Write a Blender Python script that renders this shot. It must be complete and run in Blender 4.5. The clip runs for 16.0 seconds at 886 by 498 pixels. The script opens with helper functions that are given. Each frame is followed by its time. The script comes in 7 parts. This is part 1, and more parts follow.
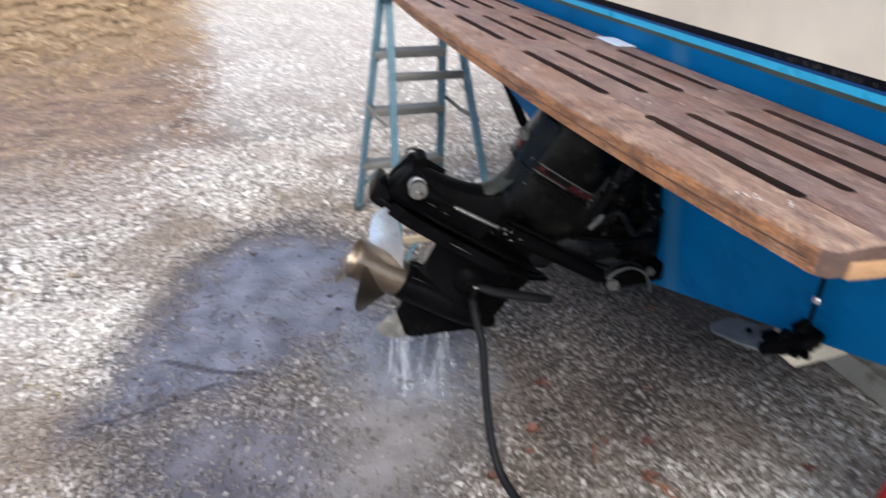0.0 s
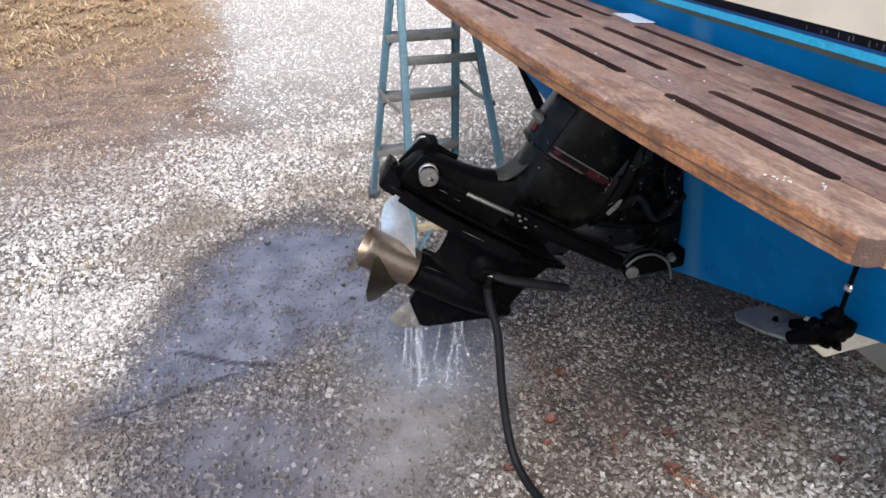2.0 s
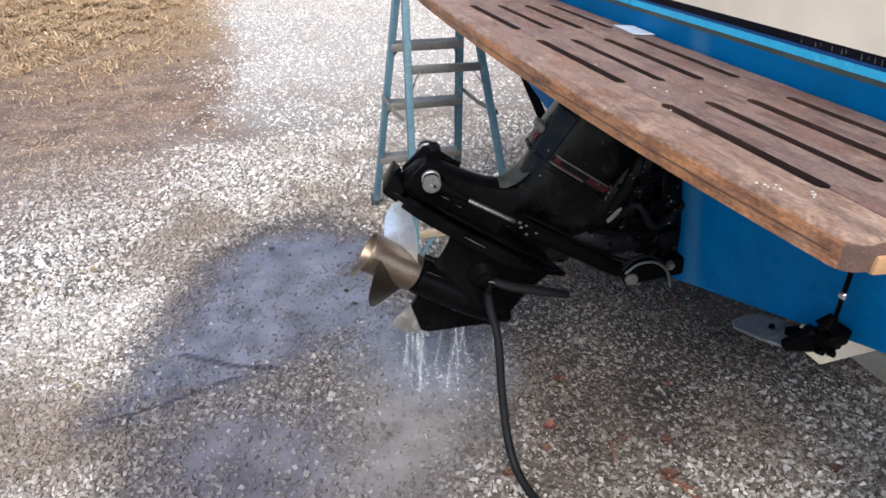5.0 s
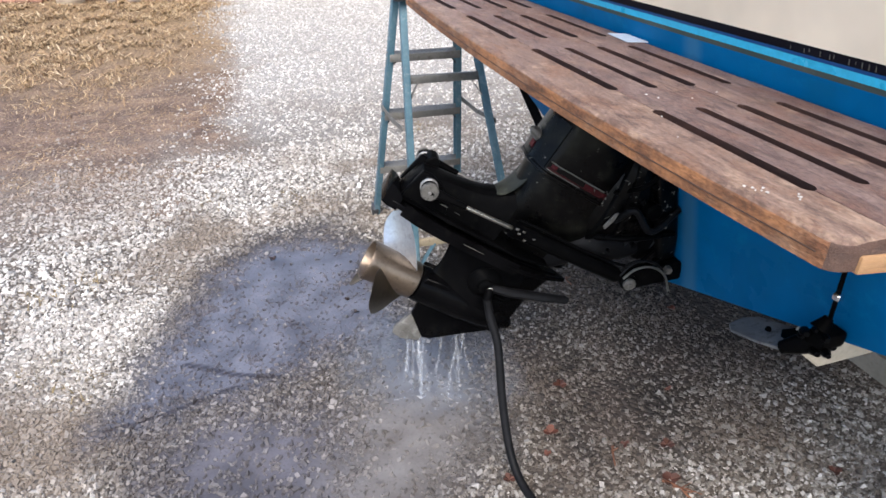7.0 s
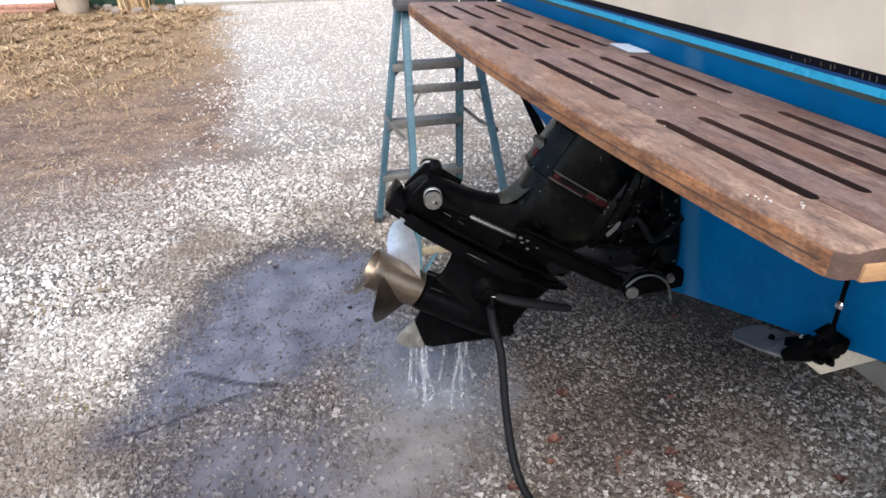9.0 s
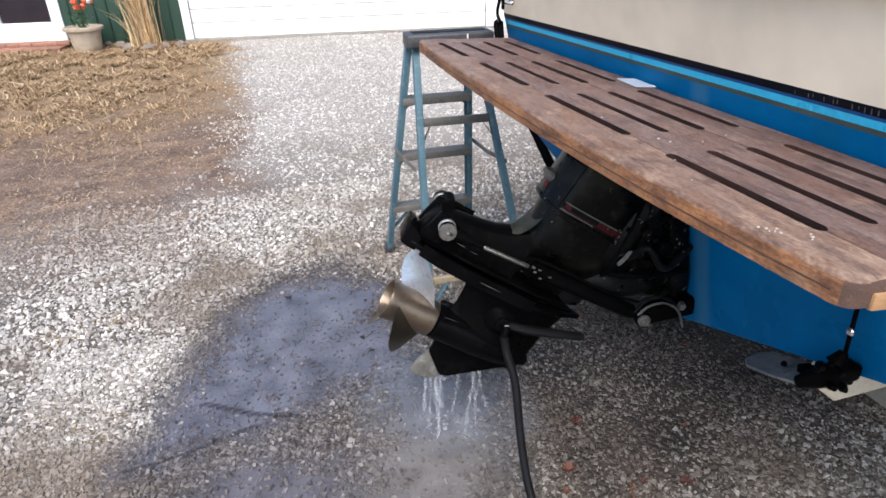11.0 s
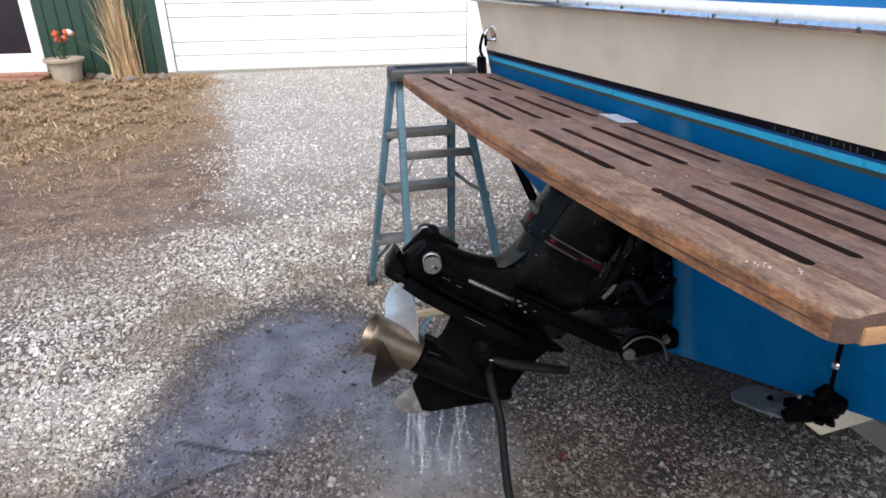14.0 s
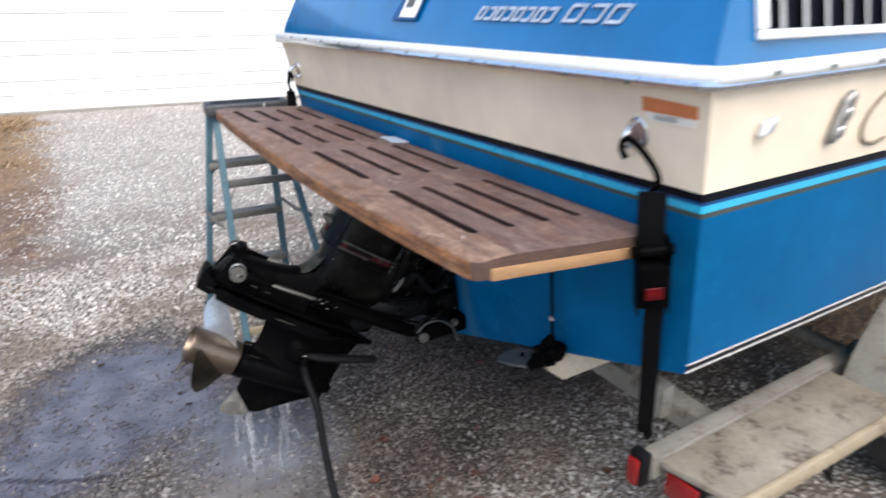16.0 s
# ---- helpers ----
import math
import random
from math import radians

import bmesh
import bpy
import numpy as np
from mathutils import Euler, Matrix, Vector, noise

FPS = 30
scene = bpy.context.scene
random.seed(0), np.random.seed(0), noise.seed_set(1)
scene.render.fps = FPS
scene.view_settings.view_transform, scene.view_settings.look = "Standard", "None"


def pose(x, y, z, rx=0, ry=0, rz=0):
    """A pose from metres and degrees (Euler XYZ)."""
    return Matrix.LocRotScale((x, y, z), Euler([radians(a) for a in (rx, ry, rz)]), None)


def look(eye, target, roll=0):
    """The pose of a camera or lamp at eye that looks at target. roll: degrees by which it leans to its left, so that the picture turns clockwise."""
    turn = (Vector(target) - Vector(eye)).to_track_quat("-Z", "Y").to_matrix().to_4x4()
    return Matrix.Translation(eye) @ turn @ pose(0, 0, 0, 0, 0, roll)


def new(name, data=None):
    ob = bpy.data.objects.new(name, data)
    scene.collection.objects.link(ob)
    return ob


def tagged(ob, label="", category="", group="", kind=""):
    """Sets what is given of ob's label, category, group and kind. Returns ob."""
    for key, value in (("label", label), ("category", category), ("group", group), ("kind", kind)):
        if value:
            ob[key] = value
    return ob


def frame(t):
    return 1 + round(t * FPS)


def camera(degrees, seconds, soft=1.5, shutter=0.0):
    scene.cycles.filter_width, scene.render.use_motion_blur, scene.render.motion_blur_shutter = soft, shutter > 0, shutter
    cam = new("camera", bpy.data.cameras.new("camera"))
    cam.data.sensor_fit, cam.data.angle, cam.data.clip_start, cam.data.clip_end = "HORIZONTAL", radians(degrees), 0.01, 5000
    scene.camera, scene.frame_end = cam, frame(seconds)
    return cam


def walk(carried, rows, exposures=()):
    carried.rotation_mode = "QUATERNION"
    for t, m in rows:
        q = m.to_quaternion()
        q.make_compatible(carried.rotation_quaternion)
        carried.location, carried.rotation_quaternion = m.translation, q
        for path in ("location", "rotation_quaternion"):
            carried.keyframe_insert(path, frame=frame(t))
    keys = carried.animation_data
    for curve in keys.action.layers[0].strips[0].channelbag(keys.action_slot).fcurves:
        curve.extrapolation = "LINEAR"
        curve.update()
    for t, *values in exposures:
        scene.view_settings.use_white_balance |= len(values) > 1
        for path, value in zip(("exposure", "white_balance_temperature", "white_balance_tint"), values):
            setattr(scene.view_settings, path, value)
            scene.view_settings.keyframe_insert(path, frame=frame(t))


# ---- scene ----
cam = camera(70.8, 16.0, 1.6, 0.5)

PATH = [
    (0, (-0.715, -0.566, 1.577), (-0.1342, 1.0469, 0.5473), 1.38),
    (0.2, (-0.689, -0.551, 1.572), (-0.2150, 1.1002, 0.5873), 0.44),
    (0.5, (-0.725, -0.544, 1.562), (-0.2361, 1.0784, 0.4991), 0.73),
    (1, (-0.701, -0.543, 1.558), (-0.1461, 1.0436, 0.4732), 0.64),
    (1.5, (-0.691, -0.534, 1.557), (-0.1402, 1.0547, 0.4740), 0.70),
    (2, (-0.682, -0.530, 1.557), (-0.1680, 1.0806, 0.4886), -0.34),
    (2.5, (-0.687, -0.539, 1.560), (-0.1667, 1.0736, 0.4978), 0.16),
    (3, (-0.692, -0.542, 1.562), (-0.1834, 1.0792, 0.5069), 0.21),
    (3.5, (-0.692, -0.546, 1.565), (-0.1788, 1.0762, 0.5131), 0.07),
    (4, (-0.693, -0.551, 1.565), (-0.1815, 1.0714, 0.5140), 0.13),
    (6.5, (-0.683, -0.568, 1.568), (-0.1724, 1.0695, 0.5388), -0.41),
    (7, (-0.685, -0.575, 1.570), (-0.1758, 1.0672, 0.5480), -0.66),
    (7.5, (-0.687, -0.573, 1.570), (-0.1776, 1.0736, 0.5565), -0.69),
    (8, (-0.694, -0.570, 1.571), (-0.1824, 1.0783, 0.5603), -0.66),
    (8.5, (-0.695, -0.570, 1.574), (-0.1839, 1.0817, 0.5689), -0.68),
    (9, (-0.693, -0.579, 1.574), (-0.1830, 1.0771, 0.5757), -0.79),
    (9.2, (-0.701, -0.585, 1.578), (-0.1999, 1.0814, 0.5925), -0.79),
    (11.3, (-0.727, -0.599, 1.602), (-0.2133, 1.1044, 0.6881), -1.66),
    (11.5, (-0.721, -0.593, 1.605), (-0.1954, 1.1111, 0.6992), -1.56),
    (12, (-0.726, -0.594, 1.608), (-0.1646, 1.1382, 0.7822), -0.67),
    (12.5, (-0.723, -0.590, 1.605), (-0.1279, 1.1532, 0.8258), -0.12),
    (13, (-0.729, -0.583, 1.602), (-0.1454, 1.1591, 0.8110), -0.10),
    (13.5, (-0.727, -0.581, 1.598), (-0.1460, 1.1543, 0.7908), -0.84),
    (14, (-0.733, -0.583, 1.595), (-0.1496, 1.1425, 0.7679), -0.57),
    (14.5, (-0.731, -0.582, 1.592), (-0.1253, 1.1132, 0.7203), -1.42),
    (15, (-0.722, -0.576, 1.563), (0.0212, 0.9922, 0.5686), -1.04),
    (15.5, (-0.707, -0.712, 1.595), (0.1298, 0.8811, 0.7228), -1.20),
    (16, (-0.651, -0.956, 1.638), (0.3194, 0.6269, 0.8943), -0.36),
]
walk(cam, [(t, look(eye, target, roll)) for t, eye, target, roll in PATH], [(0, 1.49), (9.2, 1.49), (11.3, 1.27), (12.5, 1.1), (14.0, 1.1), (15.0, 1.25), (15.5, 1.4), (16.0, 1.2)])

# ---- world, sun, exposure ----
world = bpy.data.worlds.new("sky")
scene.world = world
world.use_nodes = True
wn = world.node_tree.nodes
sky = wn.new("ShaderNodeTexSky")
sky.sky_type = "NISHITA"
sky.sun_disc = False
sky.air_density, sky.dust_density, sky.ozone_density = 0.95, 1.8, 0.8
SUN_FROM = Vector((-0.30, -0.74, 1.05)).normalized()
sky.sun_elevation = math.asin(SUN_FROM.z)
sky.sun_rotation = math.atan2(SUN_FROM.x, SUN_FROM.y)
world.node_tree.links.new(sky.outputs[0], wn["Background"].inputs[0])
wn["Background"].inputs[1].default_value = 0.15
sun = new("sun", bpy.data.lights.new("sun", "SUN"))
sun.data.energy, sun.data.angle, sun.data.color = 1.7, radians(45), (1.0, 0.96, 0.90)
sun.matrix_world = look(SUN_FROM * 20, (0, 0, 0))


# ---- materials ----
def surf(name, c1, c2, scale=8.0, rough=0.6, metal=0.0, bump=0.15, fine=90.0, c3=None, spread=0.5,
         stretch=(1, 1, 1), coat=0.0, spec=0.5, rough_var=0.12, per_piece=0.0, dist=0.004, c4=None):
    """Two colours mixed by a broad noise, a third in worn spots, fine relief."""
    m = bpy.data.materials.new(name)
    m.use_nodes = True
    nt, L = m.node_tree, m.node_tree.links
    b = nt.nodes["Principled BSDF"]
    tc = nt.nodes.new("ShaderNodeTexCoord")
    mp = nt.nodes.new("ShaderNodeMapping")
    mp.inputs["Scale"].default_value = stretch
    L.new(tc.outputs["Object"], mp.inputs[0])

    def nz(s, detail=5.0, rg=0.55):
        n = nt.nodes.new("ShaderNodeTexNoise")
        n.inputs["Scale"].default_value, n.inputs["Detail"].default_value = s, detail
        n.inputs["Roughness"].default_value = rg
        L.new(mp.outputs[0], n.inputs["Vector"])
        return n.outputs["Fac"]

    def ramp(src, a, z):
        r = nt.nodes.new("ShaderNodeMapRange")
        r.inputs[1].default_value, r.inputs[2].default_value = a, z
        L.new(src, r.inputs[0])
        return r.outputs[0]

    def mix(f, a, z):
        x = nt.nodes.new("ShaderNodeMix")
        x.data_type = "RGBA"
        L.new(f, x.inputs[0])
        for sock, v in ((x.inputs[6], a), (x.inputs[7], z)):
            if isinstance(v, tuple):
                sock.default_value = (*v, 1)
            else:
                L.new(v, sock)
        return x.outputs[2]
    broad, small = nz(scale), nz(fine, 3.0)
    col = mix(ramp(broad, 0.5 - spread / 2, 0.5 + spread / 2), c1, c2)
    if c3:
        col = mix(ramp(nz(scale * 3.7, 6.0, 0.7), 0.56, 0.68), col, c3)
    if c4:
        col = mix(ramp(nz(scale * 1.7 + 0.3, 8.0, 0.72), 0.55, 0.66), col, c4)
    dark = mix(ramp(small, 0.25, 0.75), (0.82, 0.82, 0.82), (1.12, 1.12, 1.12))
    mul = nt.nodes.new("ShaderNodeMix")
    mul.data_type, mul.blend_type = "RGBA", "MULTIPLY"
    mul.inputs[0].default_value = 0.8
    L.new(col, mul.inputs[6])
    L.new(dark, mul.inputs[7])
    col = mul.outputs[2]
    if per_piece:
        oi = nt.nodes.new("ShaderNodeObjectInfo")
        hs = nt.nodes.new("ShaderNodeHueSaturation")
        L.new(ramp(oi.outputs["Random"], 0.0, 1.0), hs.inputs["Fac"])
        hs.inputs["Value"].default_value = 1.0 - per_piece
        L.new(col, hs.inputs["Color"])
        col = hs.outputs[0]
    L.new(col, b.inputs["Base Color"])
    rr = nt.nodes.new("ShaderNodeMapRange")
    rr.inputs[3].default_value, rr.inputs[4].default_value = max(0.02, rough - rough_var), min(1, rough + rough_var)
    L.new(broad, rr.inputs[0])
    L.new(rr.outputs[0], b.inputs["Roughness"])
    b.inputs["Metallic"].default_value = metal
    b.inputs["Specular IOR Level"].default_value = spec
    b.inputs["Coat Weight"].default_value = coat
    b.inputs["Coat Roughness"].default_value = 0.08
    if bump:
        bp = nt.nodes.new("ShaderNodeBump")
        bp.inputs["Strength"].default_value, bp.inputs["Distance"].default_value = bump, dist
        L.new(small, bp.inputs["Height"])
        L.new(bp.outputs[0], b.inputs["Normal"])
    return m


# outlines of the wet ground, each a convex round of corners, against the clock
POOL = ((-0.26, 1.62), (-0.27, 2.10), (-0.48, 2.24), (-0.72, 2.23), (-0.95, 2.05), (-1.12, 1.74), (-1.22, 1.48), (-1.33, 1.17), (-1.05, 1.20), (-0.70, 1.27), (-0.36, 1.40))
SEEP = ((-0.58, 0.99), (-0.72, 1.10), (-0.92, 1.15), (-1.10, 1.06), (-1.18, 0.80), (-1.08, 0.55), (-0.62, 0.55), (-0.52, 0.80))
RUN = ((0.02, 1.16), (-0.06, 1.32), (-0.30, 1.36), (-0.46, 1.22), (-0.55, 0.96), (-0.66, 0.60), (-0.40, 0.52), (-0.14, 0.70), (-0.03, 0.90))
RIM = ((-0.08, 1.60), (-0.12, 2.40), (-0.46, 2.47), (-0.78, 2.38), (-1.00, 2.18), (-1.16, 1.82), (-1.26, 1.50), (-1.37, 1.12), (-1.19, 0.60), (-0.9, 0.42), (-0.3, 0.45), (0.10, 0.90))
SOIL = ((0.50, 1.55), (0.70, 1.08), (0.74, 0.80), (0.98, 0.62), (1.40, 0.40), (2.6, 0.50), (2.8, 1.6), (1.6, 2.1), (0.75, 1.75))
# under the boat: brown dirt together with the boat's painted shade
DIRT_SHADE = ((-0.14, 0.95), (-0.18, 0.40), (0.10, 0.30), (0.55, 0.42), (0.95, 0.60), (2.2, 1.2), (3.6, 2.6), (0.60, 2.25), (0.08, 1.60))
FILM = ((0.06, 1.16), (-0.06, 1.32), (-0.20, 1.50), (-0.33, 1.64), (-0.45, 1.55), (-0.54, 1.30), (-0.48, 1.14), (-0.33, 1.00), (-0.12, 0.88), (0.02, 0.96))
VERGE = ((-7.0, 2.7), (-1.6, 2.8), (-1.15, 3.4), (-1.02, 6.0), (-1.15, 11.5), (-7.0, 11.5))
LOOSE = ((-2.05, 0.20), (2.20, 0.20), (2.20, 10.4), (-2.05, 10.4))
RIDGE = tuple((x, float(np.interp(x, (-1.33, -1.15, -0.91), (1.170, 1.188, 1.255))), 0.026, 0.0085) for x in np.linspace(-1.33, -0.91, 15)) + tuple((x, float(np.interp(x, (-1.08, -0.90, -0.70), (1.440, 1.320, 1.238))), 0.024, 0.009) for x in np.linspace(-1.08, -0.70, 14))


def edges_of(outline):
    """The outward normal and offset of each side of a convex outline."""
    out = []
    mid = np.mean(np.array(outline), axis=0)
    for (ax, ay), (bx, by) in zip(outline, outline[1:] + outline[:1]):
        nx, ny = by - ay, ax - bx
        k = math.hypot(nx, ny)
        nx, ny = nx / k, ny / k
        if nx * (mid[0] - ax) + ny * (mid[1] - ay) > 0:
            nx, ny = -nx, -ny
        out.append((nx, ny, nx * ax + ny * ay))
    return out


def outline_mask(nt, outline, ragged, soft):
    """1 within a convex outline, 0 beyond it; its rim is ragged and soft by so many metres."""
    L = nt.links
    tc = nt.nodes.new("ShaderNodeNewGeometry")
    best = None
    for nx, ny, d in edges_of(outline):
        dot = nt.nodes.new("ShaderNodeVectorMath")
        dot.operation = "DOT_PRODUCT"
        dot.inputs[1].default_value = (nx, ny, 0)
        L.new(tc.outputs["Position"], dot.inputs[0])
        sub = nt.nodes.new("ShaderNodeMath")
        sub.operation = "SUBTRACT"
        sub.inputs[1].default_value = d
        L.new(dot.outputs["Value"], sub.inputs[0])
        if best is None:
            best = sub.outputs[0]
        else:
            mx = nt.nodes.new("ShaderNodeMath")
            mx.operation = "MAXIMUM"
            L.new(best, mx.inputs[0])
            L.new(sub.outputs[0], mx.inputs[1])
            best = mx.outputs[0]
    n = nt.nodes.new("ShaderNodeTexNoise")
    n.inputs["Scale"].default_value, n.inputs["Detail"].default_value, n.inputs["Roughness"].default_value = 4.5, 9.0, 0.72
    L.new(tc.outputs["Position"], n.inputs["Vector"])
    ma = nt.nodes.new("ShaderNodeMath")
    ma.operation = "MULTIPLY_ADD"
    ma.inputs[1].default_value = ragged
    L.new(n.outputs["Fac"], ma.inputs[0])
    L.new(best, ma.inputs[2])
    mr = nt.nodes.new("ShaderNodeMapRange")
    mr.inputs[1].default_value, mr.inputs[2].default_value = ragged / 2 + soft, ragged / 2 - soft
    L.new(ma.outputs[0], mr.inputs[0])
    return mr.outputs[0]


def ellipse_mask(nt, spots, wobble, soft):
    """1 inside the ellipses, with a ragged rim."""
    L = nt.links
    tc = nt.nodes.new("ShaderNodeNewGeometry")
    n = nt.nodes.new("ShaderNodeTexNoise")
    n.inputs["Scale"].default_value, n.inputs["Detail"].default_value = 5.5, 9.0
    n.inputs["Roughness"].default_value = 0.68
    L.new(tc.outputs["Position"], n.inputs["Vector"])
    best = None
    for x, y, rx, ry in spots:
        mp = nt.nodes.new("ShaderNodeMapping")
        mp.inputs["Location"].default_value = (-x / rx, -y / ry, 0)
        mp.inputs["Scale"].default_value = (1 / rx, 1 / ry, 0)
        L.new(tc.outputs["Position"], mp.inputs[0])
        ln = nt.nodes.new("ShaderNodeVectorMath")
        ln.operation = "LENGTH"
        L.new(mp.outputs[0], ln.inputs[0])
        if best is None:
            best = ln.outputs["Value"]
        else:
            mn = nt.nodes.new("ShaderNodeMath")
            mn.operation = "MINIMUM"
            L.new(best, mn.inputs[0])
            L.new(ln.outputs["Value"], mn.inputs[1])
            best = mn.outputs[0]
    ma = nt.nodes.new("ShaderNodeMath")
    ma.operation = "MULTIPLY_ADD"
    ma.inputs[1].default_value = wobble
    L.new(n.outputs["Fac"], ma.inputs[0])
    L.new(best, ma.inputs[2])
    mr = nt.nodes.new("ShaderNodeMapRange")
    mr.inputs[1].default_value, mr.inputs[2].default_value = 1.0 + wobble / 2 + soft, 1.0 + wobble / 2 - soft
    L.new(ma.outputs[0], mr.inputs[0])
    return mr.outputs[0]


def ground_material(name, stones, single=False):
    """Crushed limestone with brown fines, damp, a film of water and painted boat shade; stones: the colour of each one
    apart; single: each an object.
    """
    m = bpy.data.materials.new(name)
    m.use_nodes = True
    nt, L = m.node_tree, m.node_tree.links
    b = nt.nodes["Principled BSDF"]
    tc = nt.nodes.new("ShaderNodeNewGeometry")

    def mix(f, a, z, blend="MIX"):
        x = nt.nodes.new("ShaderNodeMix")
        x.data_type, x.blend_type = "RGBA", blend
        if isinstance(f, float):
            x.inputs[0].default_value = f
        else:
            L.new(f, x.inputs[0])
        for sock, v in ((x.inputs[6], a), (x.inputs[7], z)):
            if isinstance(v, tuple):
                sock.default_value = (*v, 1)
            else:
                L.new(v, sock)
        return x.outputs[2]

    def rng(src, a, z, lo=0.0, hi=1.0):
        r = nt.nodes.new("ShaderNodeMapRange")
        for i, v in zip((1, 2, 3, 4), (a, z, lo, hi)):
            r.inputs[i].default_value = v
        L.new(src, r.inputs[0])
        return r.outputs[0]

    def nz(s, d=5.0):
        n = nt.nodes.new("ShaderNodeTexNoise")
        n.inputs["Scale"].default_value, n.inputs["Detail"].default_value = s, d
        L.new(tc.outputs["Position"], n.inputs["Vector"])
        return n.outputs["Fac"]
    if stones:
        info = nt.nodes.new("ShaderNodeObjectInfo")
        cr = nt.nodes.new("ShaderNodeValToRGB")
        L.new(info.outputs["Random"] if single else tc.outputs["Random Per Island"], cr.inputs[0])
        e = cr.color_ramp.elements
        e[0].position, e[0].color = 0.0, (0.075, 0.058, 0.044, 1)
        e[1].position, e[1].color = 1.0, (0.68, 0.645, 0.595, 1)
        for p, c in ((0.22, (0.135, 0.112, 0.090, 1)), (0.5, (0.250, 0.222, 0.190, 1)), (0.82, (0.43, 0.400, 0.360, 1))):
            k = e.new(p)
            k.color = c
        # paler away from the boat
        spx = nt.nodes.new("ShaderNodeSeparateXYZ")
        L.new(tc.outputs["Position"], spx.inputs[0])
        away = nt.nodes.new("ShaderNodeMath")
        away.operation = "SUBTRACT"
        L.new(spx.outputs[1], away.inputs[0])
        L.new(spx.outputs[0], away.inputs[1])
        paler = mix(0.36, cr.outputs[0], (0.78, 0.75, 0.71))
        stone = mix(rng(away.outputs[0], 1.7, 4.6), cr.outputs[0], paler)
        col = mix(0.5, stone, mix(nz(180, 3), (0.75, 0.75, 0.75), (1.1, 1.08, 1.05)), "MULTIPLY")
        height = nz(260, 3)
    else:
        vor = nt.nodes.new("ShaderNodeTexVoronoi")
        vor.inputs["Scale"].default_value = 48
        L.new(tc.outputs["Position"], vor.inputs["Vector"])
        hs = nt.nodes.new("ShaderNodeSeparateColor")
        L.new(vor.outputs["Color"], hs.inputs[0])
        col = mix(hs.outputs[0], (0.060, 0.048, 0.038), (0.200, 0.180, 0.158))
        loose = outline_mask(nt, LOOSE, 0.5, 0.15)
        col = mix(loose, mix(hs.outputs[0], (0.17, 0.150, 0.130), (0.50, 0.470, 0.430)), col)
        col = mix(rng(vor.outputs["Distance"], 0.25, 0.62), col, (0.085, 0.07, 0.057))
        # ground gets paler as y grows
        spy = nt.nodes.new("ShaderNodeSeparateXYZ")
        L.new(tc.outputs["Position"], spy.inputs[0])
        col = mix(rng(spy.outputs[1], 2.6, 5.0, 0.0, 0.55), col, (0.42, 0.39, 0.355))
        height = rng(vor.outputs["Distance"], 0.0, 0.7, 1.0, 0.0)
    # dusty, trodden patches and brown fines
    spb = nt.nodes.new("ShaderNodeSeparateXYZ")
    L.new(tc.outputs["Position"], spb.inputs[0])
    brown = nt.nodes.new("ShaderNodeMath")
    brown.operation = "MULTIPLY"
    L.new(rng(nz(1.5, 8), 0.47, 0.63, 0.0, 0.8), brown.inputs[0])
    L.new(rng(spb.outputs[1], 2.8, 5.0, 1.0, 0.15), brown.inputs[1])
    col = mix(brown.outputs[0], col, (0.145, 0.110, 0.082))
    verge = outline_mask(nt, VERGE, 1.0, 0.30)
    col = mix(rng(verge, 0.0, 1.0, 0.0, 0.55), col, mix(rng(nz(12.0, 7), 0.35, 0.65), (0.085, 0.055, 0.038), (0.200, 0.138, 0.098)))
    # turf and bare soil on the lawn side, beyond the drive's edge
    if not stones:
        sp = nt.nodes.new("ShaderNodeSeparateXYZ")
        L.new(tc.outputs["Position"], sp.inputs[0])
        wob = nz(1.3, 8)
        ex = nt.nodes.new("ShaderNodeMath")
        ex.operation = "MULTIPLY_ADD"
        ex.inputs[1].default_value = 1.5
        L.new(wob, ex.inputs[0])
        L.new(sp.outputs[0], ex.inputs[2])
        mx = rng(ex.outputs[0], 0.10, -0.22)
        ey = nt.nodes.new("ShaderNodeMath")
        ey.operation = "MULTIPLY_ADD"
        ey.inputs[1].default_value = 4.2
        L.new(wob, ey.inputs[0])
        L.new(sp.outputs[1], ey.inputs[2])
        my = rng(ey.outputs[0], 5.0, 6.1)
        tm = nt.nodes.new("ShaderNodeMath")
        tm.operation = "MULTIPLY"
        L.new(mx, tm.inputs[0])
        L.new(my, tm.inputs[1])
        streak = nt.nodes.new("ShaderNodeTexNoise")
        streak.inputs["Scale"].default_value, streak.inputs["Detail"].default_value = 3.0, 7.0
        smap = nt.nodes.new("ShaderNodeMapping")
        smap.inputs["Scale"].default_value = (0.9, 1.5, 1.0)
        L.new(tc.outputs["Position"], smap.inputs[0])
        L.new(smap.outputs[0], streak.inputs["Vector"])
        bare = mix(rng(streak.outputs["Fac"], 0.36, 0.66), (0.080, 0.048, 0.034), (0.195, 0.125, 0.084))
        bare = mix(rng(nz(30.0, 6), 0.55, 0.66, 0.0, 0.65), bare, (0.33, 0.25, 0.18))
        bare = mix(rng(nz(22.0, 6), 0.56, 0.68, 0.0, 0.7), bare, (0.050, 0.028, 0.020))
        turf = mix(rng(nz(26.0, 4), 0.35, 0.65), (0.10, 0.058, 0.032), (0.34, 0.225, 0.115))
        lawn = mix(rng(sp.outputs[1], 5.0, 7.5), bare, turf)
        col = mix(tm.outputs[0], col, lawn)
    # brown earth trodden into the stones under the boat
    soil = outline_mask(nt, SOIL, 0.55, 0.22)
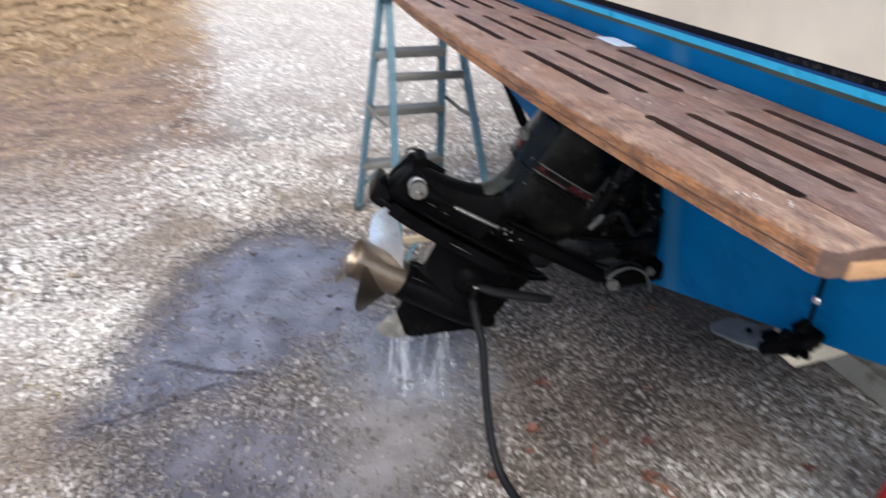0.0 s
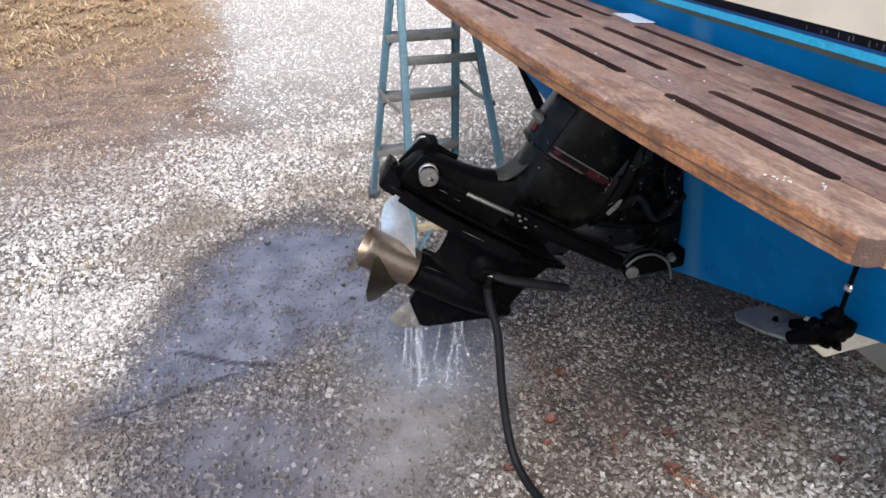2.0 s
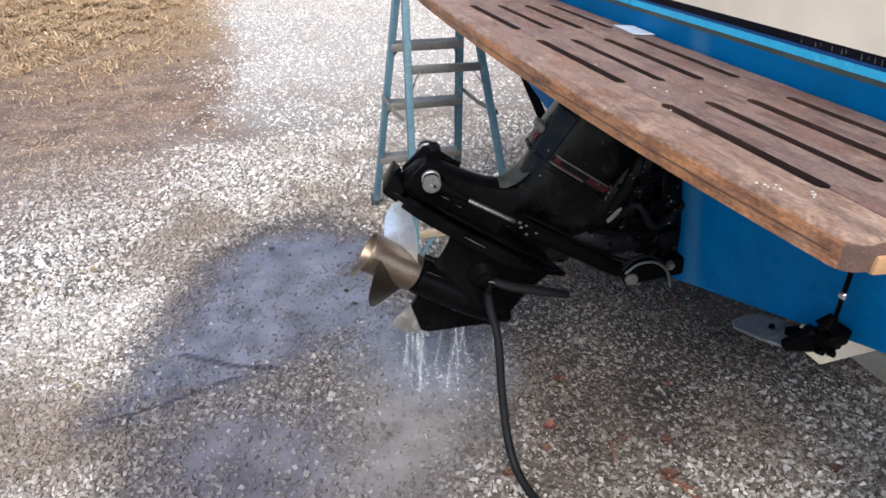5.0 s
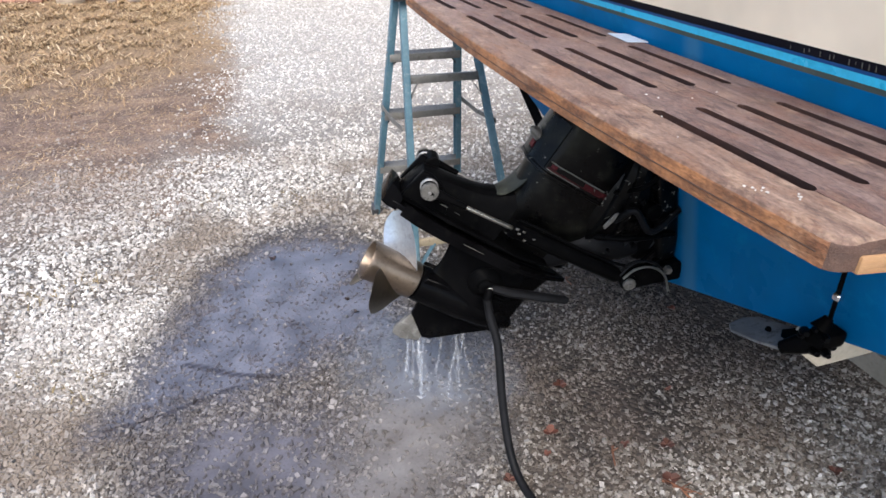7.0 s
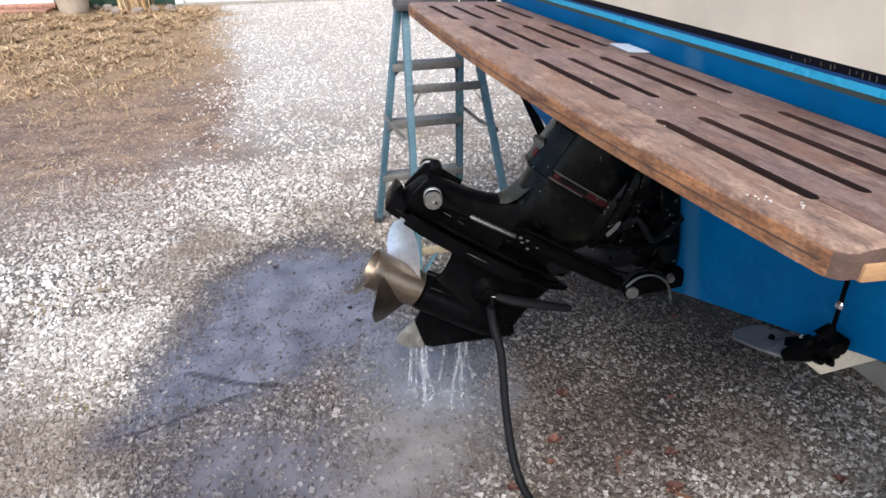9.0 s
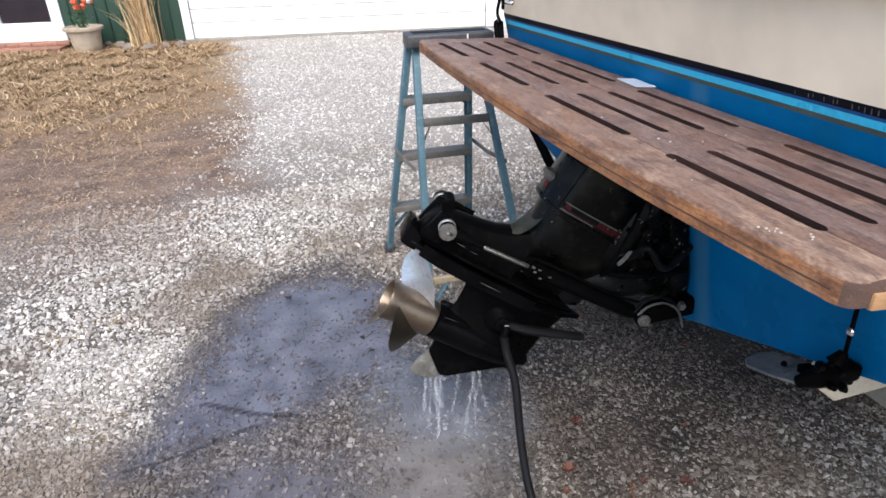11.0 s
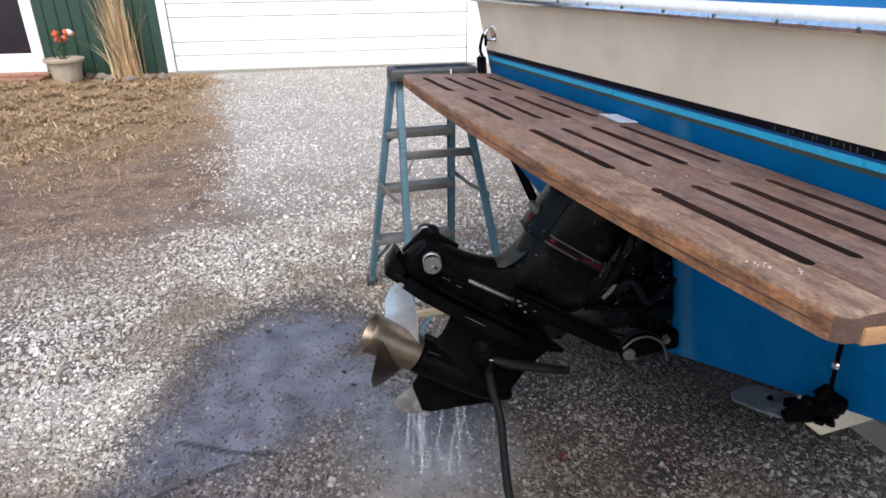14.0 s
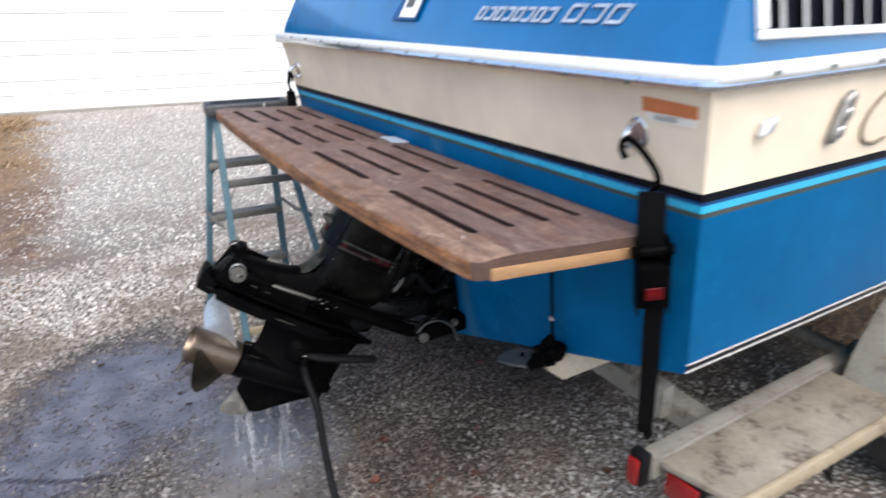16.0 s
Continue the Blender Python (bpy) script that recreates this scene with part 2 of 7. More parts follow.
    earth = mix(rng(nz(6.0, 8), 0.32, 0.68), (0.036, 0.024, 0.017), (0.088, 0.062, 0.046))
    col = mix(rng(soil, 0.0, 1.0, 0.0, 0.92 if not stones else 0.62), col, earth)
    # wider near-black brown: the boat's shade painted in with the dirt
    dirt_shade = outline_mask(nt, DIRT_SHADE, 0.60, 0.28)
    shaded_brown = mix(rng(nz(5.0, 8), 0.34, 0.66), (0.018, 0.013, 0.010), (0.050, 0.036, 0.028))
    col = mix(rng(dirt_shade, 0.0, 1.0, 0.0, 0.95 if not stones else 0.70), col, shaded_brown)
    damp = outline_mask(nt, RIM, 0.30, 0.10)
    wet = outline_mask(nt, POOL, 0.30, 0.085)
    seep = outline_mask(nt, SEEP, 0.34, 0.14)
    silt = outline_mask(nt, RUN, 0.46, 0.13)
    col = mix(damp, col, mix(1.0, col, (0.36, 0.345, 0.355), "MULTIPLY"))
    # mud, with a blue tint in its colour for the reflected sky
    mud = mix(rng(nz(7.0, 9), 0.32, 0.70), (0.056, 0.056, 0.069), (0.142, 0.142, 0.168))
    if not stones:
        col = mix(rng(damp, 0.0, 1.0, 0.0, 0.6), col, (0.060, 0.053, 0.055))
    mud = mix(rng(nz(120.0, 3), 0.56, 0.68, 0.0, 0.7), mud, (0.050, 0.048, 0.054))
    col = mix(rng(seep, 0.0, 1.0, 0.0, 0.92 if not stones else 0.45), col, mix(1.0, mud, (0.80, 0.75, 0.74), "MULTIPLY"))
    fines = mix(rng(nz(9.0, 8), 0.3, 0.7), (0.095, 0.084, 0.078), (0.185, 0.172, 0.166))
    fines = mix(rng(nz(90.0, 3), 0.58, 0.70, 0.0, 0.6), fines, (0.055, 0.046, 0.042))
    col = mix(rng(silt, 0.0, 1.0, 0.0, 0.85 if not stones else 0.50), col, fines)
    # water film, the sky's bluish reflection mixed into its grey
    film = outline_mask(nt, FILM, 0.38, 0.10)
    col = mix(rng(film, 0.0, 1.0, 0.0, 0.9 if not stones else 0.55), col, mix(rng(nz(8.0, 9), 0.35, 0.68), (0.080, 0.084, 0.098), (0.150, 0.156, 0.175)))
    col = mix(wet, col, mix(0.10, mud, col) if not stones else mix(1.0, mix(0.45, mud, col), (0.74, 0.72, 0.75), "MULTIPLY"))
    ridge = ellipse_mask(nt, RIDGE, 1.4, 0.35)
    col = mix(rng(ridge, 0.0, 1.0, 0.0, 0.92), col, mix(0.92 if not stones else 0.6, col, (0.020, 0.015, 0.017)))
    L.new(col, b.inputs["Base Color"])
    r1 = rng(film, 0.0, 1.0, 0.85, 0.30)
    both = nt.nodes.new('ShaderNodeMath')
    both.operation = 'MINIMUM'
    L.new(rng(damp, 0.0, 1.0, 0.85, 0.62), both.inputs[0])
    L.new(r1, both.inputs[1])
    wm = nt.nodes.new("ShaderNodeMix")
    L.new(wet, wm.inputs[0])
    L.new(both.outputs[0], wm.inputs[2])
    wm.inputs[3].default_value = 0.20 if not stones else 0.28
    L.new(wm.outputs[0], b.inputs["Roughness"])
    bp = nt.nodes.new("ShaderNodeBump")
    bp.inputs["Distance"].default_value = 0.012 if not stones else 0.003
    L.new(height, bp.inputs["Height"])
    calm = nt.nodes.new("ShaderNodeMath")
    calm.operation = "MAXIMUM"
    L.new(wet, calm.inputs[0])
    L.new(silt, calm.inputs[1])
    calmer = nt.nodes.new("ShaderNodeMath")
    calmer.operation = "MAXIMUM"
    L.new(calm.outputs[0], calmer.inputs[0])
    L.new(seep, calmer.inputs[1])
    L.new(rng(calmer.outputs[0], 0.0, 1.0, 0.9 if not stones else 0.4, 0.08), bp.inputs["Strength"])
    L.new(bp.outputs[0], b.inputs["Normal"])
    return m


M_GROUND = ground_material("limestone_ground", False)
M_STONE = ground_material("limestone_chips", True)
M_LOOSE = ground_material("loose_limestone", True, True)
M_BLUE = surf("blue_gelcoat", (0.0005, 0.090, 0.232), (0.0006, 0.103, 0.258), 3, 0.30, coat=0.0, spec=0.05, bump=0.0, fine=6, c3=(0.002, 0.120, 0.272), c4=(0.002, 0.094, 0.222), rough_var=0.08)
def add_scum(m, spots, colour, strength):
    """A pale film left by splashed water, over the paint."""
    nt = m.node_tree
    b = nt.nodes["Principled BSDF"]
    under = b.inputs["Base Color"].links[0].from_socket
    k = nt.nodes.new("ShaderNodeMath")
    k.operation = "MULTIPLY"
    k.inputs[1].default_value = strength
    nt.links.new(ellipse_mask(nt, spots, 0.9, 0.5), k.inputs[0])
    x = nt.nodes.new("ShaderNodeMix")
    x.data_type = "RGBA"
    nt.links.new(k.outputs[0], x.inputs[0])
    nt.links.new(under, x.inputs[6])
    x.inputs[7].default_value = (*colour, 1)
    nt.links.new(x.outputs[2], b.inputs["Base Color"])


add_scum(M_BLUE, ((0.45, 0.715, 0.30, 0.030),), (0.09, 0.18, 0.22), 0.30)
M_DECK = surf("glossy_blue_deck", (0.001, 0.105, 0.285), (0.0015, 0.120, 0.315), 3, 0.16, coat=0.6, spec=0.5, bump=0.0, fine=6, rough_var=0.05)
M_DARKBLUE = surf("dark_blue_field", (0.002, 0.05, 0.17), (0.003, 0.06, 0.19), 6, 0.35, bump=0.0)
M_CYAN = surf("cyan_stripe", (0.025, 0.38, 0.60), (0.04, 0.43, 0.66), 6, 0.3, coat=0.1, bump=0.0)
M_GREYSTRIPE = surf("grey_stripe", (0.030, 0.050, 0.047), (0.060, 0.070, 0.062), 9, 0.45, bump=0.0)
M_BLACKSTRIPE = surf("black_stripe", (0.003, 0.0035, 0.007), (0.006, 0.007, 0.012), 9, 0.35, bump=0.0, spec=0.12)
M_BEIGE = surf("cream_gelcoat", (0.765, 0.645, 0.495), (0.785, 0.665, 0.515), 1.2, 0.3, coat=0.12, bump=0.0, fine=5, rough_var=0.05)
M_WHITE = surf("white_paint", (0.76, 0.76, 0.74), (0.82, 0.82, 0.80), 4, 0.45, bump=0.04)
M_VANE = surf("grey_vane_plastic", (0.33, 0.33, 0.32), (0.42, 0.42, 0.41), 12, 0.5, bump=0.04)
M_WHITELINE = surf("white_line", (0.78, 0.76, 0.70), (0.84, 0.82, 0.78), 8, 0.4, bump=0.0)
M_CHROME = surf("polished_metal", (0.72, 0.74, 0.77), (0.82, 0.83, 0.85), 12, 0.18, 1.0, 0.03, c3=(0.45, 0.45, 0.46))
M_RAIL = surf("rub_rail_vinyl", (0.62, 0.62, 0.61), (0.72, 0.72, 0.71), 5, 0.32, 0.1, 0.03, coat=0.1)
M_BLACKPAINT = surf("black_drive_paint", (0.0012, 0.0012, 0.0014), (0.003, 0.003, 0.0032), 11, 0.36, bump=0.25, fine=60, c3=(0.005, 0.005, 0.0045), rough_var=0.16, spec=0.012)
M_WETBLACK = surf("wet_black_paint", (0.001, 0.001, 0.0012), (0.003, 0.003, 0.0034), 9, 0.20, bump=0.12, fine=40, c3=(0.005, 0.005, 0.0045), rough_var=0.1, spec=0.035)
def worn_paint(name, base, stain, amount, bare, rough):
    """Black paint with dried stains, dull and glossy patches and small chips down to the metal."""
    m = bpy.data.materials.new(name)
    m.use_nodes = True
    nt, L = m.node_tree, m.node_tree.links
    b = nt.nodes["Principled BSDF"]
    tc = nt.nodes.new("ShaderNodeTexCoord")

    def nz(s, detail=8.0, rough=0.65):
        n = nt.nodes.new("ShaderNodeTexNoise")
        n.inputs["Scale"].default_value, n.inputs["Detail"].default_value, n.inputs["Roughness"].default_value = s, detail, rough
        L.new(tc.outputs["Object"], n.inputs["Vector"])
        return n.outputs["Fac"]

    def rng(src, a, z, lo=0.0, hi=1.0):
        q = nt.nodes.new("ShaderNodeMapRange")
        for i, v in zip((1, 2, 3, 4), (a, z, lo, hi)):
            q.inputs[i].default_value = v
        L.new(src, q.inputs[0])
        return q.outputs[0]

    def mix(f, a, z):
        x = nt.nodes.new("ShaderNodeMix")
        x.data_type = "RGBA"
        L.new(f, x.inputs[0])
        for sock, v in ((x.inputs[6], a), (x.inputs[7], z)):
            if isinstance(v, tuple):
                sock.default_value = (*v, 1)
            else:
                L.new(v, sock)
        return x.outputs[2]
    patchy = nz(9.0)
    col = mix(rng(patchy, 0.50 - amount, 0.74 - amount), base, stain)
    col = mix(rng(nz(30.0), 0.58, 0.72, 0.0, 0.7), col, tuple(1.6 * c for c in stain))
    chip = rng(nz(46.0, 5.0, 0.7), bare, bare + 0.03)
    col = mix(chip, col, (0.15, 0.145, 0.13))
    L.new(col, b.inputs["Base Color"])
    L.new(rng(patchy, 0.3, 0.7, rough - 0.12, rough + 0.2), b.inputs["Roughness"])
    b.inputs["Specular IOR Level"].default_value = 0.11
    bp = nt.nodes.new("ShaderNodeBump")
    bp.inputs["Strength"].default_value, bp.inputs["Distance"].default_value = 0.35, 0.002
    L.new(nz(60.0, 4.0), bp.inputs["Height"])
    L.new(bp.outputs[0], b.inputs["Normal"])
    return m


M_OLIVE = worn_paint("scuffed_black_paint", (0.0009, 0.0009, 0.0010), (0.0115, 0.0115, 0.0085), 0.0, 0.66, 0.30)
M_BELL = worn_paint("grimy_bell_paint", (0.0007, 0.0007, 0.0009), (0.005, 0.005, 0.0045), -0.02, 0.635, 0.30)
M_RUBBER = surf("black_rubber", (0.004, 0.004, 0.0045), (0.009, 0.009, 0.010), 20, 0.5, bump=0.15, spec=0.09)
M_BAREALLOY = surf("bare_alloy", (0.055, 0.052, 0.047), (0.12, 0.114, 0.104), 30, 0.6, 0.1, 0.3, c3=(0.035, 0.033, 0.028), c4=(0.015, 0.015, 0.013), spec=0.25)
M_PROP = surf("bronzed_steel", (0.115, 0.086, 0.064), (0.19, 0.148, 0.112), 12, 0.36, 0.85, 0.06, c3=(0.09, 0.068, 0.05))
M_PROPDARK = surf("dark_bronzed_steel", (0.06, 0.050, 0.038), (0.12, 0.10, 0.075), 12, 0.35, 0.85, 0.06, c3=(0.16, 0.14, 0.11))
# blade steel made pale, the sky's light on one face put into colour
M_LITBLADE = surf("sky_lit_blade", (0.30, 0.32, 0.35), (0.45, 0.47, 0.50), 9, 0.32, 0.65, 0.05, c3=(0.25, 0.25, 0.26))
M_FILLET = worn_paint("olive_stained_paint", (0.005, 0.005, 0.004), (0.034, 0.035, 0.026), 0.10, 0.70, 0.34)
M_SKEGTIP = surf("worn_bare_metal", (0.085, 0.080, 0.072), (0.17, 0.162, 0.148), 26, 0.5, 0.2, 0.3, c3=(0.045, 0.042, 0.036), c4=(0.22, 0.21, 0.195), spec=0.3)
M_ROD = surf("ram_rod", (0.26, 0.25, 0.22), (0.40, 0.385, 0.35), 30, 0.3, 0.9, 0.05)
M_GREYHOSE = surf("braided_grey_hose", (0.055, 0.056, 0.052), (0.11, 0.11, 0.10), 60, 0.5, 0.2, 0.3, c3=(0.08, 0.08, 0.07))
M_DECAL = surf("dark_decal", (0.003, 0.003, 0.003), (0.006, 0.0055, 0.005), 30, 0.5, bump=0.05, spec=0.06)
M_DECALRED = surf("worn_red_decal", (0.055, 0.006, 0.009), (0.018, 0.005, 0.005), 40, 0.5, bump=0.05, spec=0.1)
def wood_material(name, dull, pale, dark, warm, tan):
    """Old planks along y: grain streaks, cathedral figure, bleached and dirty patches, small dents."""
    m = bpy.data.materials.new(name)
    m.use_nodes = True
    nt, L = m.node_tree, m.node_tree.links
    b = nt.nodes["Principled BSDF"]
    tc = nt.nodes.new("ShaderNodeTexCoord")
    oi = nt.nodes.new("ShaderNodeObjectInfo")
    shift = nt.nodes.new("ShaderNodeVectorMath")
    shift.operation = "MULTIPLY_ADD"
    shift.inputs[1].default_value = (0, 7.3, 0)
    L.new(oi.outputs["Random"], shift.inputs[0])
    L.new(tc.outputs["Object"], shift.inputs[2])

    def nz(s, stretch, detail=6.0, rough=0.6):
        mp = nt.nodes.new("ShaderNodeMapping")
        mp.inputs["Scale"].default_value = stretch
        L.new(shift.outputs[0], mp.inputs[0])
        n = nt.nodes.new("ShaderNodeTexNoise")
        n.inputs["Scale"].default_value, n.inputs["Detail"].default_value, n.inputs["Roughness"].default_value = s, detail, rough
        L.new(mp.outputs[0], n.inputs["Vector"])
        return n.outputs["Fac"]

    def rng(src, a, z, lo=0.0, hi=1.0):
        q = nt.nodes.new("ShaderNodeMapRange")
        for i, v in zip((1, 2, 3, 4), (a, z, lo, hi)):
            q.inputs[i].default_value = v
        L.new(src, q.inputs[0])
        return q.outputs[0]

    def mix(f, a, z, blend="MIX"):
        x = nt.nodes.new("ShaderNodeMix")
        x.data_type, x.blend_type = "RGBA", blend
        if isinstance(f, float):
            x.inputs[0].default_value = f
        else:
            L.new(f, x.inputs[0])
        for sock, v in ((x.inputs[6], a), (x.inputs[7], z)):
            if isinstance(v, tuple):
                sock.default_value = (*v, 1)
            else:
                L.new(v, sock)
        return x.outputs[2]
    grain = nz(9.0, (9.0, 0.9, 9.0), 8.0, 0.68)
    col = mix(rng(grain, 0.36, 0.64), dull, pale)
    col = mix(rng(nz(7.0, (2.0, 0.8, 2.0), 8.0, 0.7), 0.48, 0.60, 0.0, 0.85), col, warm)
    col = mix(rng(nz(10.0, (1.6, 1.0, 1.6), 9.0, 0.74), 0.53, 0.62, 0.0, tan), col, (0.33, 0.225, 0.155))
    col = mix(rng(nz(14.0, (2.6, 0.8, 2.6), 9.0, 0.74), 0.54, 0.66, 0.0, 0.75), col, dark)
    # cathedral figure
    mp = nt.nodes.new("ShaderNodeMapping")
    mp.inputs["Scale"].default_value = (1.0, 0.16, 1.0)
    L.new(shift.outputs[0], mp.inputs[0])
    wave = nt.nodes.new("ShaderNodeTexWave")
    wave.wave_type = "RINGS"
    wave.inputs["Scale"].default_value, wave.inputs["Distortion"].default_value, wave.inputs["Detail"].default_value, wave.inputs["Detail Scale"].default_value = 26.0, 7.0, 3.0, 1.6
    L.new(mp.outputs[0], wave.inputs["Vector"])
    lines = nt.nodes.new("ShaderNodeMath")
    lines.operation = "MULTIPLY"
    L.new(rng(wave.outputs["Fac"], 0.62, 0.95, 0.0, 0.5), lines.inputs[0])
    L.new(rng(nz(3.2, (1.5, 0.9, 1.5), 4.0), 0.46, 0.60), lines.inputs[1])
    col = mix(lines.outputs[0], col, dark)
    fine = nz(34.0, (9.0, 0.55, 9.0), 5.0, 0.7)
    col = mix(rng(fine, 0.56, 0.68, 0.0, 0.55), col, dark)
    speck = nz(190.0, (1.0, 0.55, 1.0), 3.0)
    col = mix(1.0, col, mix(rng(speck, 0.34, 0.66), (0.73, 0.72, 0.72), (1.22, 1.22, 1.22)), "MULTIPLY")
    L.new(col, b.inputs["Base Color"])
    L.new(rng(grain, 0.3, 0.7, 0.52, 0.78), b.inputs["Roughness"])
    b.inputs["Specular IOR Level"].default_value = 0.35
    dent = nz(38.0, (1.0, 0.7, 1.0), 4.0)
    add = nt.nodes.new("ShaderNodeMath")
    add.operation = "MULTIPLY_ADD"
    add.inputs[1].default_value = 0.7
    L.new(dent, add.inputs[0])
    L.new(fine, add.inputs[2])
    bp = nt.nodes.new("ShaderNodeBump")
    bp.inputs["Strength"].default_value, bp.inputs["Distance"].default_value = 0.85, 0.003
    L.new(add.outputs[0], bp.inputs["Height"])
    L.new(bp.outputs[0], b.inputs["Normal"])
    return m


M_WOOD = wood_material("weathered_mahogany", (0.094, 0.056, 0.047), (0.205, 0.138, 0.114), (0.044, 0.025, 0.020), (0.128, 0.066, 0.046), 0.35)
M_WOODWORN = wood_material("bleached_outer_plank", (0.125, 0.073, 0.052), (0.245, 0.162, 0.120), (0.064, 0.035, 0.025), (0.175, 0.092, 0.055), 0.60)
M_WOODEDGE = wood_material("worn_orange_edge", (0.110, 0.044, 0.021), (0.260, 0.120, 0.056), (0.040, 0.017, 0.011), (0.32, 0.140, 0.058), 0.25)
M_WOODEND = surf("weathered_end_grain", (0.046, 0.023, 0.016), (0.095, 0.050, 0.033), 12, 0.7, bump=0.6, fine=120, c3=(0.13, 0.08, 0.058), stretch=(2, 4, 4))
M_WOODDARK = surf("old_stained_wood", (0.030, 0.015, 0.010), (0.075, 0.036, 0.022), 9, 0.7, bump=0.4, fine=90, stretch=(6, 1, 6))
# plank wood darkened, the shade deep in the slots put into its colour
M_SLOTSHADE = surf("shaded_slot_wood", (0.018, 0.009, 0.008), (0.050, 0.025, 0.018), 14, 0.8, bump=0.4, fine=90, stretch=(6, 1, 6), spec=0.2)
M_WOODPALE = surf("bare_pale_wood", (0.27, 0.145, 0.065), (0.36, 0.21, 0.10), 9, 0.65, bump=0.4, fine=90, stretch=(1, 7, 7), c4=(0.20, 0.10, 0.05))
M_LADDER = surf("blue_fibreglass", (0.052, 0.112, 0.146), (0.088, 0.162, 0.198), 7, 0.55, bump=0.15, fine=70, c3=(0.16, 0.215, 0.235), spec=0.3)
M_ALU = surf("dull_aluminium", (0.125, 0.12, 0.108), (0.195, 0.186, 0.17), 11, 0.5, 0.3, 0.2, c3=(0.12, 0.105, 0.09))
M_CAP = surf("dark_cap_plastic", (0.024, 0.024, 0.027), (0.05, 0.05, 0.053), 16, 0.5, bump=0.15, c3=(0.09, 0.085, 0.08))
M_SCRAP = surf("pale_scrap", (0.40, 0.46, 0.52), (0.48, 0.53, 0.58), 20, 0.5, bump=0.0)
M_STRAP = surf("black_webbing", (0.0018, 0.0018, 0.0022), (0.0045, 0.0045, 0.0052), 30, 0.75, bump=0.5, fine=400, spec=0.08)
M_REDMARK = surf("worn_red_grip", (0.14, 0.004, 0.006), (0.012, 0.003, 0.004), 60, 0.5, bump=0.1, spec=0.1)
M_FLECK = surf("old_white_fleck", (0.40, 0.37, 0.34), (0.52, 0.49, 0.46), 60, 0.7, bump=0.2)
M_TANIRON = surf("tan_edge_iron", (0.27, 0.215, 0.14), (0.36, 0.295, 0.20), 9, 0.6, bump=0.2, c4=(0.15, 0.10, 0.06))
M_FITTING = surf("dulled_metal", (0.16, 0.15, 0.14), (0.34, 0.33, 0.32), 40, 0.4, 0.5, 0.05, c3=(0.07, 0.065, 0.06))
M_RED = surf("red_lens", (0.17, 0.004, 0.006), (0.23, 0.008, 0.009), 14, 0.25, bump=0.05, coat=0.5)
M_ORANGE = surf("orange_label", (0.52, 0.15, 0.05), (0.58, 0.19, 0.07), 20, 0.5, bump=0.0)
M_LABEL = surf("white_label", (0.70, 0.66, 0.60), (0.76, 0.72, 0.66), 20, 0.5, bump=0.0)
M_TRAILER = surf("dirty_white_trailer", (0.165, 0.152, 0.130), (0.25, 0.232, 0.20), 5, 0.6, bump=0.2, c3=(0.15, 0.11, 0.075), c4=(0.10, 0.085, 0.065))
M_BOARD = surf("dirty_step_board", (0.18, 0.152, 0.115), (0.265, 0.232, 0.182), 4, 0.7, bump=0.35, fine=60, c3=(0.085, 0.055, 0.036), spread=0.3, c4=(0.062, 0.044, 0.032))
M_CREAM = surf("cream_bunk", (0.42, 0.355, 0.26), (0.50, 0.43, 0.33), 6, 0.7, bump=0.2)
M_TAB = surf("dull_trim_tab", (0.075, 0.078, 0.080), (0.15, 0.152, 0.152), 14, 0.6, 0.1, 0.2, c3=(0.06, 0.058, 0.054), c4=(0.04, 0.038, 0.036), spec=0.3)
M_GREEN = surf("green_siding", (0.010, 0.036, 0.023), (0.014, 0.047, 0.031), 2.5, 0.5, bump=0.06)
M_ROOF = surf("grey_shingle", (0.05, 0.05, 0.052), (0.09, 0.088, 0.085), 6, 0.85, bump=0.5, fine=40)
M_DARKGLASS = surf("dark_pane", (0.012, 0.010, 0.016), (0.03, 0.022, 0.028), 1.5, 0.06, bump=0.0, rough_var=0.02)
M_TERRA = surf("stone_pot", (0.31, 0.25, 0.185), (0.43, 0.35, 0.265), 12, 0.8, bump=0.4)
M_EDGESTONE = surf("grey_edging_stone", (0.12, 0.095, 0.075), (0.22, 0.18, 0.15), 9, 0.85, bump=0.4)
M_BRICK = surf("red_brown_brick", (0.26, 0.12, 0.08), (0.36, 0.19, 0.13), 9, 0.85, bump=0.4, per_piece=0.3)
M_LEAFRED = surf("dead_leaf", (0.060, 0.016, 0.008), (0.12, 0.036, 0.017), 40, 0.7, bump=0.3, per_piece=0.4)
M_LEAFDARK = surf("wet_dark_leaf", (0.012, 0.006, 0.005), (0.030, 0.013, 0.010), 40, 0.5, bump=0.3)
M_TWIG = surf("dry_twig", (0.075, 0.026, 0.012), (0.17, 0.070, 0.034), 30, 0.8, bump=0.3)
M_LEAFGREEN = surf("dark_leaf", (0.02, 0.05, 0.02), (0.04, 0.09, 0.03), 20, 0.6, bump=0.1)
M_FLOWER = surf("red_flower", (0.55, 0.07, 0.03), (0.65, 0.14, 0.06), 40, 0.6, bump=0.1)
M_SILVER = surf("silver_badge", (0.55, 0.57, 0.60), (0.68, 0.70, 0.72), 30, 0.3, 0.6, 0.0)
M_BRONZE = surf("bronze_script", (0.17, 0.13, 0.08), (0.24, 0.19, 0.12), 30, 0.4, 0.3, 0.0)
M_TYRE = surf("tyre_rubber", (0.013, 0.013, 0.014), (0.026, 0.025, 0.024), 15, 0.8, bump=0.3)
M_WEED = surf("brown_weed", (0.15, 0.105, 0.05), (0.24, 0.18, 0.09), 25, 0.8, bump=0.1)


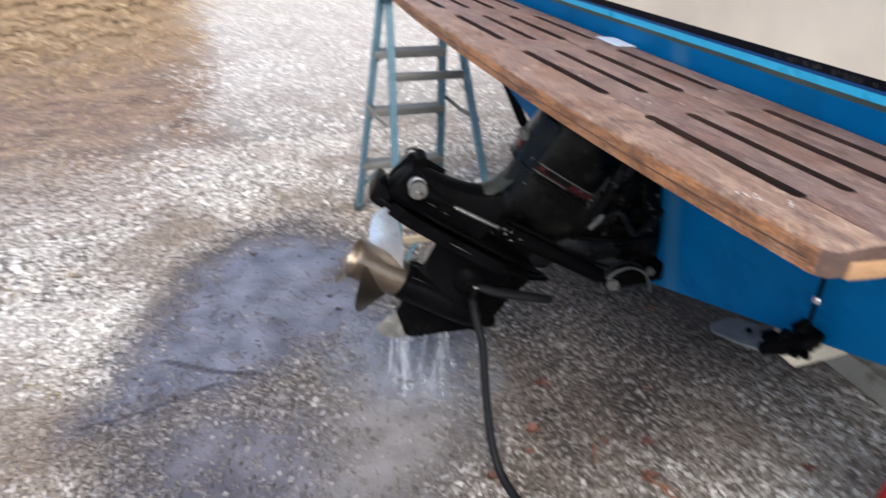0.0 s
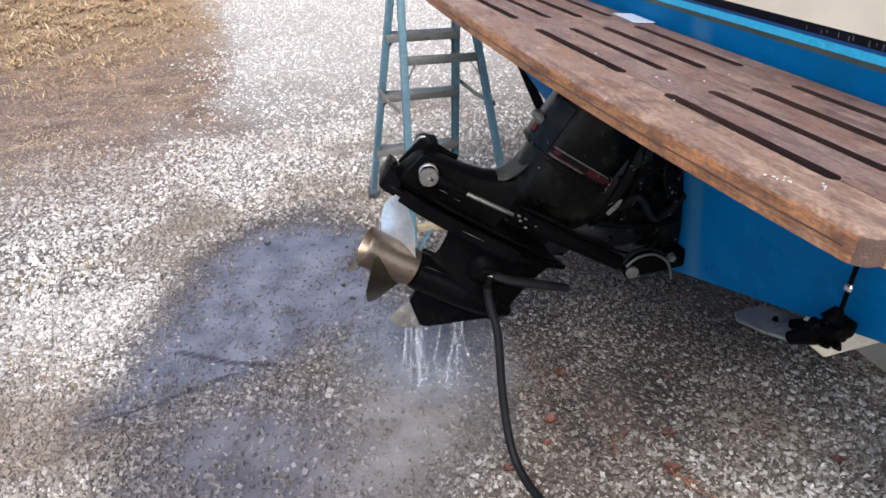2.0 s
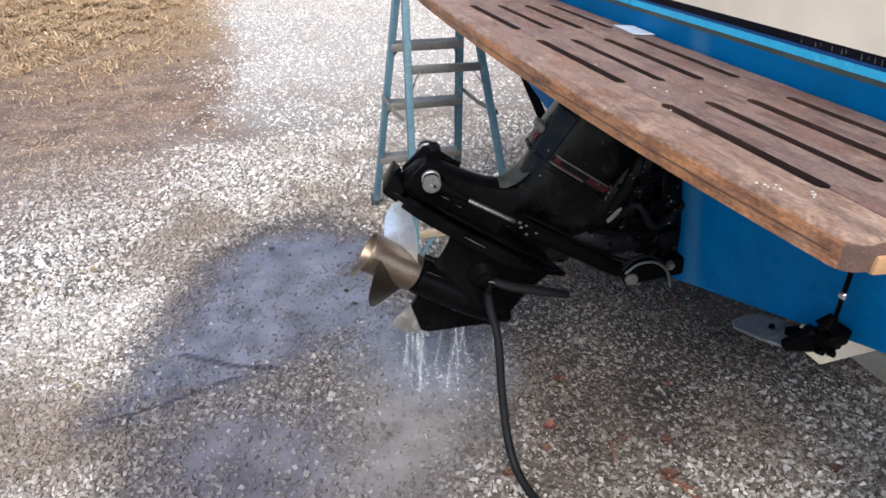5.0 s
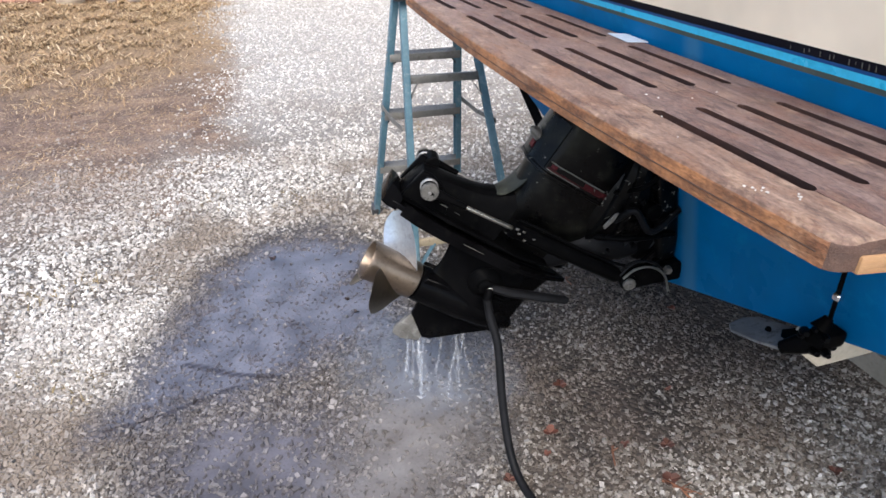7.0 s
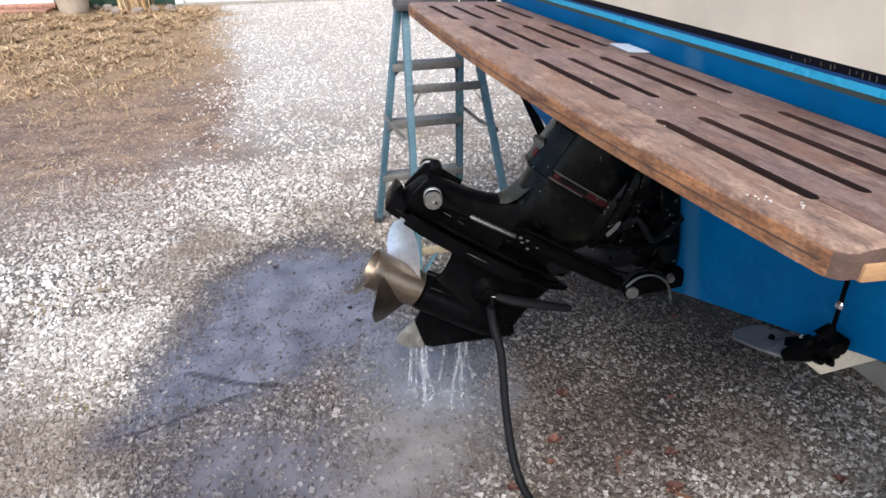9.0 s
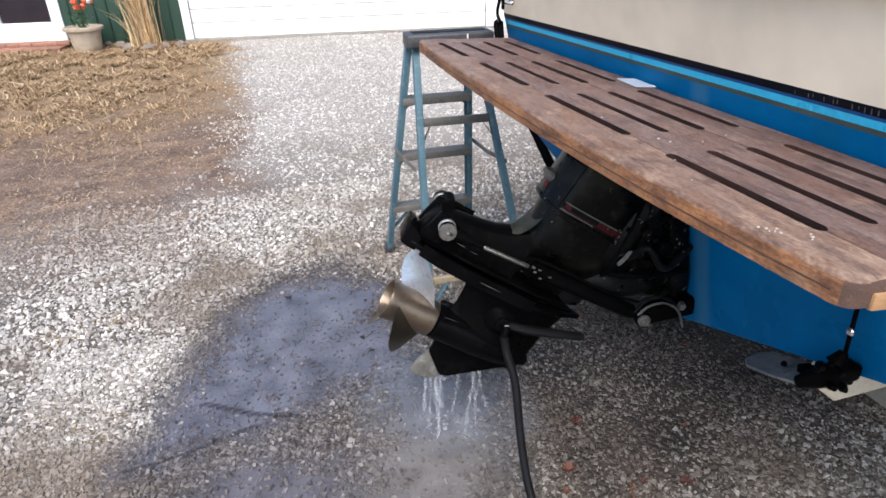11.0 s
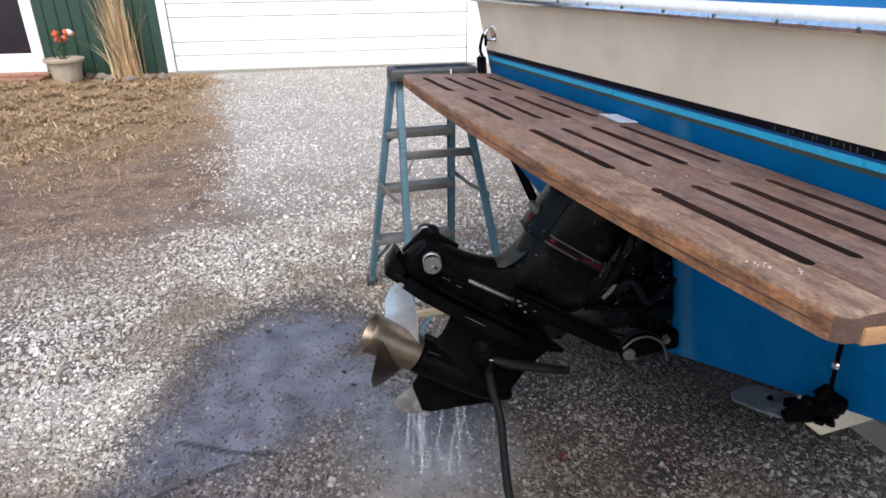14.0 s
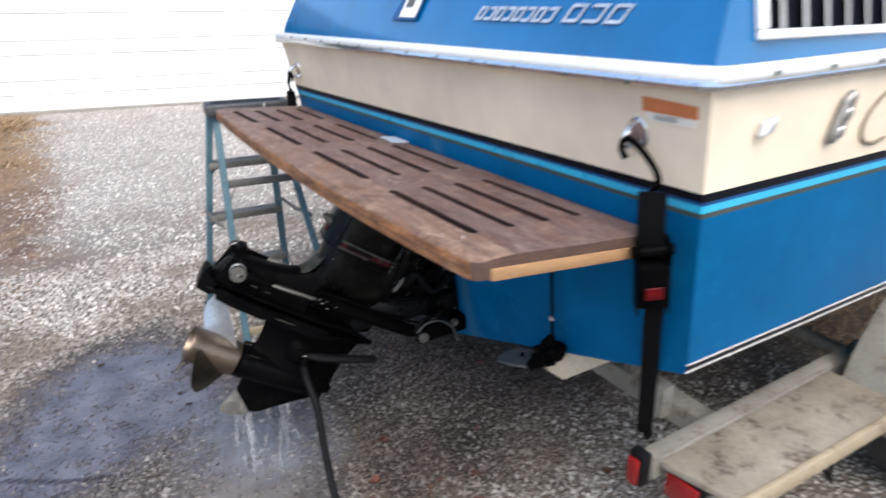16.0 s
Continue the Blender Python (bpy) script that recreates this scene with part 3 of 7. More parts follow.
def straw_material(name, k):
    """Dry blades, each its own shade from dark brown to pale straw."""
    m = bpy.data.materials.new(name)
    m.use_nodes = True
    b = m.node_tree.nodes["Principled BSDF"]
    geo = m.node_tree.nodes.new("ShaderNodeNewGeometry")
    cr = m.node_tree.nodes.new("ShaderNodeValToRGB")
    e = cr.color_ramp.elements
    e[0].color, e[1].color = (0.075, 0.044, 0.026, 1), (0.62, 0.49, 0.32, 1)
    e.new(0.45).color = (0.26, 0.158, 0.080, 1)
    e.new(0.8).color = (0.42, 0.285, 0.148, 1)
    for q in e:
        q.color = [min(0.8, v * k) for v in q.color[:3]] + [1]
    m.node_tree.links.new(geo.outputs["Random Per Island"], cr.inputs[0])
    m.node_tree.links.new(cr.outputs[0], b.inputs["Base Color"])
    b.inputs["Roughness"].default_value = 0.8
    return m


M_BLADES = straw_material("dry_blades", 1.0)
M_REED = straw_material("dry_reed_blades", 1.7)


def water_material():
    m = bpy.data.materials.new("clear_water")
    m.use_nodes = True
    b = m.node_tree.nodes["Principled BSDF"]
    b.inputs["Base Color"].default_value = (0.95, 0.97, 1.0, 1)
    b.inputs["Roughness"].default_value = 0.25
    b.inputs["IOR"].default_value = 1.33
    b.inputs["Transmission Weight"].default_value = 0.55
    nz = m.node_tree.nodes.new("ShaderNodeTexNoise")
    nz.inputs["Scale"].default_value, nz.inputs["Detail"].default_value = 45.0, 4.0
    mr = m.node_tree.nodes.new("ShaderNodeMapRange")
    for i, v in zip((1, 2, 3, 4), (0.40, 0.70, 0.0, 0.34)):
        mr.inputs[i].default_value = v
    m.node_tree.links.new(nz.outputs["Fac"], mr.inputs[0])
    m.node_tree.links.new(mr.outputs[0], b.inputs["Alpha"])
    return m


M_WATER = water_material()


# ---- helpers of this scene ----
def thing(name, loc, label, category, group="", kind=""):
    ob = new(name)
    ob.location = loc
    ob.empty_display_size = 0.1
    return tagged(ob, label, category, group, kind)


def place_of(ob):
    v = Vector((0, 0, 0))
    if ob is not None and ob.type == "EMPTY":
        v = Vector(ob.location)
    return v


def finish(bm, material, smooth=None):
    bmesh.ops.recalc_face_normals(bm, faces=bm.faces)
    me = bpy.data.meshes.new("mesh")
    bm.to_mesh(me)
    bm.free()
    for m in (material if isinstance(material, (list, tuple)) else [material]):
        me.materials.append(m)
    if smooth:
        me.polygons.foreach_set("use_smooth", [True] * len(me.polygons))
        me.set_sharp_from_angle(angle=radians(smooth))
    return me


def part(name, bm, material, parent=None, label="", smooth=35):
    me = finish(bm, material, smooth)
    me.name = name
    ob = new(name, me)
    if parent is not None:
        ob.parent = parent
        ob.matrix_parent_inverse = Matrix.Translation(-place_of(parent))
    if label:
        ob["label"] = label
    return ob


def bevelled(bm, width, seg=2, angle=30):
    if width:
        es = [e for e in bm.edges if len(e.link_faces) == 2 and e.calc_face_angle(0) > radians(angle)]
        bmesh.ops.bevel(bm, geom=es, offset=width, segments=seg, profile=0.5, affect="EDGES", clamp_overlap=True)
    return bm


def hexa(c, bevel=0.0, seg=2):
    """A block from its eight corners: four below, four above, in the same round."""
    bm = bmesh.new()
    v = [bm.verts.new(p) for p in c]
    for f in ((3, 2, 1, 0), (4, 5, 6, 7), (0, 1, 5, 4), (1, 2, 6, 5), (2, 3, 7, 6), (3, 0, 4, 7)):
        bm.faces.new([v[i] for i in f])
    bmesh.ops.recalc_face_normals(bm, faces=bm.faces)
    return bevelled(bm, bevel, seg)


def box(x0, x1, y0, y1, z0, z1, bevel=0.0, seg=2, m=None):
    bm = hexa([(x0, y0, z0), (x1, y0, z0), (x1, y1, z0), (x0, y1, z0), (x0, y0, z1), (x1, y0, z1), (x1, y1, z1), (x0, y1, z1)], bevel, seg)
    if m is not None:
        bm.transform(m)
    return bm


def prism(outline, lo, hi, put, bevel=0.0, seg=2):
    """An outline in a plane, made thick from lo to hi; put(a, b, c) gives the place."""
    bm = bmesh.new()
    n = len(outline)
    bot = [bm.verts.new(put(a, b, lo)) for a, b in outline]
    top = [bm.verts.new(put(a, b, hi)) for a, b in outline]
    bm.faces.new(bot[::-1])
    bm.faces.new(top)
    for i in range(n):
        bm.faces.new((bot[i], bot[(i + 1) % n], top[(i + 1) % n], top[i]))
    bmesh.ops.recalc_face_normals(bm, faces=bm.faces)
    return bevelled(bm, bevel, seg, 25)


def loft(rings, caps=True):
    bm = bmesh.new()
    vs = [[bm.verts.new(p) for p in r] for r in rings]
    n = len(vs[0])
    for a, b in zip(vs, vs[1:]):
        for i in range(n):
            bm.faces.new((a[i], a[(i + 1) % n], b[(i + 1) % n], b[i]))
    if caps:
        bm.faces.new(vs[0][::-1])
        bm.faces.new(vs[-1])
    return bm


def curve_points(pts, n=24):
    """A smooth line through the points."""
    p = [Vector(q) for q in pts]
    p = [2 * p[0] - p[1]] + p + [2 * p[-1] - p[-2]]
    out = []
    for i in range(1, len(p) - 2):
        for k in range(n):
            t = k / n
            out.append(0.5 * (2 * p[i] + (p[i + 1] - p[i - 1]) * t + (2 * p[i - 1] - 5 * p[i] + 4 * p[i + 1] - p[i + 2]) * t * t
                              + (3 * p[i] - p[i - 1] - 3 * p[i + 1] + p[i + 2]) * t ** 3))
    return out + [p[-2]]


def tube(pts, radius, seg=12, flat=1.0, up=(0, 0, 1)):
    """A round (or flattened) bar along the points; radius: one, or one a point."""
    pts = [Vector(p) for p in pts]
    rs = radius if isinstance(radius, (list, tuple)) else [radius] * len(pts)
    rings, side = [], None
    for i, p in enumerate(pts):
        d = (pts[min(i + 1, len(pts) - 1)] - pts[max(i - 1, 0)]).normalized()
        if side is None:
            side = d.cross(Vector(up))
            if side.length < 1e-3:
                side = d.cross(Vector((1, 0, 0)))
        side = (side - d * side.dot(d)).normalized()
        nrm = side.cross(d)
        rings.append([p + rs[i] * (side * math.cos(2 * math.pi * k / seg) + nrm * flat * math.sin(2 * math.pi * k / seg)) for k in range(seg)])
    return loft(rings)


def join_bm(a, b):
    me = bpy.data.meshes.new("tmp")
    b.to_mesh(me)
    b.free()
    a.from_mesh(me)
    bpy.data.meshes.remove(me)
    return a


def pieces(name, tris_v, tris_f, material, label, category, kind="stuff", smooth=False):
    """One mesh out of arrays, for what nobody could count."""
    me = bpy.data.meshes.new(name)
    nv, nf, k = len(tris_v), len(tris_f), tris_f.shape[1]
    me.vertices.add(nv)
    me.vertices.foreach_set("co", tris_v.astype(np.float32).ravel())
    me.loops.add(nf * k)
    me.loops.foreach_set("vertex_index", tris_f.astype(np.int32).ravel())
    me.polygons.add(nf)
    me.polygons.foreach_set("loop_start", np.arange(0, nf * k, k, dtype=np.int32))
    me.polygons.foreach_set("use_smooth", [smooth] * nf)
    me.update(calc_edges=True)
    me.materials.append(material)
    return tagged(new(name, me), label, category, "", kind)


# ---- ground ----
bm = bmesh.new()
bmesh.ops.create_grid(bm, x_segments=80, y_segments=80, size=400)
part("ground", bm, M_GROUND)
tagged(bpy.data.objects["ground"], "pale crushed limestone yard with damp patches and dry turf", "ground", kind="structure")

# ---- the house beyond the yard: s runs along its front, d out of it ----
FRONT = Vector((-1.606, 10.985, 0))
ALONG, OUT = Vector((0.9866, -0.1632, 0)), Vector((-0.1632, -0.9866, 0))


def on_front(s, d, z):
    return FRONT + ALONG * s + OUT * d + Vector((0, 0, z))


def front_box(s0, s1, d0, d1, z0, z1, bevel=0.0):
    return hexa([on_front(*p) for p in ((s0, d0, z0), (s1, d0, z0), (s1, d1, z0), (s0, d1, z0), (s0, d0, z1), (s1, d0, z1), (s1, d1, z1), (s0, d1, z1))], bevel)


def build_house():
    wall = thing("wall_north", on_front(0, 0, 0), "dark green ribbed house wall with white trim", "wall", kind="structure")
    part("wall", front_box(-1.83, 0.0, -0.2, 0.0, -0.1, 3.2), M_GREEN, wall)
    part("wall", front_box(-7.0, -3.8, -0.2, 0.0, -0.1, 3.2), M_GREEN, wall)
    part("wall", front_box(-3.8, -1.83, -0.2, 0.0, 2.2, 3.2), M_GREEN, wall)
    part("wall", front_box(5.19, 12.0, -0.2, 0.0, -0.1, 3.2), M_GREEN, wall)
    part("wall", front_box(0.0, 5.19, -0.2, 0.0, 2.15, 3.2), M_GREEN, wall)
    for i in range(9):
        s = -1.72 + 0.19 * i
        part("rib", front_box(s, s + 0.03, 0.0, 0.018, 0.0, 3.2, 0.006), M_GREEN, wall)
    # plain walls and roof that close the house
    part("wall", front_box(-7.0, -6.8, -7.0, -0.2, -0.1, 3.2), M_GREEN, wall)
    part("wall", front_box(11.8, 12.0, -7.0, -0.2, -0.1, 3.2), M_GREEN, wall)
    part("wall", front_box(-6.8, 11.8, -7.0, -6.8, -0.1, 3.2), M_GREEN, wall)
    for a, b in ((0.45, -3.6), (-7.65, -3.6)):
        za, zb = 3.1, 4.6
        part("roof", hexa([on_front(s, d, z + o) for o in (0.0, 0.12) for s, d, z in ((-7.4, a, za), (12.4, a, za), (12.4, b, zb), (-7.4, b, zb))]), M_ROOF, wall, "dark grey shingled roof slope")
    for s0, s1 in ((-7.0, -6.8), (11.8, 12.0)):
        part("gable", prism([(-0.2, 3.2), (-7.0, 3.2), (-3.6, 4.55)], s0, s1, lambda d, z, s: on_front(s, d, z)), M_GREEN, wall)
    trim = thing("trim", on_front(0, 0, 0), "white painted corner boards round the garage door", "trim", kind="structure")
    part("board", front_box(0.0, 0.13, 0.002, 0.04, 0.0, 2.25, 0.005), M_WHITE, trim)
    part("board", front_box(5.055, 5.185, 0.002, 0.04, 0.0, 2.25, 0.005), M_WHITE, trim)
    part("board", front_box(5.19, 6.4, 0.002, 0.03, 0.0, 3.2, 0.005), M_WHITE, trim)
    part("board", front_box(0.13, 5.055, 0.002, 0.04, 2.13, 2.25, 0.005), M_WHITE, trim)
    door = thing("door_1", on_front(2.8, 0, 0), "wide white sectional garage door with grooved panels, closed", "garage door", kind="structure")
    lines = (0.03, 0.275, 0.487, 0.87, 1.08, 1.47, 1.68, 2.13)
    for a, b in zip(lines, lines[1:]):
        part("panel", front_box(0.132, 5.053, -0.06, -0.02, a + 0.005, b - 0.005, 0.005), M_WHITE, door)
    # dark sheet behind the panels that paints shade into the grooves
    part("backing", front_box(0.132, 5.053, -0.08, -0.062, 0.03, 2.13), M_GREYSTRIPE, door)
    part("sill", front_box(0.0, 5.185, -0.1, 0.10, -0.05, 0.035, 0.01), M_TRAILER, door)
    side = thing("door_2", on_front(-3, 0, 0), "white framed glass patio door with dark panes, closed", "door", kind="structure")
    part("frame", front_box(-2.00, -1.83, -0.06, 0.03, 0.10, 2.2, 0.008), M_WHITE, side)
    part("frame", front_box(-3.80, -3.63, -0.06, 0.03, 0.10, 2.2, 0.008), M_WHITE, side)
    part("frame", front_box(-3.63, -2.00, -0.06, 0.03, 2.06, 2.2, 0.008), M_WHITE, side)
    part("bottom_rail", front_box(-3.63, -2.00, -0.06, 0.025, 0.10, 0.385, 0.008), M_WHITE, side)
    part("mullion", front_box(-2.86, -2.76, -0.06, 0.022, 0.385, 2.06, 0.008), M_WHITE, side)
    part("pane", front_box(-3.63, -2.86, -0.045, -0.03, 0.385, 2.06), M_DARKGLASS, side)
    part("pane", front_box(-2.76, -2.00, -0.045, -0.03, 0.385, 2.06), M_DARKGLASS, side)
    step = thing("doorstep", on_front(-3, 0.3, 0), "low brick doorstep below the patio door", "step", kind="structure")
    k = 0
    for row in range(2):
        for i in range(11):
            s = -3.9 + 0.19 * i + (0.06 if row else 0)
            part("brick", front_box(s, s + 0.18, 0.10 - 0.10 * row - 0.06, 0.42 - 0.22 * row, 0.05 * row, 0.05 + 0.05 * row, 0.006), M_BRICK, step)
            k += 1


build_house()


def build_pot():
    at = on_front(-1.38, 0.48, 0)
    pot = thing("flower_pot", at, "pale stone flower pot with red flowers by the door", "flower pot")
    rings = []
    for r, z in ((0.19, 0.0), (0.20, 0.02), (0.215, 0.12), (0.225, 0.2), (0.245, 0.30), (0.285, 0.31), (0.29, 0.35), (0.265, 0.36), (0.25, 0.33), (0.2, 0.31)):
        rings.append([at + Vector((r * math.cos(k * math.pi / 14), r * math.sin(k * math.pi / 14), z)) for k in range(28)])
    part("pot", loft(rings), M_TERRA, pot)
    rng = random.Random(4)
    bm = bmesh.new()
    for i in range(70):
        a, r = rng.uniform(0, 6.28), rng.uniform(0, 0.16)
        base = at + Vector((r * math.cos(a), r * math.sin(a), rng.uniform(0.33, 0.58)))
        leaf(bm, base, rng, 0.07, 0.035)
    part("foliage", bm, M_LEAFGREEN, pot, smooth=None)
    for i in range(6):
        base = at + Vector((rng.gauss(0.05, 0.06), rng.gauss(0, 0.05), rng.uniform(0.60, 0.74)))
        bm = bmesh.new()
        bmesh.ops.create_icosphere(bm, subdivisions=2, radius=0.045)
        for v in bm.verts:
            v.co = base + v.co * (1 + 0.5 * noise.noise(v.co * 60 + Vector((i, 0, 0))))
        part("flower_head", bm, M_FLOWER if i else M_WHITE, pot, "red flower head" if i else "white flower head", smooth=None)
    part("stem", tube([at + Vector((0, 0, 0.33)), at + Vector((0.03, 0, 0.5)), at + Vector((0.05, 0, 0.66))], 0.006, 6), M_LEAFGREEN, pot)


def leaf(bm, base, rng, length, width):
    """A small folded leaf."""
    d = Vector((rng.gauss(0, 1), rng.gauss(0, 1), rng.gauss(0.3, 0.6))).normalized()
    s = d.cross(Vector((rng.gauss(0, 1), rng.gauss(0, 1), rng.gauss(0, 1)))).normalized()
    n = s.cross(d) * width * 0.3
    a, e = bm.verts.new(base), bm.verts.new(base + d * length)
    l, r = bm.verts.new(base + d * length * 0.5 + s * width * 0.5 + n), bm.verts.new(base + d * length * 0.5 - s * width * 0.5 + n)
    bm.faces.new((a, l, e))
    bm.faces.new((a, e, r))


build_pot()


def build_reeds():
    """A clump of tall dry ornamental grass."""
    at = on_front(-0.55, 0.35, 0)
    rng = random.Random(11)
    vs, fs = [], []
    for i in range(520):
        a, r = rng.uniform(0, 6.28), abs(rng.gauss(0, 0.075))
        x, y, h = r * math.cos(a) * 1.3, r * math.sin(a) * 0.8, rng.choice((rng.uniform(0.3, 1.0), rng.uniform(0.9, 1.95)))
        lean = Vector((x * 0.5 + rng.gauss(-0.05, 0.085), y * 0.6 + rng.gauss(0, 0.08), 0))
        if rng.random() < 0.16:
            lean *= 2.6
        w = rng.uniform(0.004, 0.010)
        t = rng.uniform(0, 6.28)
        side = Vector((math.cos(t), math.sin(t), 0)) * w
        k = len(vs)
        for f in (0.0, 0.35, 0.7, 1.0):
            c = at + Vector((x, y, h * f * (1 - 0.12 * f))) + lean * (f ** 2)
            vs += [c - side * (1 - 0.9 * f), c + side * (1 - 0.9 * f)]
        for j in range(3):
            fs.append((k + 2 * j, k + 2 * j + 1, k + 2 * j + 3, k + 2 * j + 2))
    pieces("ornamental_grass", np.array([tuple(v) for v in vs]), np.array(fs), M_REED, "tall clump of dry straw-coloured ornamental grass", "grass")


build_reeds()


def rock(at, size, rng, name, label):
    bm = bmesh.new()
    bmesh.ops.create_icosphere(bm, subdivisions=2, radius=1.0)
    for v in bm.verts:
        v.co *= 0.8 + 0.45 * noise.noise(v.co * 1.3 + Vector((rng.uniform(0, 50), 0, 0)) * 0 + Vector(at))
        v.co = Vector((v.co.x * size[0], v.co.y * size[1], max(v.co.z, -0.4) * size[2])) + Vector(at)
    ob = part(name, bm, M_EDGESTONE)
    tagged(ob, label, "stone", "edging stones by the wall")


rr = random.Random(3)
for s, d, w in ((-0.95, 0.30, 0.11), (-0.75, 0.62, 0.10), (-0.42, 0.66, 0.13), (-0.20, 0.55, 0.09), (0.02, 0.5, 0.12), (-1.15, 0.25, 0.08)):
    p = on_front(s, d, 0.03)
    rock(p, (w, w * 0.7, 0.075), rr, "edging_stone", "grey-brown edging stone round the dry grass")


# ---- the boat ----
YC = 0.855
STATIONS = (0.0, 0.35, 0.8, 1.5, 2.3, 3.2, 4.2, 5.2, 6.0, 6.5)
BEAM = (1.0, 1.005, 1.01, 1.02, 1.03, 1.02, 0.93, 0.70, 0.40, 0.03)
RISE_KEEL = (0, 0, 0, 0, 0.01, 0.03, 0.09, 0.25, 0.52, 0.85)
RISE_CHINE = (0, 0, 0.0, 0.01, 0.03, 0.08, 0.18, 0.32, 0.47, 0.58)
RISE_SHEER = (0, 0.005, 0.012, 0.03, 0.05, 0.08, 0.12, 0.17, 0.22, 0.25)
# (half width, height) of the hull's section at the transom, and the colour of the band below each
SECTION = ((0.0, 0.445), (1.080, 0.868), (1.084, 0.878), (1.086, 0.893), (1.0875, 0.899), (1.117, 1.259), (1.118, 1.268), (1.1182, 1.270), (1.1195, 1.286), (1.120, 1.293), (1.1215, 1.311), (1.139, 1.514))
BANDS = (0, 4, 3, 4, 0, 2, 2, 1, 6, 3, 5)
HULLMATS = [M_BLUE, M_CYAN, M_GREYSTRIPE, M_BLACKSTRIPE, M_WHITELINE, M_BEIGE, M_DARKBLUE]


def transom_x(z):
    return 0.427 - 0.2093 * (z - 0.875)


def heel(y):
    """How far the boat, leaning a little away on its trailer, hangs below level at y."""
    return 0.011 + 0.013 * (y + 0.26)


def hull_point(i, k, side):
    h, z = SECTION[k]
    f = k / (len(SECTION) - 1)
    if k == 0:
        zz = z + RISE_KEEL[i]
    else:
        zz = z + RISE_CHINE[i] * (1 - (z - 0.868) / 0.652) + RISE_SHEER[i] * (z - 0.868) / 0.652
    b = BEAM[i] if k > 4 else BEAM[i] ** 1.15
    y = YC - side * h * b
    return Vector((transom_x(z) + STATIONS[i] * (1.0 + 0.05 * f), y, zz - heel(y)))


def build_boat():
    boat = thing("boat", (transom_x(0.445), YC, 0.445), "blue and cream motor boat with striped hull on a trailer", "boat")
    bm = bmesh.new()
    n = len(SECTION)
    grid = {}
    for side in (1, -1):
        for i in range(len(STATIONS)):
            for k in range(n):
                grid[side, i, k] = grid[1, i, 0] if (k == 0 and side == -1) else bm.verts.new(hull_point(i, k, side))
    for side in (1, -1):
        for i in range(len(STATIONS) - 1):
            for k in range(n - 1):
                q = (grid[side, i, k], grid[side, i + 1, k], grid[side, i + 1, k + 1], grid[side, i, k + 1])
                f = bm.faces.new(q)
                f.material_index = BANDS[k]
    f = bm.faces.new((grid[1, 0, 0], grid[1, 0, 1], grid[-1, 0, 1]))
    for k in range(1, n - 1):
        f = bm.faces.new((grid[1, 0, k], grid[1, 0, k + 1], grid[-1, 0, k + 1], grid[-1, 0, k]))
        f.material_index = BANDS[k] if k > 4 else 0
    last = len(STATIONS) - 1
    for k in range(1, n - 1):
        f = bm.faces.new((grid[1, last, k], grid[-1, last, k], grid[-1, last, k + 1], grid[1, last, k + 1]))
        f.material_index = BANDS[k]
    part("hull", bm, HULLMATS, boat, smooth=25)
    # rub rail
    top = [hull_point(i, n - 1, 1) + Vector((0, -0.006, 0.012)) for i in range(last, -1, -1)]
    top2 = [hull_point(i, n - 1, -1) + Vector((0, 0.006, 0.012)) for i in range(last + 1)]
    a, b = top[-1] + Vector((-0.012, 0, 0)), top2[0] + Vector((-0.012, 0, 0))
    line = [Vector(p) for p in top[:-1]] + [a + Vector((0.05, 0, 0)), a + Vector((0.012, 0.004, 0)), a + Vector((0, 0.03, 0))]
    line += [b - Vector((0, 0.03, 0)), b + Vector((0.012, -0.004, 0)), b + Vector((0.05, 0, 0))] + [Vector(p) for p in top2[1:]]
    part("rub_rail", tube(line, 0.021, 12, flat=0.85), M_RAIL, boat, "white and bright-metal rub rail")
    part("rail_insert", tube([p + (p - Vector((3, YC, p.z))).normalized() * 0.014 + Vector((0, 0, -0.013)) for p in line], 0.011, 8), M_CHROME, boat)
    for y in np.arange(YC - 0.98, YC + 1.0, 0.17):
        x = a.x - 0.022
        part("screw", box(x - 0.003, x + 0.003, y - 0.005, y + 0.005, a.z - 0.026, a.z - 0.017, 0.002, 1), M_GREYSTRIPE, boat)
    for x in np.arange(0.42, 2.2, 0.17):
        i = np.interp(x - 0.29, STATIONS, range(len(STATIONS)))
        y = YC - 1.139 * np.interp(x - 0.29, STATIONS, BEAM) - 0.03
        part("screw", box(x - 0.005, x + 0.005, y - 0.003, y + 0.003, 1.509 + 0.01 * x, 1.518 + 0.01 * x, 0.002, 1), M_GREYSTRIPE, boat)
    # raised blue deck moulding above the rail
    bm = bmesh.new()
    g = {}
    lev = ((0.0, 0.0, 0.0), (0.006, 0.012, 0.045), (0.065, 0.13, 0.30), (0.11, 0.20, 0.335))
    for side in (1, -1):
        for i in range(len(STATIONS)):
            for k, (inn, fwd, up) in enumerate(lev):
                p = hull_point(i, n - 1, side)
                g[side, i, k] = bm.verts.new((p.x + 0.012 + fwd * max(0, 1 - i), p.y + side * (inn + 0.012) * min(1, BEAM[i] * 2), p.z + 0.02 + up))
    for i in range(len(STATIONS) - 1):
        for k in range(3):
            for side in (1, -1):
                bm.faces.new((g[side, i, k], g[side, i + 1, k], g[side, i + 1, k + 1], g[side, i, k + 1]))
        bm.faces.new((g[1, i, 3], g[1, i + 1, 3], g[-1, i + 1, 3], g[-1, i, 3]))
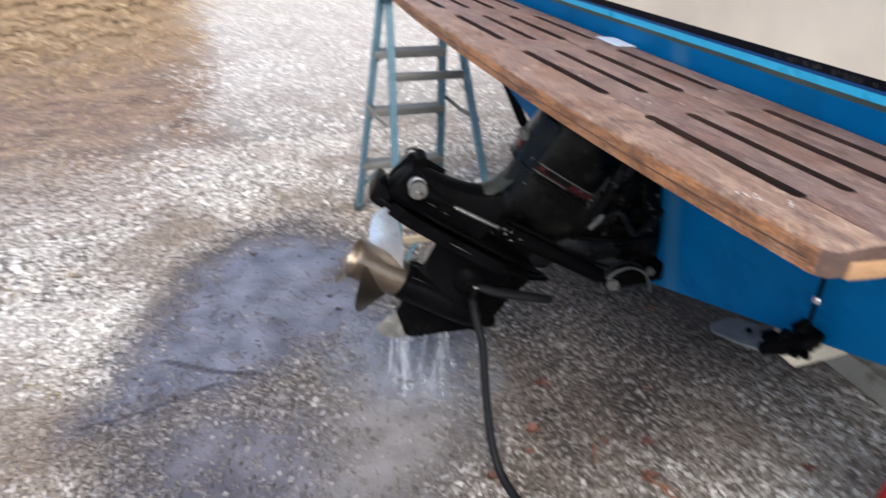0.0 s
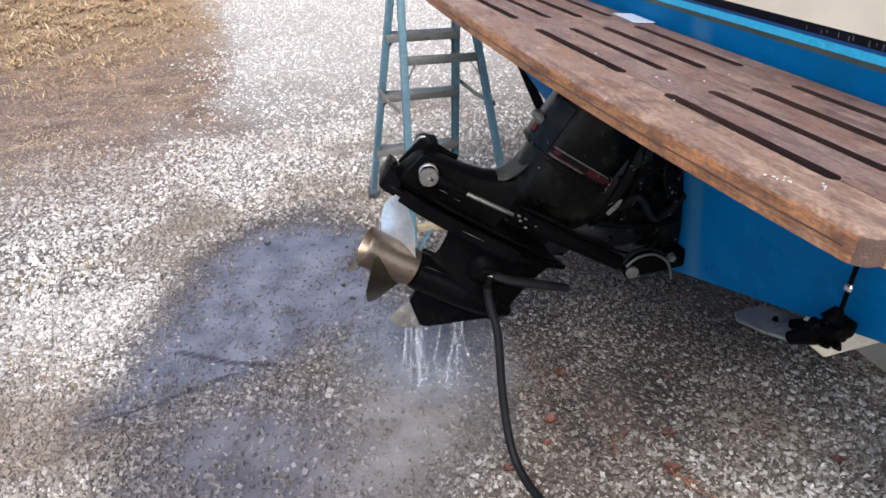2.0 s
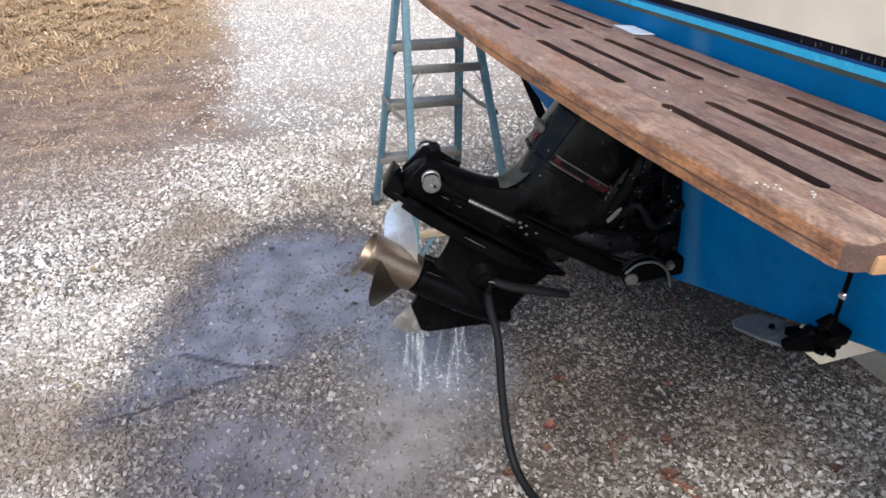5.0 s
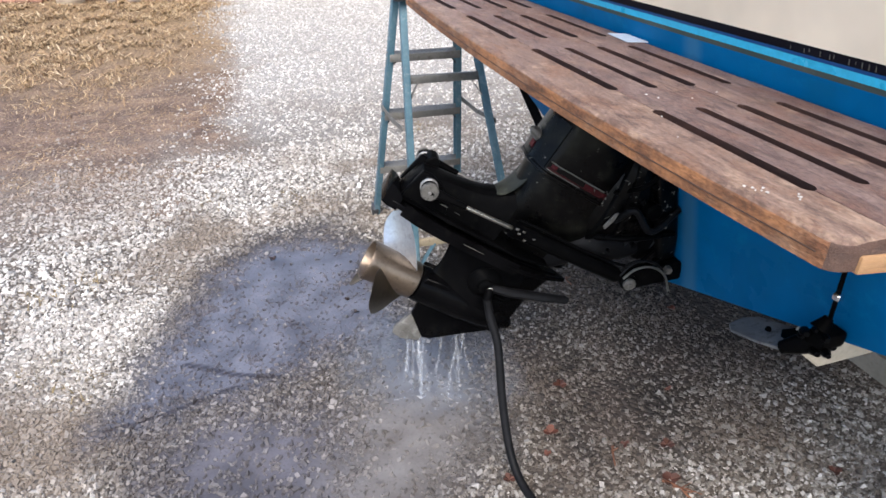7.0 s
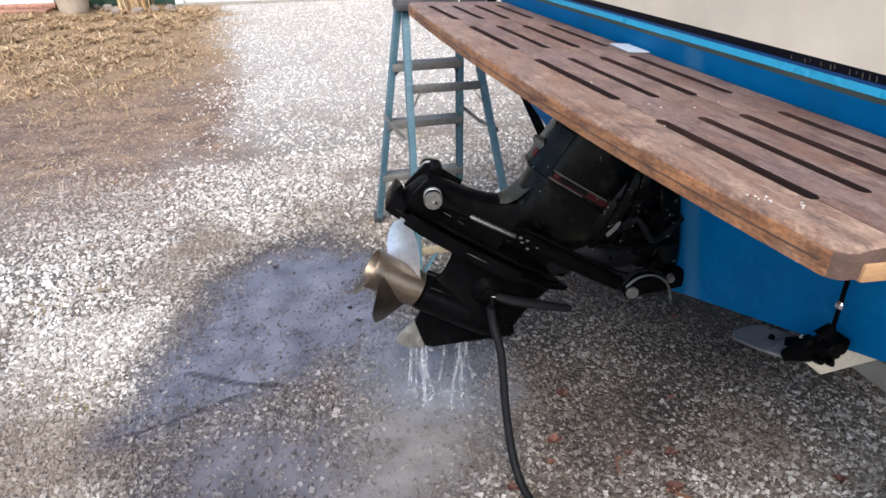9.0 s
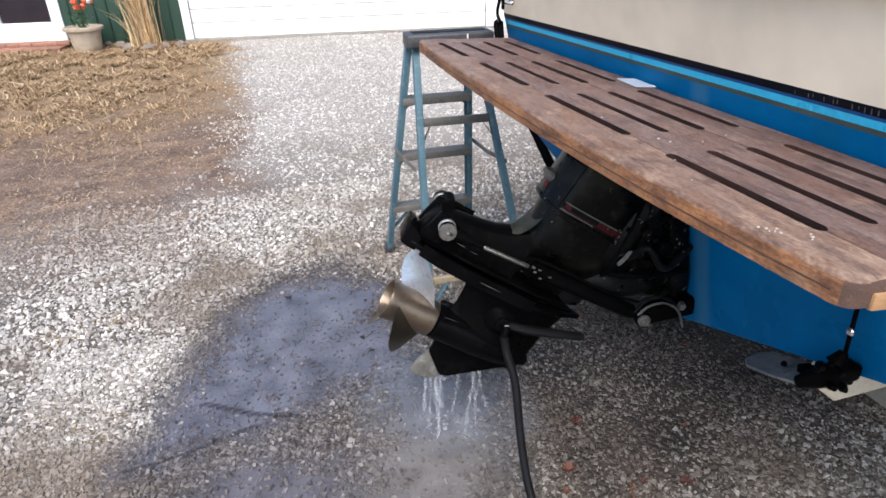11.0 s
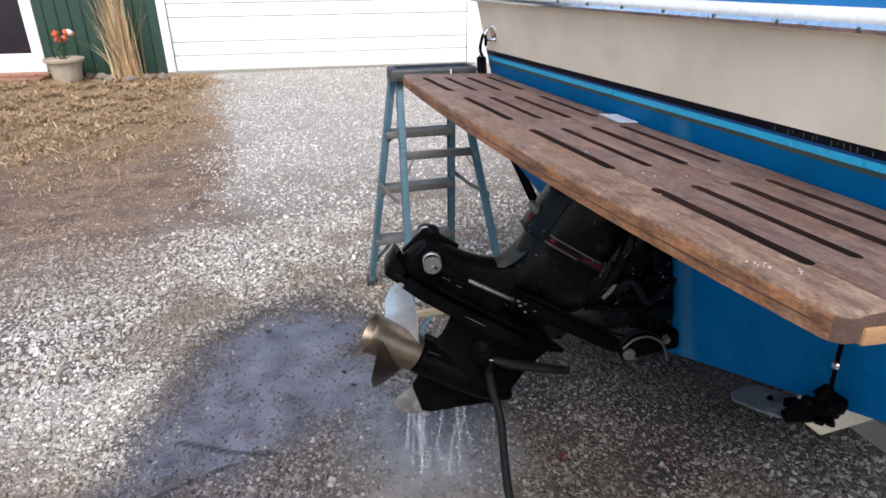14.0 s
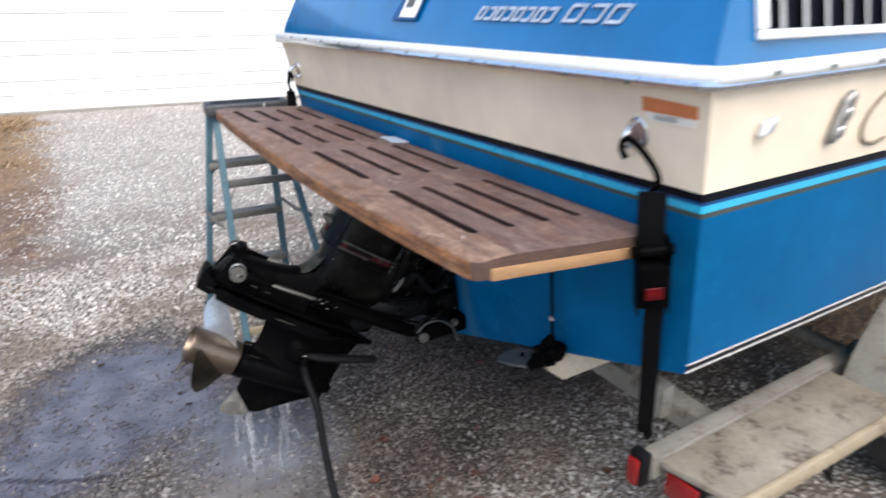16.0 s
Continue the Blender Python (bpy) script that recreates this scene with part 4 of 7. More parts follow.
    for k in range(3):
        bm.faces.new((g[1, 0, k], g[1, 0, k + 1], g[-1, 0, k + 1], g[-1, 0, k]))
    part("deck", bm, M_DECK, boat, smooth=20)
    return boat


boat = build_boat()
SHEER = hull_point(0, len(SECTION) - 1, 1)


def on_transom(y, z, d=0.0):
    """A point d out of the transom."""
    c = 1 / math.sqrt(1 + 0.2093 ** 2)
    return Vector((transom_x(z) - d * c, y, z - heel(y) - d * 0.2093 * c))


def on_deck_back(y, up, d=0.0):
    """A point of the raised deck's after face, up above its foot."""
    t = (up - 0.045) / 0.255
    base = Vector((SHEER.x + 0.024 + 0.118 * t, y, SHEER.z + 0.02 + up))
    return base + Vector((-0.908, 0, 0.42)) * d


def on_deck_side(x, up, d=0.0):
    t = (up - 0.045) / 0.255
    return Vector((x, SHEER.y + 0.018 + 0.059 * t - 0.012 * (x - 0.3), SHEER.z + 0.022 + up)) + Vector((0, -0.974, 0.225)) * d


def patch(put, corners, d0, d1, bevel=0.0):
    """A thin plate on a surface: corners (a, b), from d0 to d1 out of it."""
    return prism(corners, d0, d1, put, bevel, 1)


# badge shapes on the after deck: slanted outlines, no letters
def badge(y0, up0, w, h, slant, kind):
    put = lambda a, b, d: on_deck_back(y0 - a - slant * b, up0 + b, d)
    t = 0.0065
    bm = patch(put, ((0, 0), (w, 0), (w, t), (0, t)), 0.001, 0.004)
    for c in (((0, h - t), (w, h - t), (w, h), (0, h)), ((0, t), (t, t), (t, h - t), (0, h - t)), ((w - t, t), (w, t), (w, h - t), (w - t, h - t))):
        if kind == 1 and c[0][0] == 0 and c[1][0] == t:
            continue
        join_bm(bm, patch(put, c, 0.001, 0.004))
    return bm


x_at = 0.470
for i in range(8):
    part("badge_bar", badge(x_at, 0.064, 0.029, 0.032, 0.55, i % 2), M_SILVER, boat, "silver slanted badge shape")
    x_at -= 0.038
x_at -= 0.028
for i in range(3):
    part("badge_bar", badge(x_at, 0.066, 0.046, 0.037, 0.55, i % 2), M_SILVER, boat, "silver slanted badge shape")
    x_at -= 0.062
put = lambda a, b, d: on_deck_back(a, b, d)
part("emblem_field", patch(put, ((0.935, 0.055), (0.78, 0.055), (0.755, 0.16), (0.875, 0.16)), 0.001, 0.003), M_DARKBLUE, boat)
part("emblem", patch(put, ((0.88, 0.062), (0.785, 0.062), (0.765, 0.16), (0.86, 0.16)), 0.0035, 0.007, 0.002), M_WHITE, boat, "white emblem plate with a grey square")
part("emblem_square", patch(put, ((0.855, 0.090), (0.81, 0.090), (0.80, 0.140), (0.845, 0.140)), 0.0075, 0.009), M_TAB, boat)
# label on the transom
put = lambda a, b, d: on_transom(a, b, d)
part("warning_label", patch(put, ((-0.13, 1.452), (-0.255, 1.449), (-0.255, 1.473), (-0.13, 1.480)), 0.001, 0.002), M_ORANGE, boat, "orange warning label")
part("warning_label", patch(put, ((-0.142, 1.436), (-0.25, 1.434), (-0.25, 1.4485), (-0.142, 1.451)), 0.001, 0.002), M_LABEL, boat, "white strip of the warning label")
for j in range(2):
    part("text_bar", patch(put, ((-0.16, 1.440 + 0.005 * j), (-0.21, 1.439 + 0.005 * j), (-0.21, 1.441 + 0.005 * j), (-0.16, 1.442 + 0.005 * j)), 0.0022, 0.003), M_GREYSTRIPE, boat)
# louvred engine vent on the starboard deck side
put = lambda a, b, d: on_deck_side(a, b, d)
VX0, VX1, VU0, VU1 = 0.410, 1.18, 0.042, 0.145
vent = part("vent", patch(put, ((VX0 + 0.02, VU0 + 0.015), (VX1 - 0.02, VU0 + 0.015), (VX1 - 0.02, VU1 - 0.015), (VX0 + 0.02, VU1 - 0.015)), 0.001, 0.003), M_BLACKSTRIPE, boat, "white louvred engine vent")
for c in (((VX0, VU0), (VX1, VU0), (VX1, VU0 + 0.016), (VX0, VU0 + 0.016)), ((VX0, VU1 - 0.016), (VX1, VU1 - 0.016), (VX1, VU1), (VX0, VU1)),
          ((VX0, VU0 + 0.016), (VX0 + 0.022, VU0 + 0.016), (VX0 + 0.022, VU1 - 0.016), (VX0, VU1 - 0.016)),
          ((VX1 - 0.022, VU0 + 0.016), (VX1, VU0 + 0.016), (VX1, VU1 - 0.016), (VX1 - 0.022, VU1 - 0.016))):
    part("frame", patch(put, c, 0.001, 0.016, 0.003), M_WHITE, vent)
for i in range(10):
    x = VX0 + 0.050 + 0.070 * i
    c = [put(x + a, u, d) for u in (VU0 + 0.016, VU1 - 0.016) for a, d in ((0.0, 0.017), (0.004, 0.018), (0.034, 0.006), (0.030, 0.004))]
    part("slat", hexa(c), M_VANE, vent, "grey angled slat")


# fittings and script on the cream side
def on_side(x, z, d=0.0):
    h = np.interp(z, (1.322, 1.52), (1.123, 1.139))
    return Vector((x, YC - h * np.interp(x - 0.3, STATIONS, BEAM) - d, z))


put = lambda a, b, d: on_side(a, b, d)
part("fitting", patch(put, ((0.440, 1.396), (0.474, 1.404), (0.480, 1.436), (0.446, 1.428)), 0.001, 0.022, 0.006), M_SILVER, boat, "small bright through-hull fitting")
part("vent_cover", patch(put, ((0.684, 1.358), (0.712, 1.354), (0.732, 1.396), (0.744, 1.452), (0.728, 1.468), (0.704, 1.448), (0.692, 1.40)), 0.001, 0.018, 0.006), M_FITTING, boat, "bright slanted vent cover")
arc = [on_side(0.89 + 0.075 * math.cos(a) * 1.2 + 0.03 * math.sin(a), 1.399 + 0.065 * math.sin(a), 0.003) for a in np.linspace(0.9, 5.2, 40)]
part("script_stroke", tube([p + Vector((0.032, 0, 0)) for p in arc], 0.0042, 6), M_BRONZE, boat, "bronze curved script stroke")
for x, z in ((0.706, 1.382), (0.716, 1.418)):
    part("boss", prism([(x + 0.011 * math.cos(a), z + 0.014 * math.sin(a)) for a in np.linspace(0, 6.283, 14, endpoint=False)], 0.0175, 0.024, put, 0.002, 1), M_CHROME, boat)
arc = [on_side(1.052 + t * 0.5, 1.40 + 0.03 * math.sin(t * 22), 0.003) for t in np.linspace(0, 1, 50)]
part("script_stroke", tube(arc, 0.005, 6), M_BRONZE, boat, "bronze curved script stroke")


# stern eyes
def stern_eye(y, z):
    c = on_transom(y, z, 0.0)
    e = part("stern_eye", prism([(0.026 * math.cos(a), 0.034 * math.sin(a)) for a in np.linspace(0, 6.283, 20, endpoint=False)], 0.0, 0.006,
                                lambda p, q, d: on_transom(y + p, z + q, d), 0.002, 1), M_CHROME, boat, "bright metal stern eye")
    loop = [on_transom(y, z + 0.024 * math.cos(a), 0.006 + 0.034 * max(0.0, math.sin(a))) for a in np.linspace(0, math.pi, 14)]
    part("loop", tube(loop, 0.006, 8), M_CHROME, e)


stern_eye(-0.118, 1.405)
stern_eye(1.86, 1.385)

# trim tab with its ram, below the platform
TAB_Y = 0.172
tab = part("trim_tab", prism([(0.03, 0.03), (0.03, 0.225), (0.0, 0.245), (-0.045, 0.240), (-0.072, 0.205), (-0.078, 0.12), (-0.072, 0.05), (-0.05, 0.03)], -0.004, 0.003,
                             lambda a, b, d: Vector((0.462 + a, TAB_Y + 0.035 + b, 0.655 - 0.385 * b + 0.12 * a + d)), 0.001, 1), M_TAB, boat, "dull metal trim tab")
part("tab_plate", prism([(0.022, 0.02), (0.026, 0.11), (0.0, 0.125), (-0.028, 0.10), (-0.05, 0.03)], 0.0032, 0.007, lambda a, b, d: Vector((0.462 + a, TAB_Y + 0.035 + b, 0.655 - 0.385 * b + 0.12 * a + d)), 0.001, 1), M_BLACKPAINT, tab, "dark backing plate")
part("tab_bolt", tube([(0.43, TAB_Y + 0.17, 0.612), (0.43, TAB_Y + 0.17, 0.620)], [0.008, 0.006], 8), M_BLACKPAINT, tab)
part("ram_mount", box(0.385, 0.45, TAB_Y - 0.005, TAB_Y + 0.040, 0.690, 0.730, 0.008, 2), M_BLACKPAINT, tab, "black ram mount")
for x, y, z, s in ((0.38, 0.20, 0.735, 0.014), (0.375, 0.245, 0.72, 0.017), (0.39, 0.262, 0.695, 0.013), (0.385, 0.19, 0.70, 0.015), (0.40, 0.225, 0.675, 0.018), (0.37, 0.222, 0.745, 0.010)):
    part("ram_lug", tube([(x - s, y + TAB_Y - 0.21 - s, z + 0.6 * s), (x, y + TAB_Y - 0.21 + 0.2 * s, z), (x + s, y + TAB_Y - 0.21 + 1.3 * s, z - s)], [s * 0.35, s * 0.7, s * 0.4], 9), M_BLACKPAINT, tab)
part("ram_body", tube([(0.435, TAB_Y + 0.02, 0.70), (0.41, TAB_Y + 0.06, 0.660), (0.40, TAB_Y + 0.095, 0.625)], [0.028, 0.024, 0.016], 12), M_BLACKPAINT, tab)
part("ram_cap", tube([(0.40, TAB_Y + 0.025, 0.730), (0.415, TAB_Y + 0.025, 0.757)], [0.022, 0.010], 12), M_BLACKPAINT, tab)
part("ram_rod", tube([(0.412, TAB_Y + 0.020, 0.750), (0.385, TAB_Y + 0.010, 0.95), (0.365, TAB_Y + 0.004, 1.165)], 0.005, 8), M_BLACKPAINT, tab)
part("clamp", box(0.392, 0.412, TAB_Y + 0.005, TAB_Y + 0.023, 0.812, 0.83, 0.004, 1), M_CHROME, tab)


# pale scratches in the black stripe
for y, z0, z1, w in ((0.412, 1.297, 1.304, 0.0009), (0.378, 1.2965, 1.304, 0.0011), (0.366, 1.300, 1.306, 0.0008), (0.340, 1.297, 1.306, 0.0012), (0.318, 1.2965, 1.305, 0.0010), (0.309, 1.299, 1.307, 0.0008), (0.276, 1.296, 1.306, 0.0013), (0.262, 1.300, 1.305, 0.0008), (0.249, 1.2955, 1.306, 0.0013), (0.235, 1.2955, 1.306, 0.0013), (0.221, 1.296, 1.306, 0.0013), (0.190, 1.297, 1.304, 0.001)):
    part("scratch", patch(on_transom, ((y - w, z0), (y + w, z0), (y + w * 0.6, z1), (y - w * 0.6, z1)), 0.0006, 0.0016), M_BAREALLOY, boat)


# ---- swim platform ----
def outer_edge(y):
    t = y - 0.55
    return -0.116 + (0.065 if t < 0 else 0.032) * t * t


def build_platform():
    top, th = 1.212, 0.042
    y0, y1 = -0.136, 1.912
    plat = thing("swim_platform", (0.15, YC, top - th), "weathered brown wooden swim platform with slots across a boat transom", "swim platform")
    slots_x = (0.002, 0.0935, 0.1855, 0.2755)
    groups = ((-0.002, 0.338), (0.493, 0.855), (0.998, 1.341), (1.495, 1.796))
    inner = transom_x(top) - 0.016
    half, gap = 0.0115, 0.0
    edges = (None, *slots_x, inner)
    for k in range(5):
        ys = []
        left, right = [], []
        for a, b in groups:
            ys += [(a - 0.011, 0), (a - 0.007, 0.7), (a, 1), (b, 1), (b + 0.007, 0.7), (b + 0.011, 0)]
        if k == 0:
            turn = [0.019 * (1 - math.cos(a)) for a in np.linspace(0, math.pi / 2, 8)]
            for y in [y0 + q for q in turn] + list(np.linspace(y0 + 0.05, y1 - 0.05, 34)) + [y1 - q for q in turn[::-1]]:
                r = min((y - y0) / 0.019, (y1 - y) / 0.019, 1.0)
                left.append((outer_edge(y) + 0.019 * (1 - math.sqrt(max(0, 1 - (1 - r) ** 2))), y))
        else:
            x = edges[k]
            left.append((x + gap, y0))
            left += [(x + gap + (half - gap) * o, y) for y, o in ys]
            left.append((x + gap, y1))
        x = edges[k + 1]
        if k == 4:
            right = [(x, y0), (x, y1)]
        else:
            right.append((x - gap, y0))
            right += [(x - gap - (half - gap) * o, y) for y, o in ys]
            right.append((x - gap, y1))
        lift = (0.0, 0.0005, -0.0003, 0.0004, 0.0)[k]
        bm = prism(right + left[::-1], top - th + lift, top + lift, lambda a, b, c: Vector((a, b - (0.1 * (a + 0.07) if b < -0.05 else 0), c - 0.050 * a - 0.008 * b)))
        es = [] if k else [e for e in bm.edges if len(e.link_faces) == 2 and abs(e.calc_face_angle(0)) > radians(60) and min(v.co.z + 0.050 * v.co.x + 0.008 * v.co.y for v in e.verts) > top - 0.006 and max(v.co.x for v in e.verts) < -0.03]
        if es:
            bmesh.ops.bevel(bm, geom=es, offset=0.011, segments=4, profile=0.5, affect="EDGES", clamp_overlap=False)
        bm.normal_update()
        # upright faces inside the slots get the wood with painted shade
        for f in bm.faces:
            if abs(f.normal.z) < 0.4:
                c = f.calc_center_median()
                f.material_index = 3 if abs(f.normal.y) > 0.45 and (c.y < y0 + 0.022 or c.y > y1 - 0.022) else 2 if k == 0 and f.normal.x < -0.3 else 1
        part("plank", bm, [M_WOOD if k else M_WOODWORN, M_SLOTSHADE, M_WOODEDGE, M_WOODEND], plat, smooth=40)
    seam = [Vector((outer_edge(y) - 0.0002, y, top - 0.020 - 0.0085 * y)) for y in np.linspace(y0 + 0.024, y1 - 0.024, 30)]
    part("seam", tube(seam, 0.0010, 6), M_WOODDARK, plat)
    # end strip and bearers
    part("end_strip", hexa([(x, y - 0.1 * (x + 0.07), z - 0.050 * x) for z in (top - th - 0.003, top - 0.020) for x, y in ((-0.05, y0 - 0.004), (inner, y0 - 0.004), (inner, y0 + 0.02), (-0.05, y0 + 0.02))], 0.003), M_WOODPALE, plat, "bare pale wooden end strip")
    for y in (0.42, 0.91, 1.40):
        part("bearer", box(0.0, inner - 0.01, y - 0.03, y + 0.03, top - th - 0.032, top - th - 0.006, 0.004), M_WOODEDGE, plat)
        part("bracket", tube([(inner + 0.012, y, 0.98), (0.2, y, top - th - 0.03), (0.02, y, top - th - 0.033)], 0.011, 8), M_CHROME, plat)
    # paint flecks, screws
    rng = random.Random(8)
    for x, y, s in ((-0.076, 0.014, 0.005), (-0.083, 0.021, 0.004), (-0.067, -0.004, 0.006), (-0.035, -0.026, 0.007), (0.045, 0.44, 0.005), (0.02, 0.62, 0.004), (-0.071, 0.003, 0.003), (0.055, 0.415, 0.004), (-0.078, 0.006, 0.0025), (-0.062, 0.010, 0.003), (-0.030, -0.018, 0.003), (-0.042, -0.032, 0.0035), (-0.01, 0.31, 0.003), (0.12, 0.40, 0.003), (0.2, 0.43, 0.004), (-0.05, 0.21, 0.0025)):
        s *= 0.6
        c = [(x + s * rng.uniform(0.25, 1.1) * math.cos(a), y + s * rng.uniform(0.15, 0.9) * math.sin(a)) for a in np.linspace(0, 6.28, 11, endpoint=False)]
        part("paint_fleck", prism(c, top + 0.0005, top + 0.0022, lambda a, b, d: Vector((a, b, d - 0.050 * a - 0.008 * b))), M_FLECK, plat, "white paint fleck")
    return plat


build_platform()
slip = prism([(0.29, 0.90), (0.345, 0.885), (0.35, 1.0), (0.30, 1.015)], 1.2135, 1.2155, lambda a, b, c: Vector((a, b, c - 0.050 * a - 0.008 * b + 0.02 * max(0, a - 0.31))))
ob = part("paper_scrap", slip, M_SCRAP)
tagged(ob, "small pale blue scrap lying on the wooden swim platform", "scrap")


# ---- the outdrive, tilted up about its pin: u forward along its plate, v across, w up from it ----
STEER, TILT = radians(13), radians(32)
FORE = Vector((math.cos(STEER), -math.sin(STEER), 0))
V_DIR = Vector((math.sin(STEER), math.cos(STEER), 0))
U_DIR = FORE * math.cos(TILT) - Vector((0, 0, math.sin(TILT)))
W_DIR = FORE * math.sin(TILT) + Vector((0, 0, math.cos(TILT)))
PIN = Vector((0.379, 0.848, 0.82))
RAM_PIN = Vector((0.310, 0.762, 0.520))


def drive(u, v, w):
    return PIN + U_DIR * (u - 0.624) + V_DIR * v + W_DIR * (w - 0.408)


def oval(u0, u1, h, w, n=28, p=2.6, sharp=0.0):
    """A level section of the drive: rounded, drawn out to a fine edge by sharp."""
    out, c, r = [], (u0 + u1) / 2, (u1 - u0) / 2
    for k in range(n):
        a = 2 * math.pi * k / n
        ca, sa = math.cos(a), math.sin(a)
        x = math.copysign(abs(ca) ** (2 / p), ca)
        y = math.copysign(abs(sa) ** (2 / p), sa) * (1 - sharp * abs(ca) ** 2)
        out.append(drive(c + r * x, h * y, w))
    return out


def round_bar(a, b, r, seg=18, ends=0.82):
    """A turned pin from a to b with broken edges."""
    a, b = Vector(a), Vector(b)
    d = (b - a).normalized() * min(0.004, (b - a).length * 0.25)
    return tube([a, a + d, b - d, b], [r * ends, r, r, r * ends], seg)


def cover_ring(w, grow, top):
    """The cover's outline at one level: flat sides, a broad chamfer at its after corners."""
    half = ((0.272, 0.040), (0.280, 0.056), (0.306, 0.094), (0.330, 0.104), (0.420, 0.106), (0.500, 0.103), (0.525, 0.088), (0.532, 0.050))
    c = 0.40
    pts = [(c + (u - c) * grow, -h * grow) for u, h in half] + [(c + (u - c) * grow, h * grow) for u, h in half[::-1]]
    return [drive(u, v, w + top * (1 - ((u - 0.35) / 0.16) ** 2)) for u, v in pts]


def propeller_blade(a0, ax, reach):
    """One helical blade, thick at its root and thin at its rim."""
    bm = bmesh.new()
    n_r, n_t, g = 12, 12, {}
    for side in (0, 1):
        for i in range(n_r + 1):
            f = i / n_r
            r = 0.056 + reach * f
            half = 0.72 * (1 - 0.32 * f) * math.sqrt(max(0.015, 1 - (max(0.0, f - 0.35) / 0.66) ** 2.4))
            for j in range(n_t + 1):
                t = 2 * j / n_t - 1
                turn = half * t - 0.16 * f
                u = 0.142 + 0.076 * turn - 0.050 * f
                th = 0.0052 * (1 - 0.72 * f) * (1 - t * t) + 0.0007
                g[side, i, j] = bm.verts.new(drive(u + (th if side else -th), r * math.cos(a0 + turn), ax + r * math.sin(a0 + turn)))
    for i in range(n_r):
        for j in range(n_t):
            bm.faces.new((g[0, i, j], g[0, i + 1, j], g[0, i + 1, j + 1], g[0, i, j + 1]))
            bm.faces.new((g[1, i, j], g[1, i, j + 1], g[1, i + 1, j + 1], g[1, i + 1, j]))
        for j in (0, n_t):
            bm.faces.new((g[0, i, j], g[1, i, j], g[1, i + 1, j], g[0, i + 1, j]))
    for j in range(n_t):
        bm.faces.new((g[0, n_r, j], g[1, n_r, j], g[1, n_r, j + 1], g[0, n_r, j + 1]))
    return bm


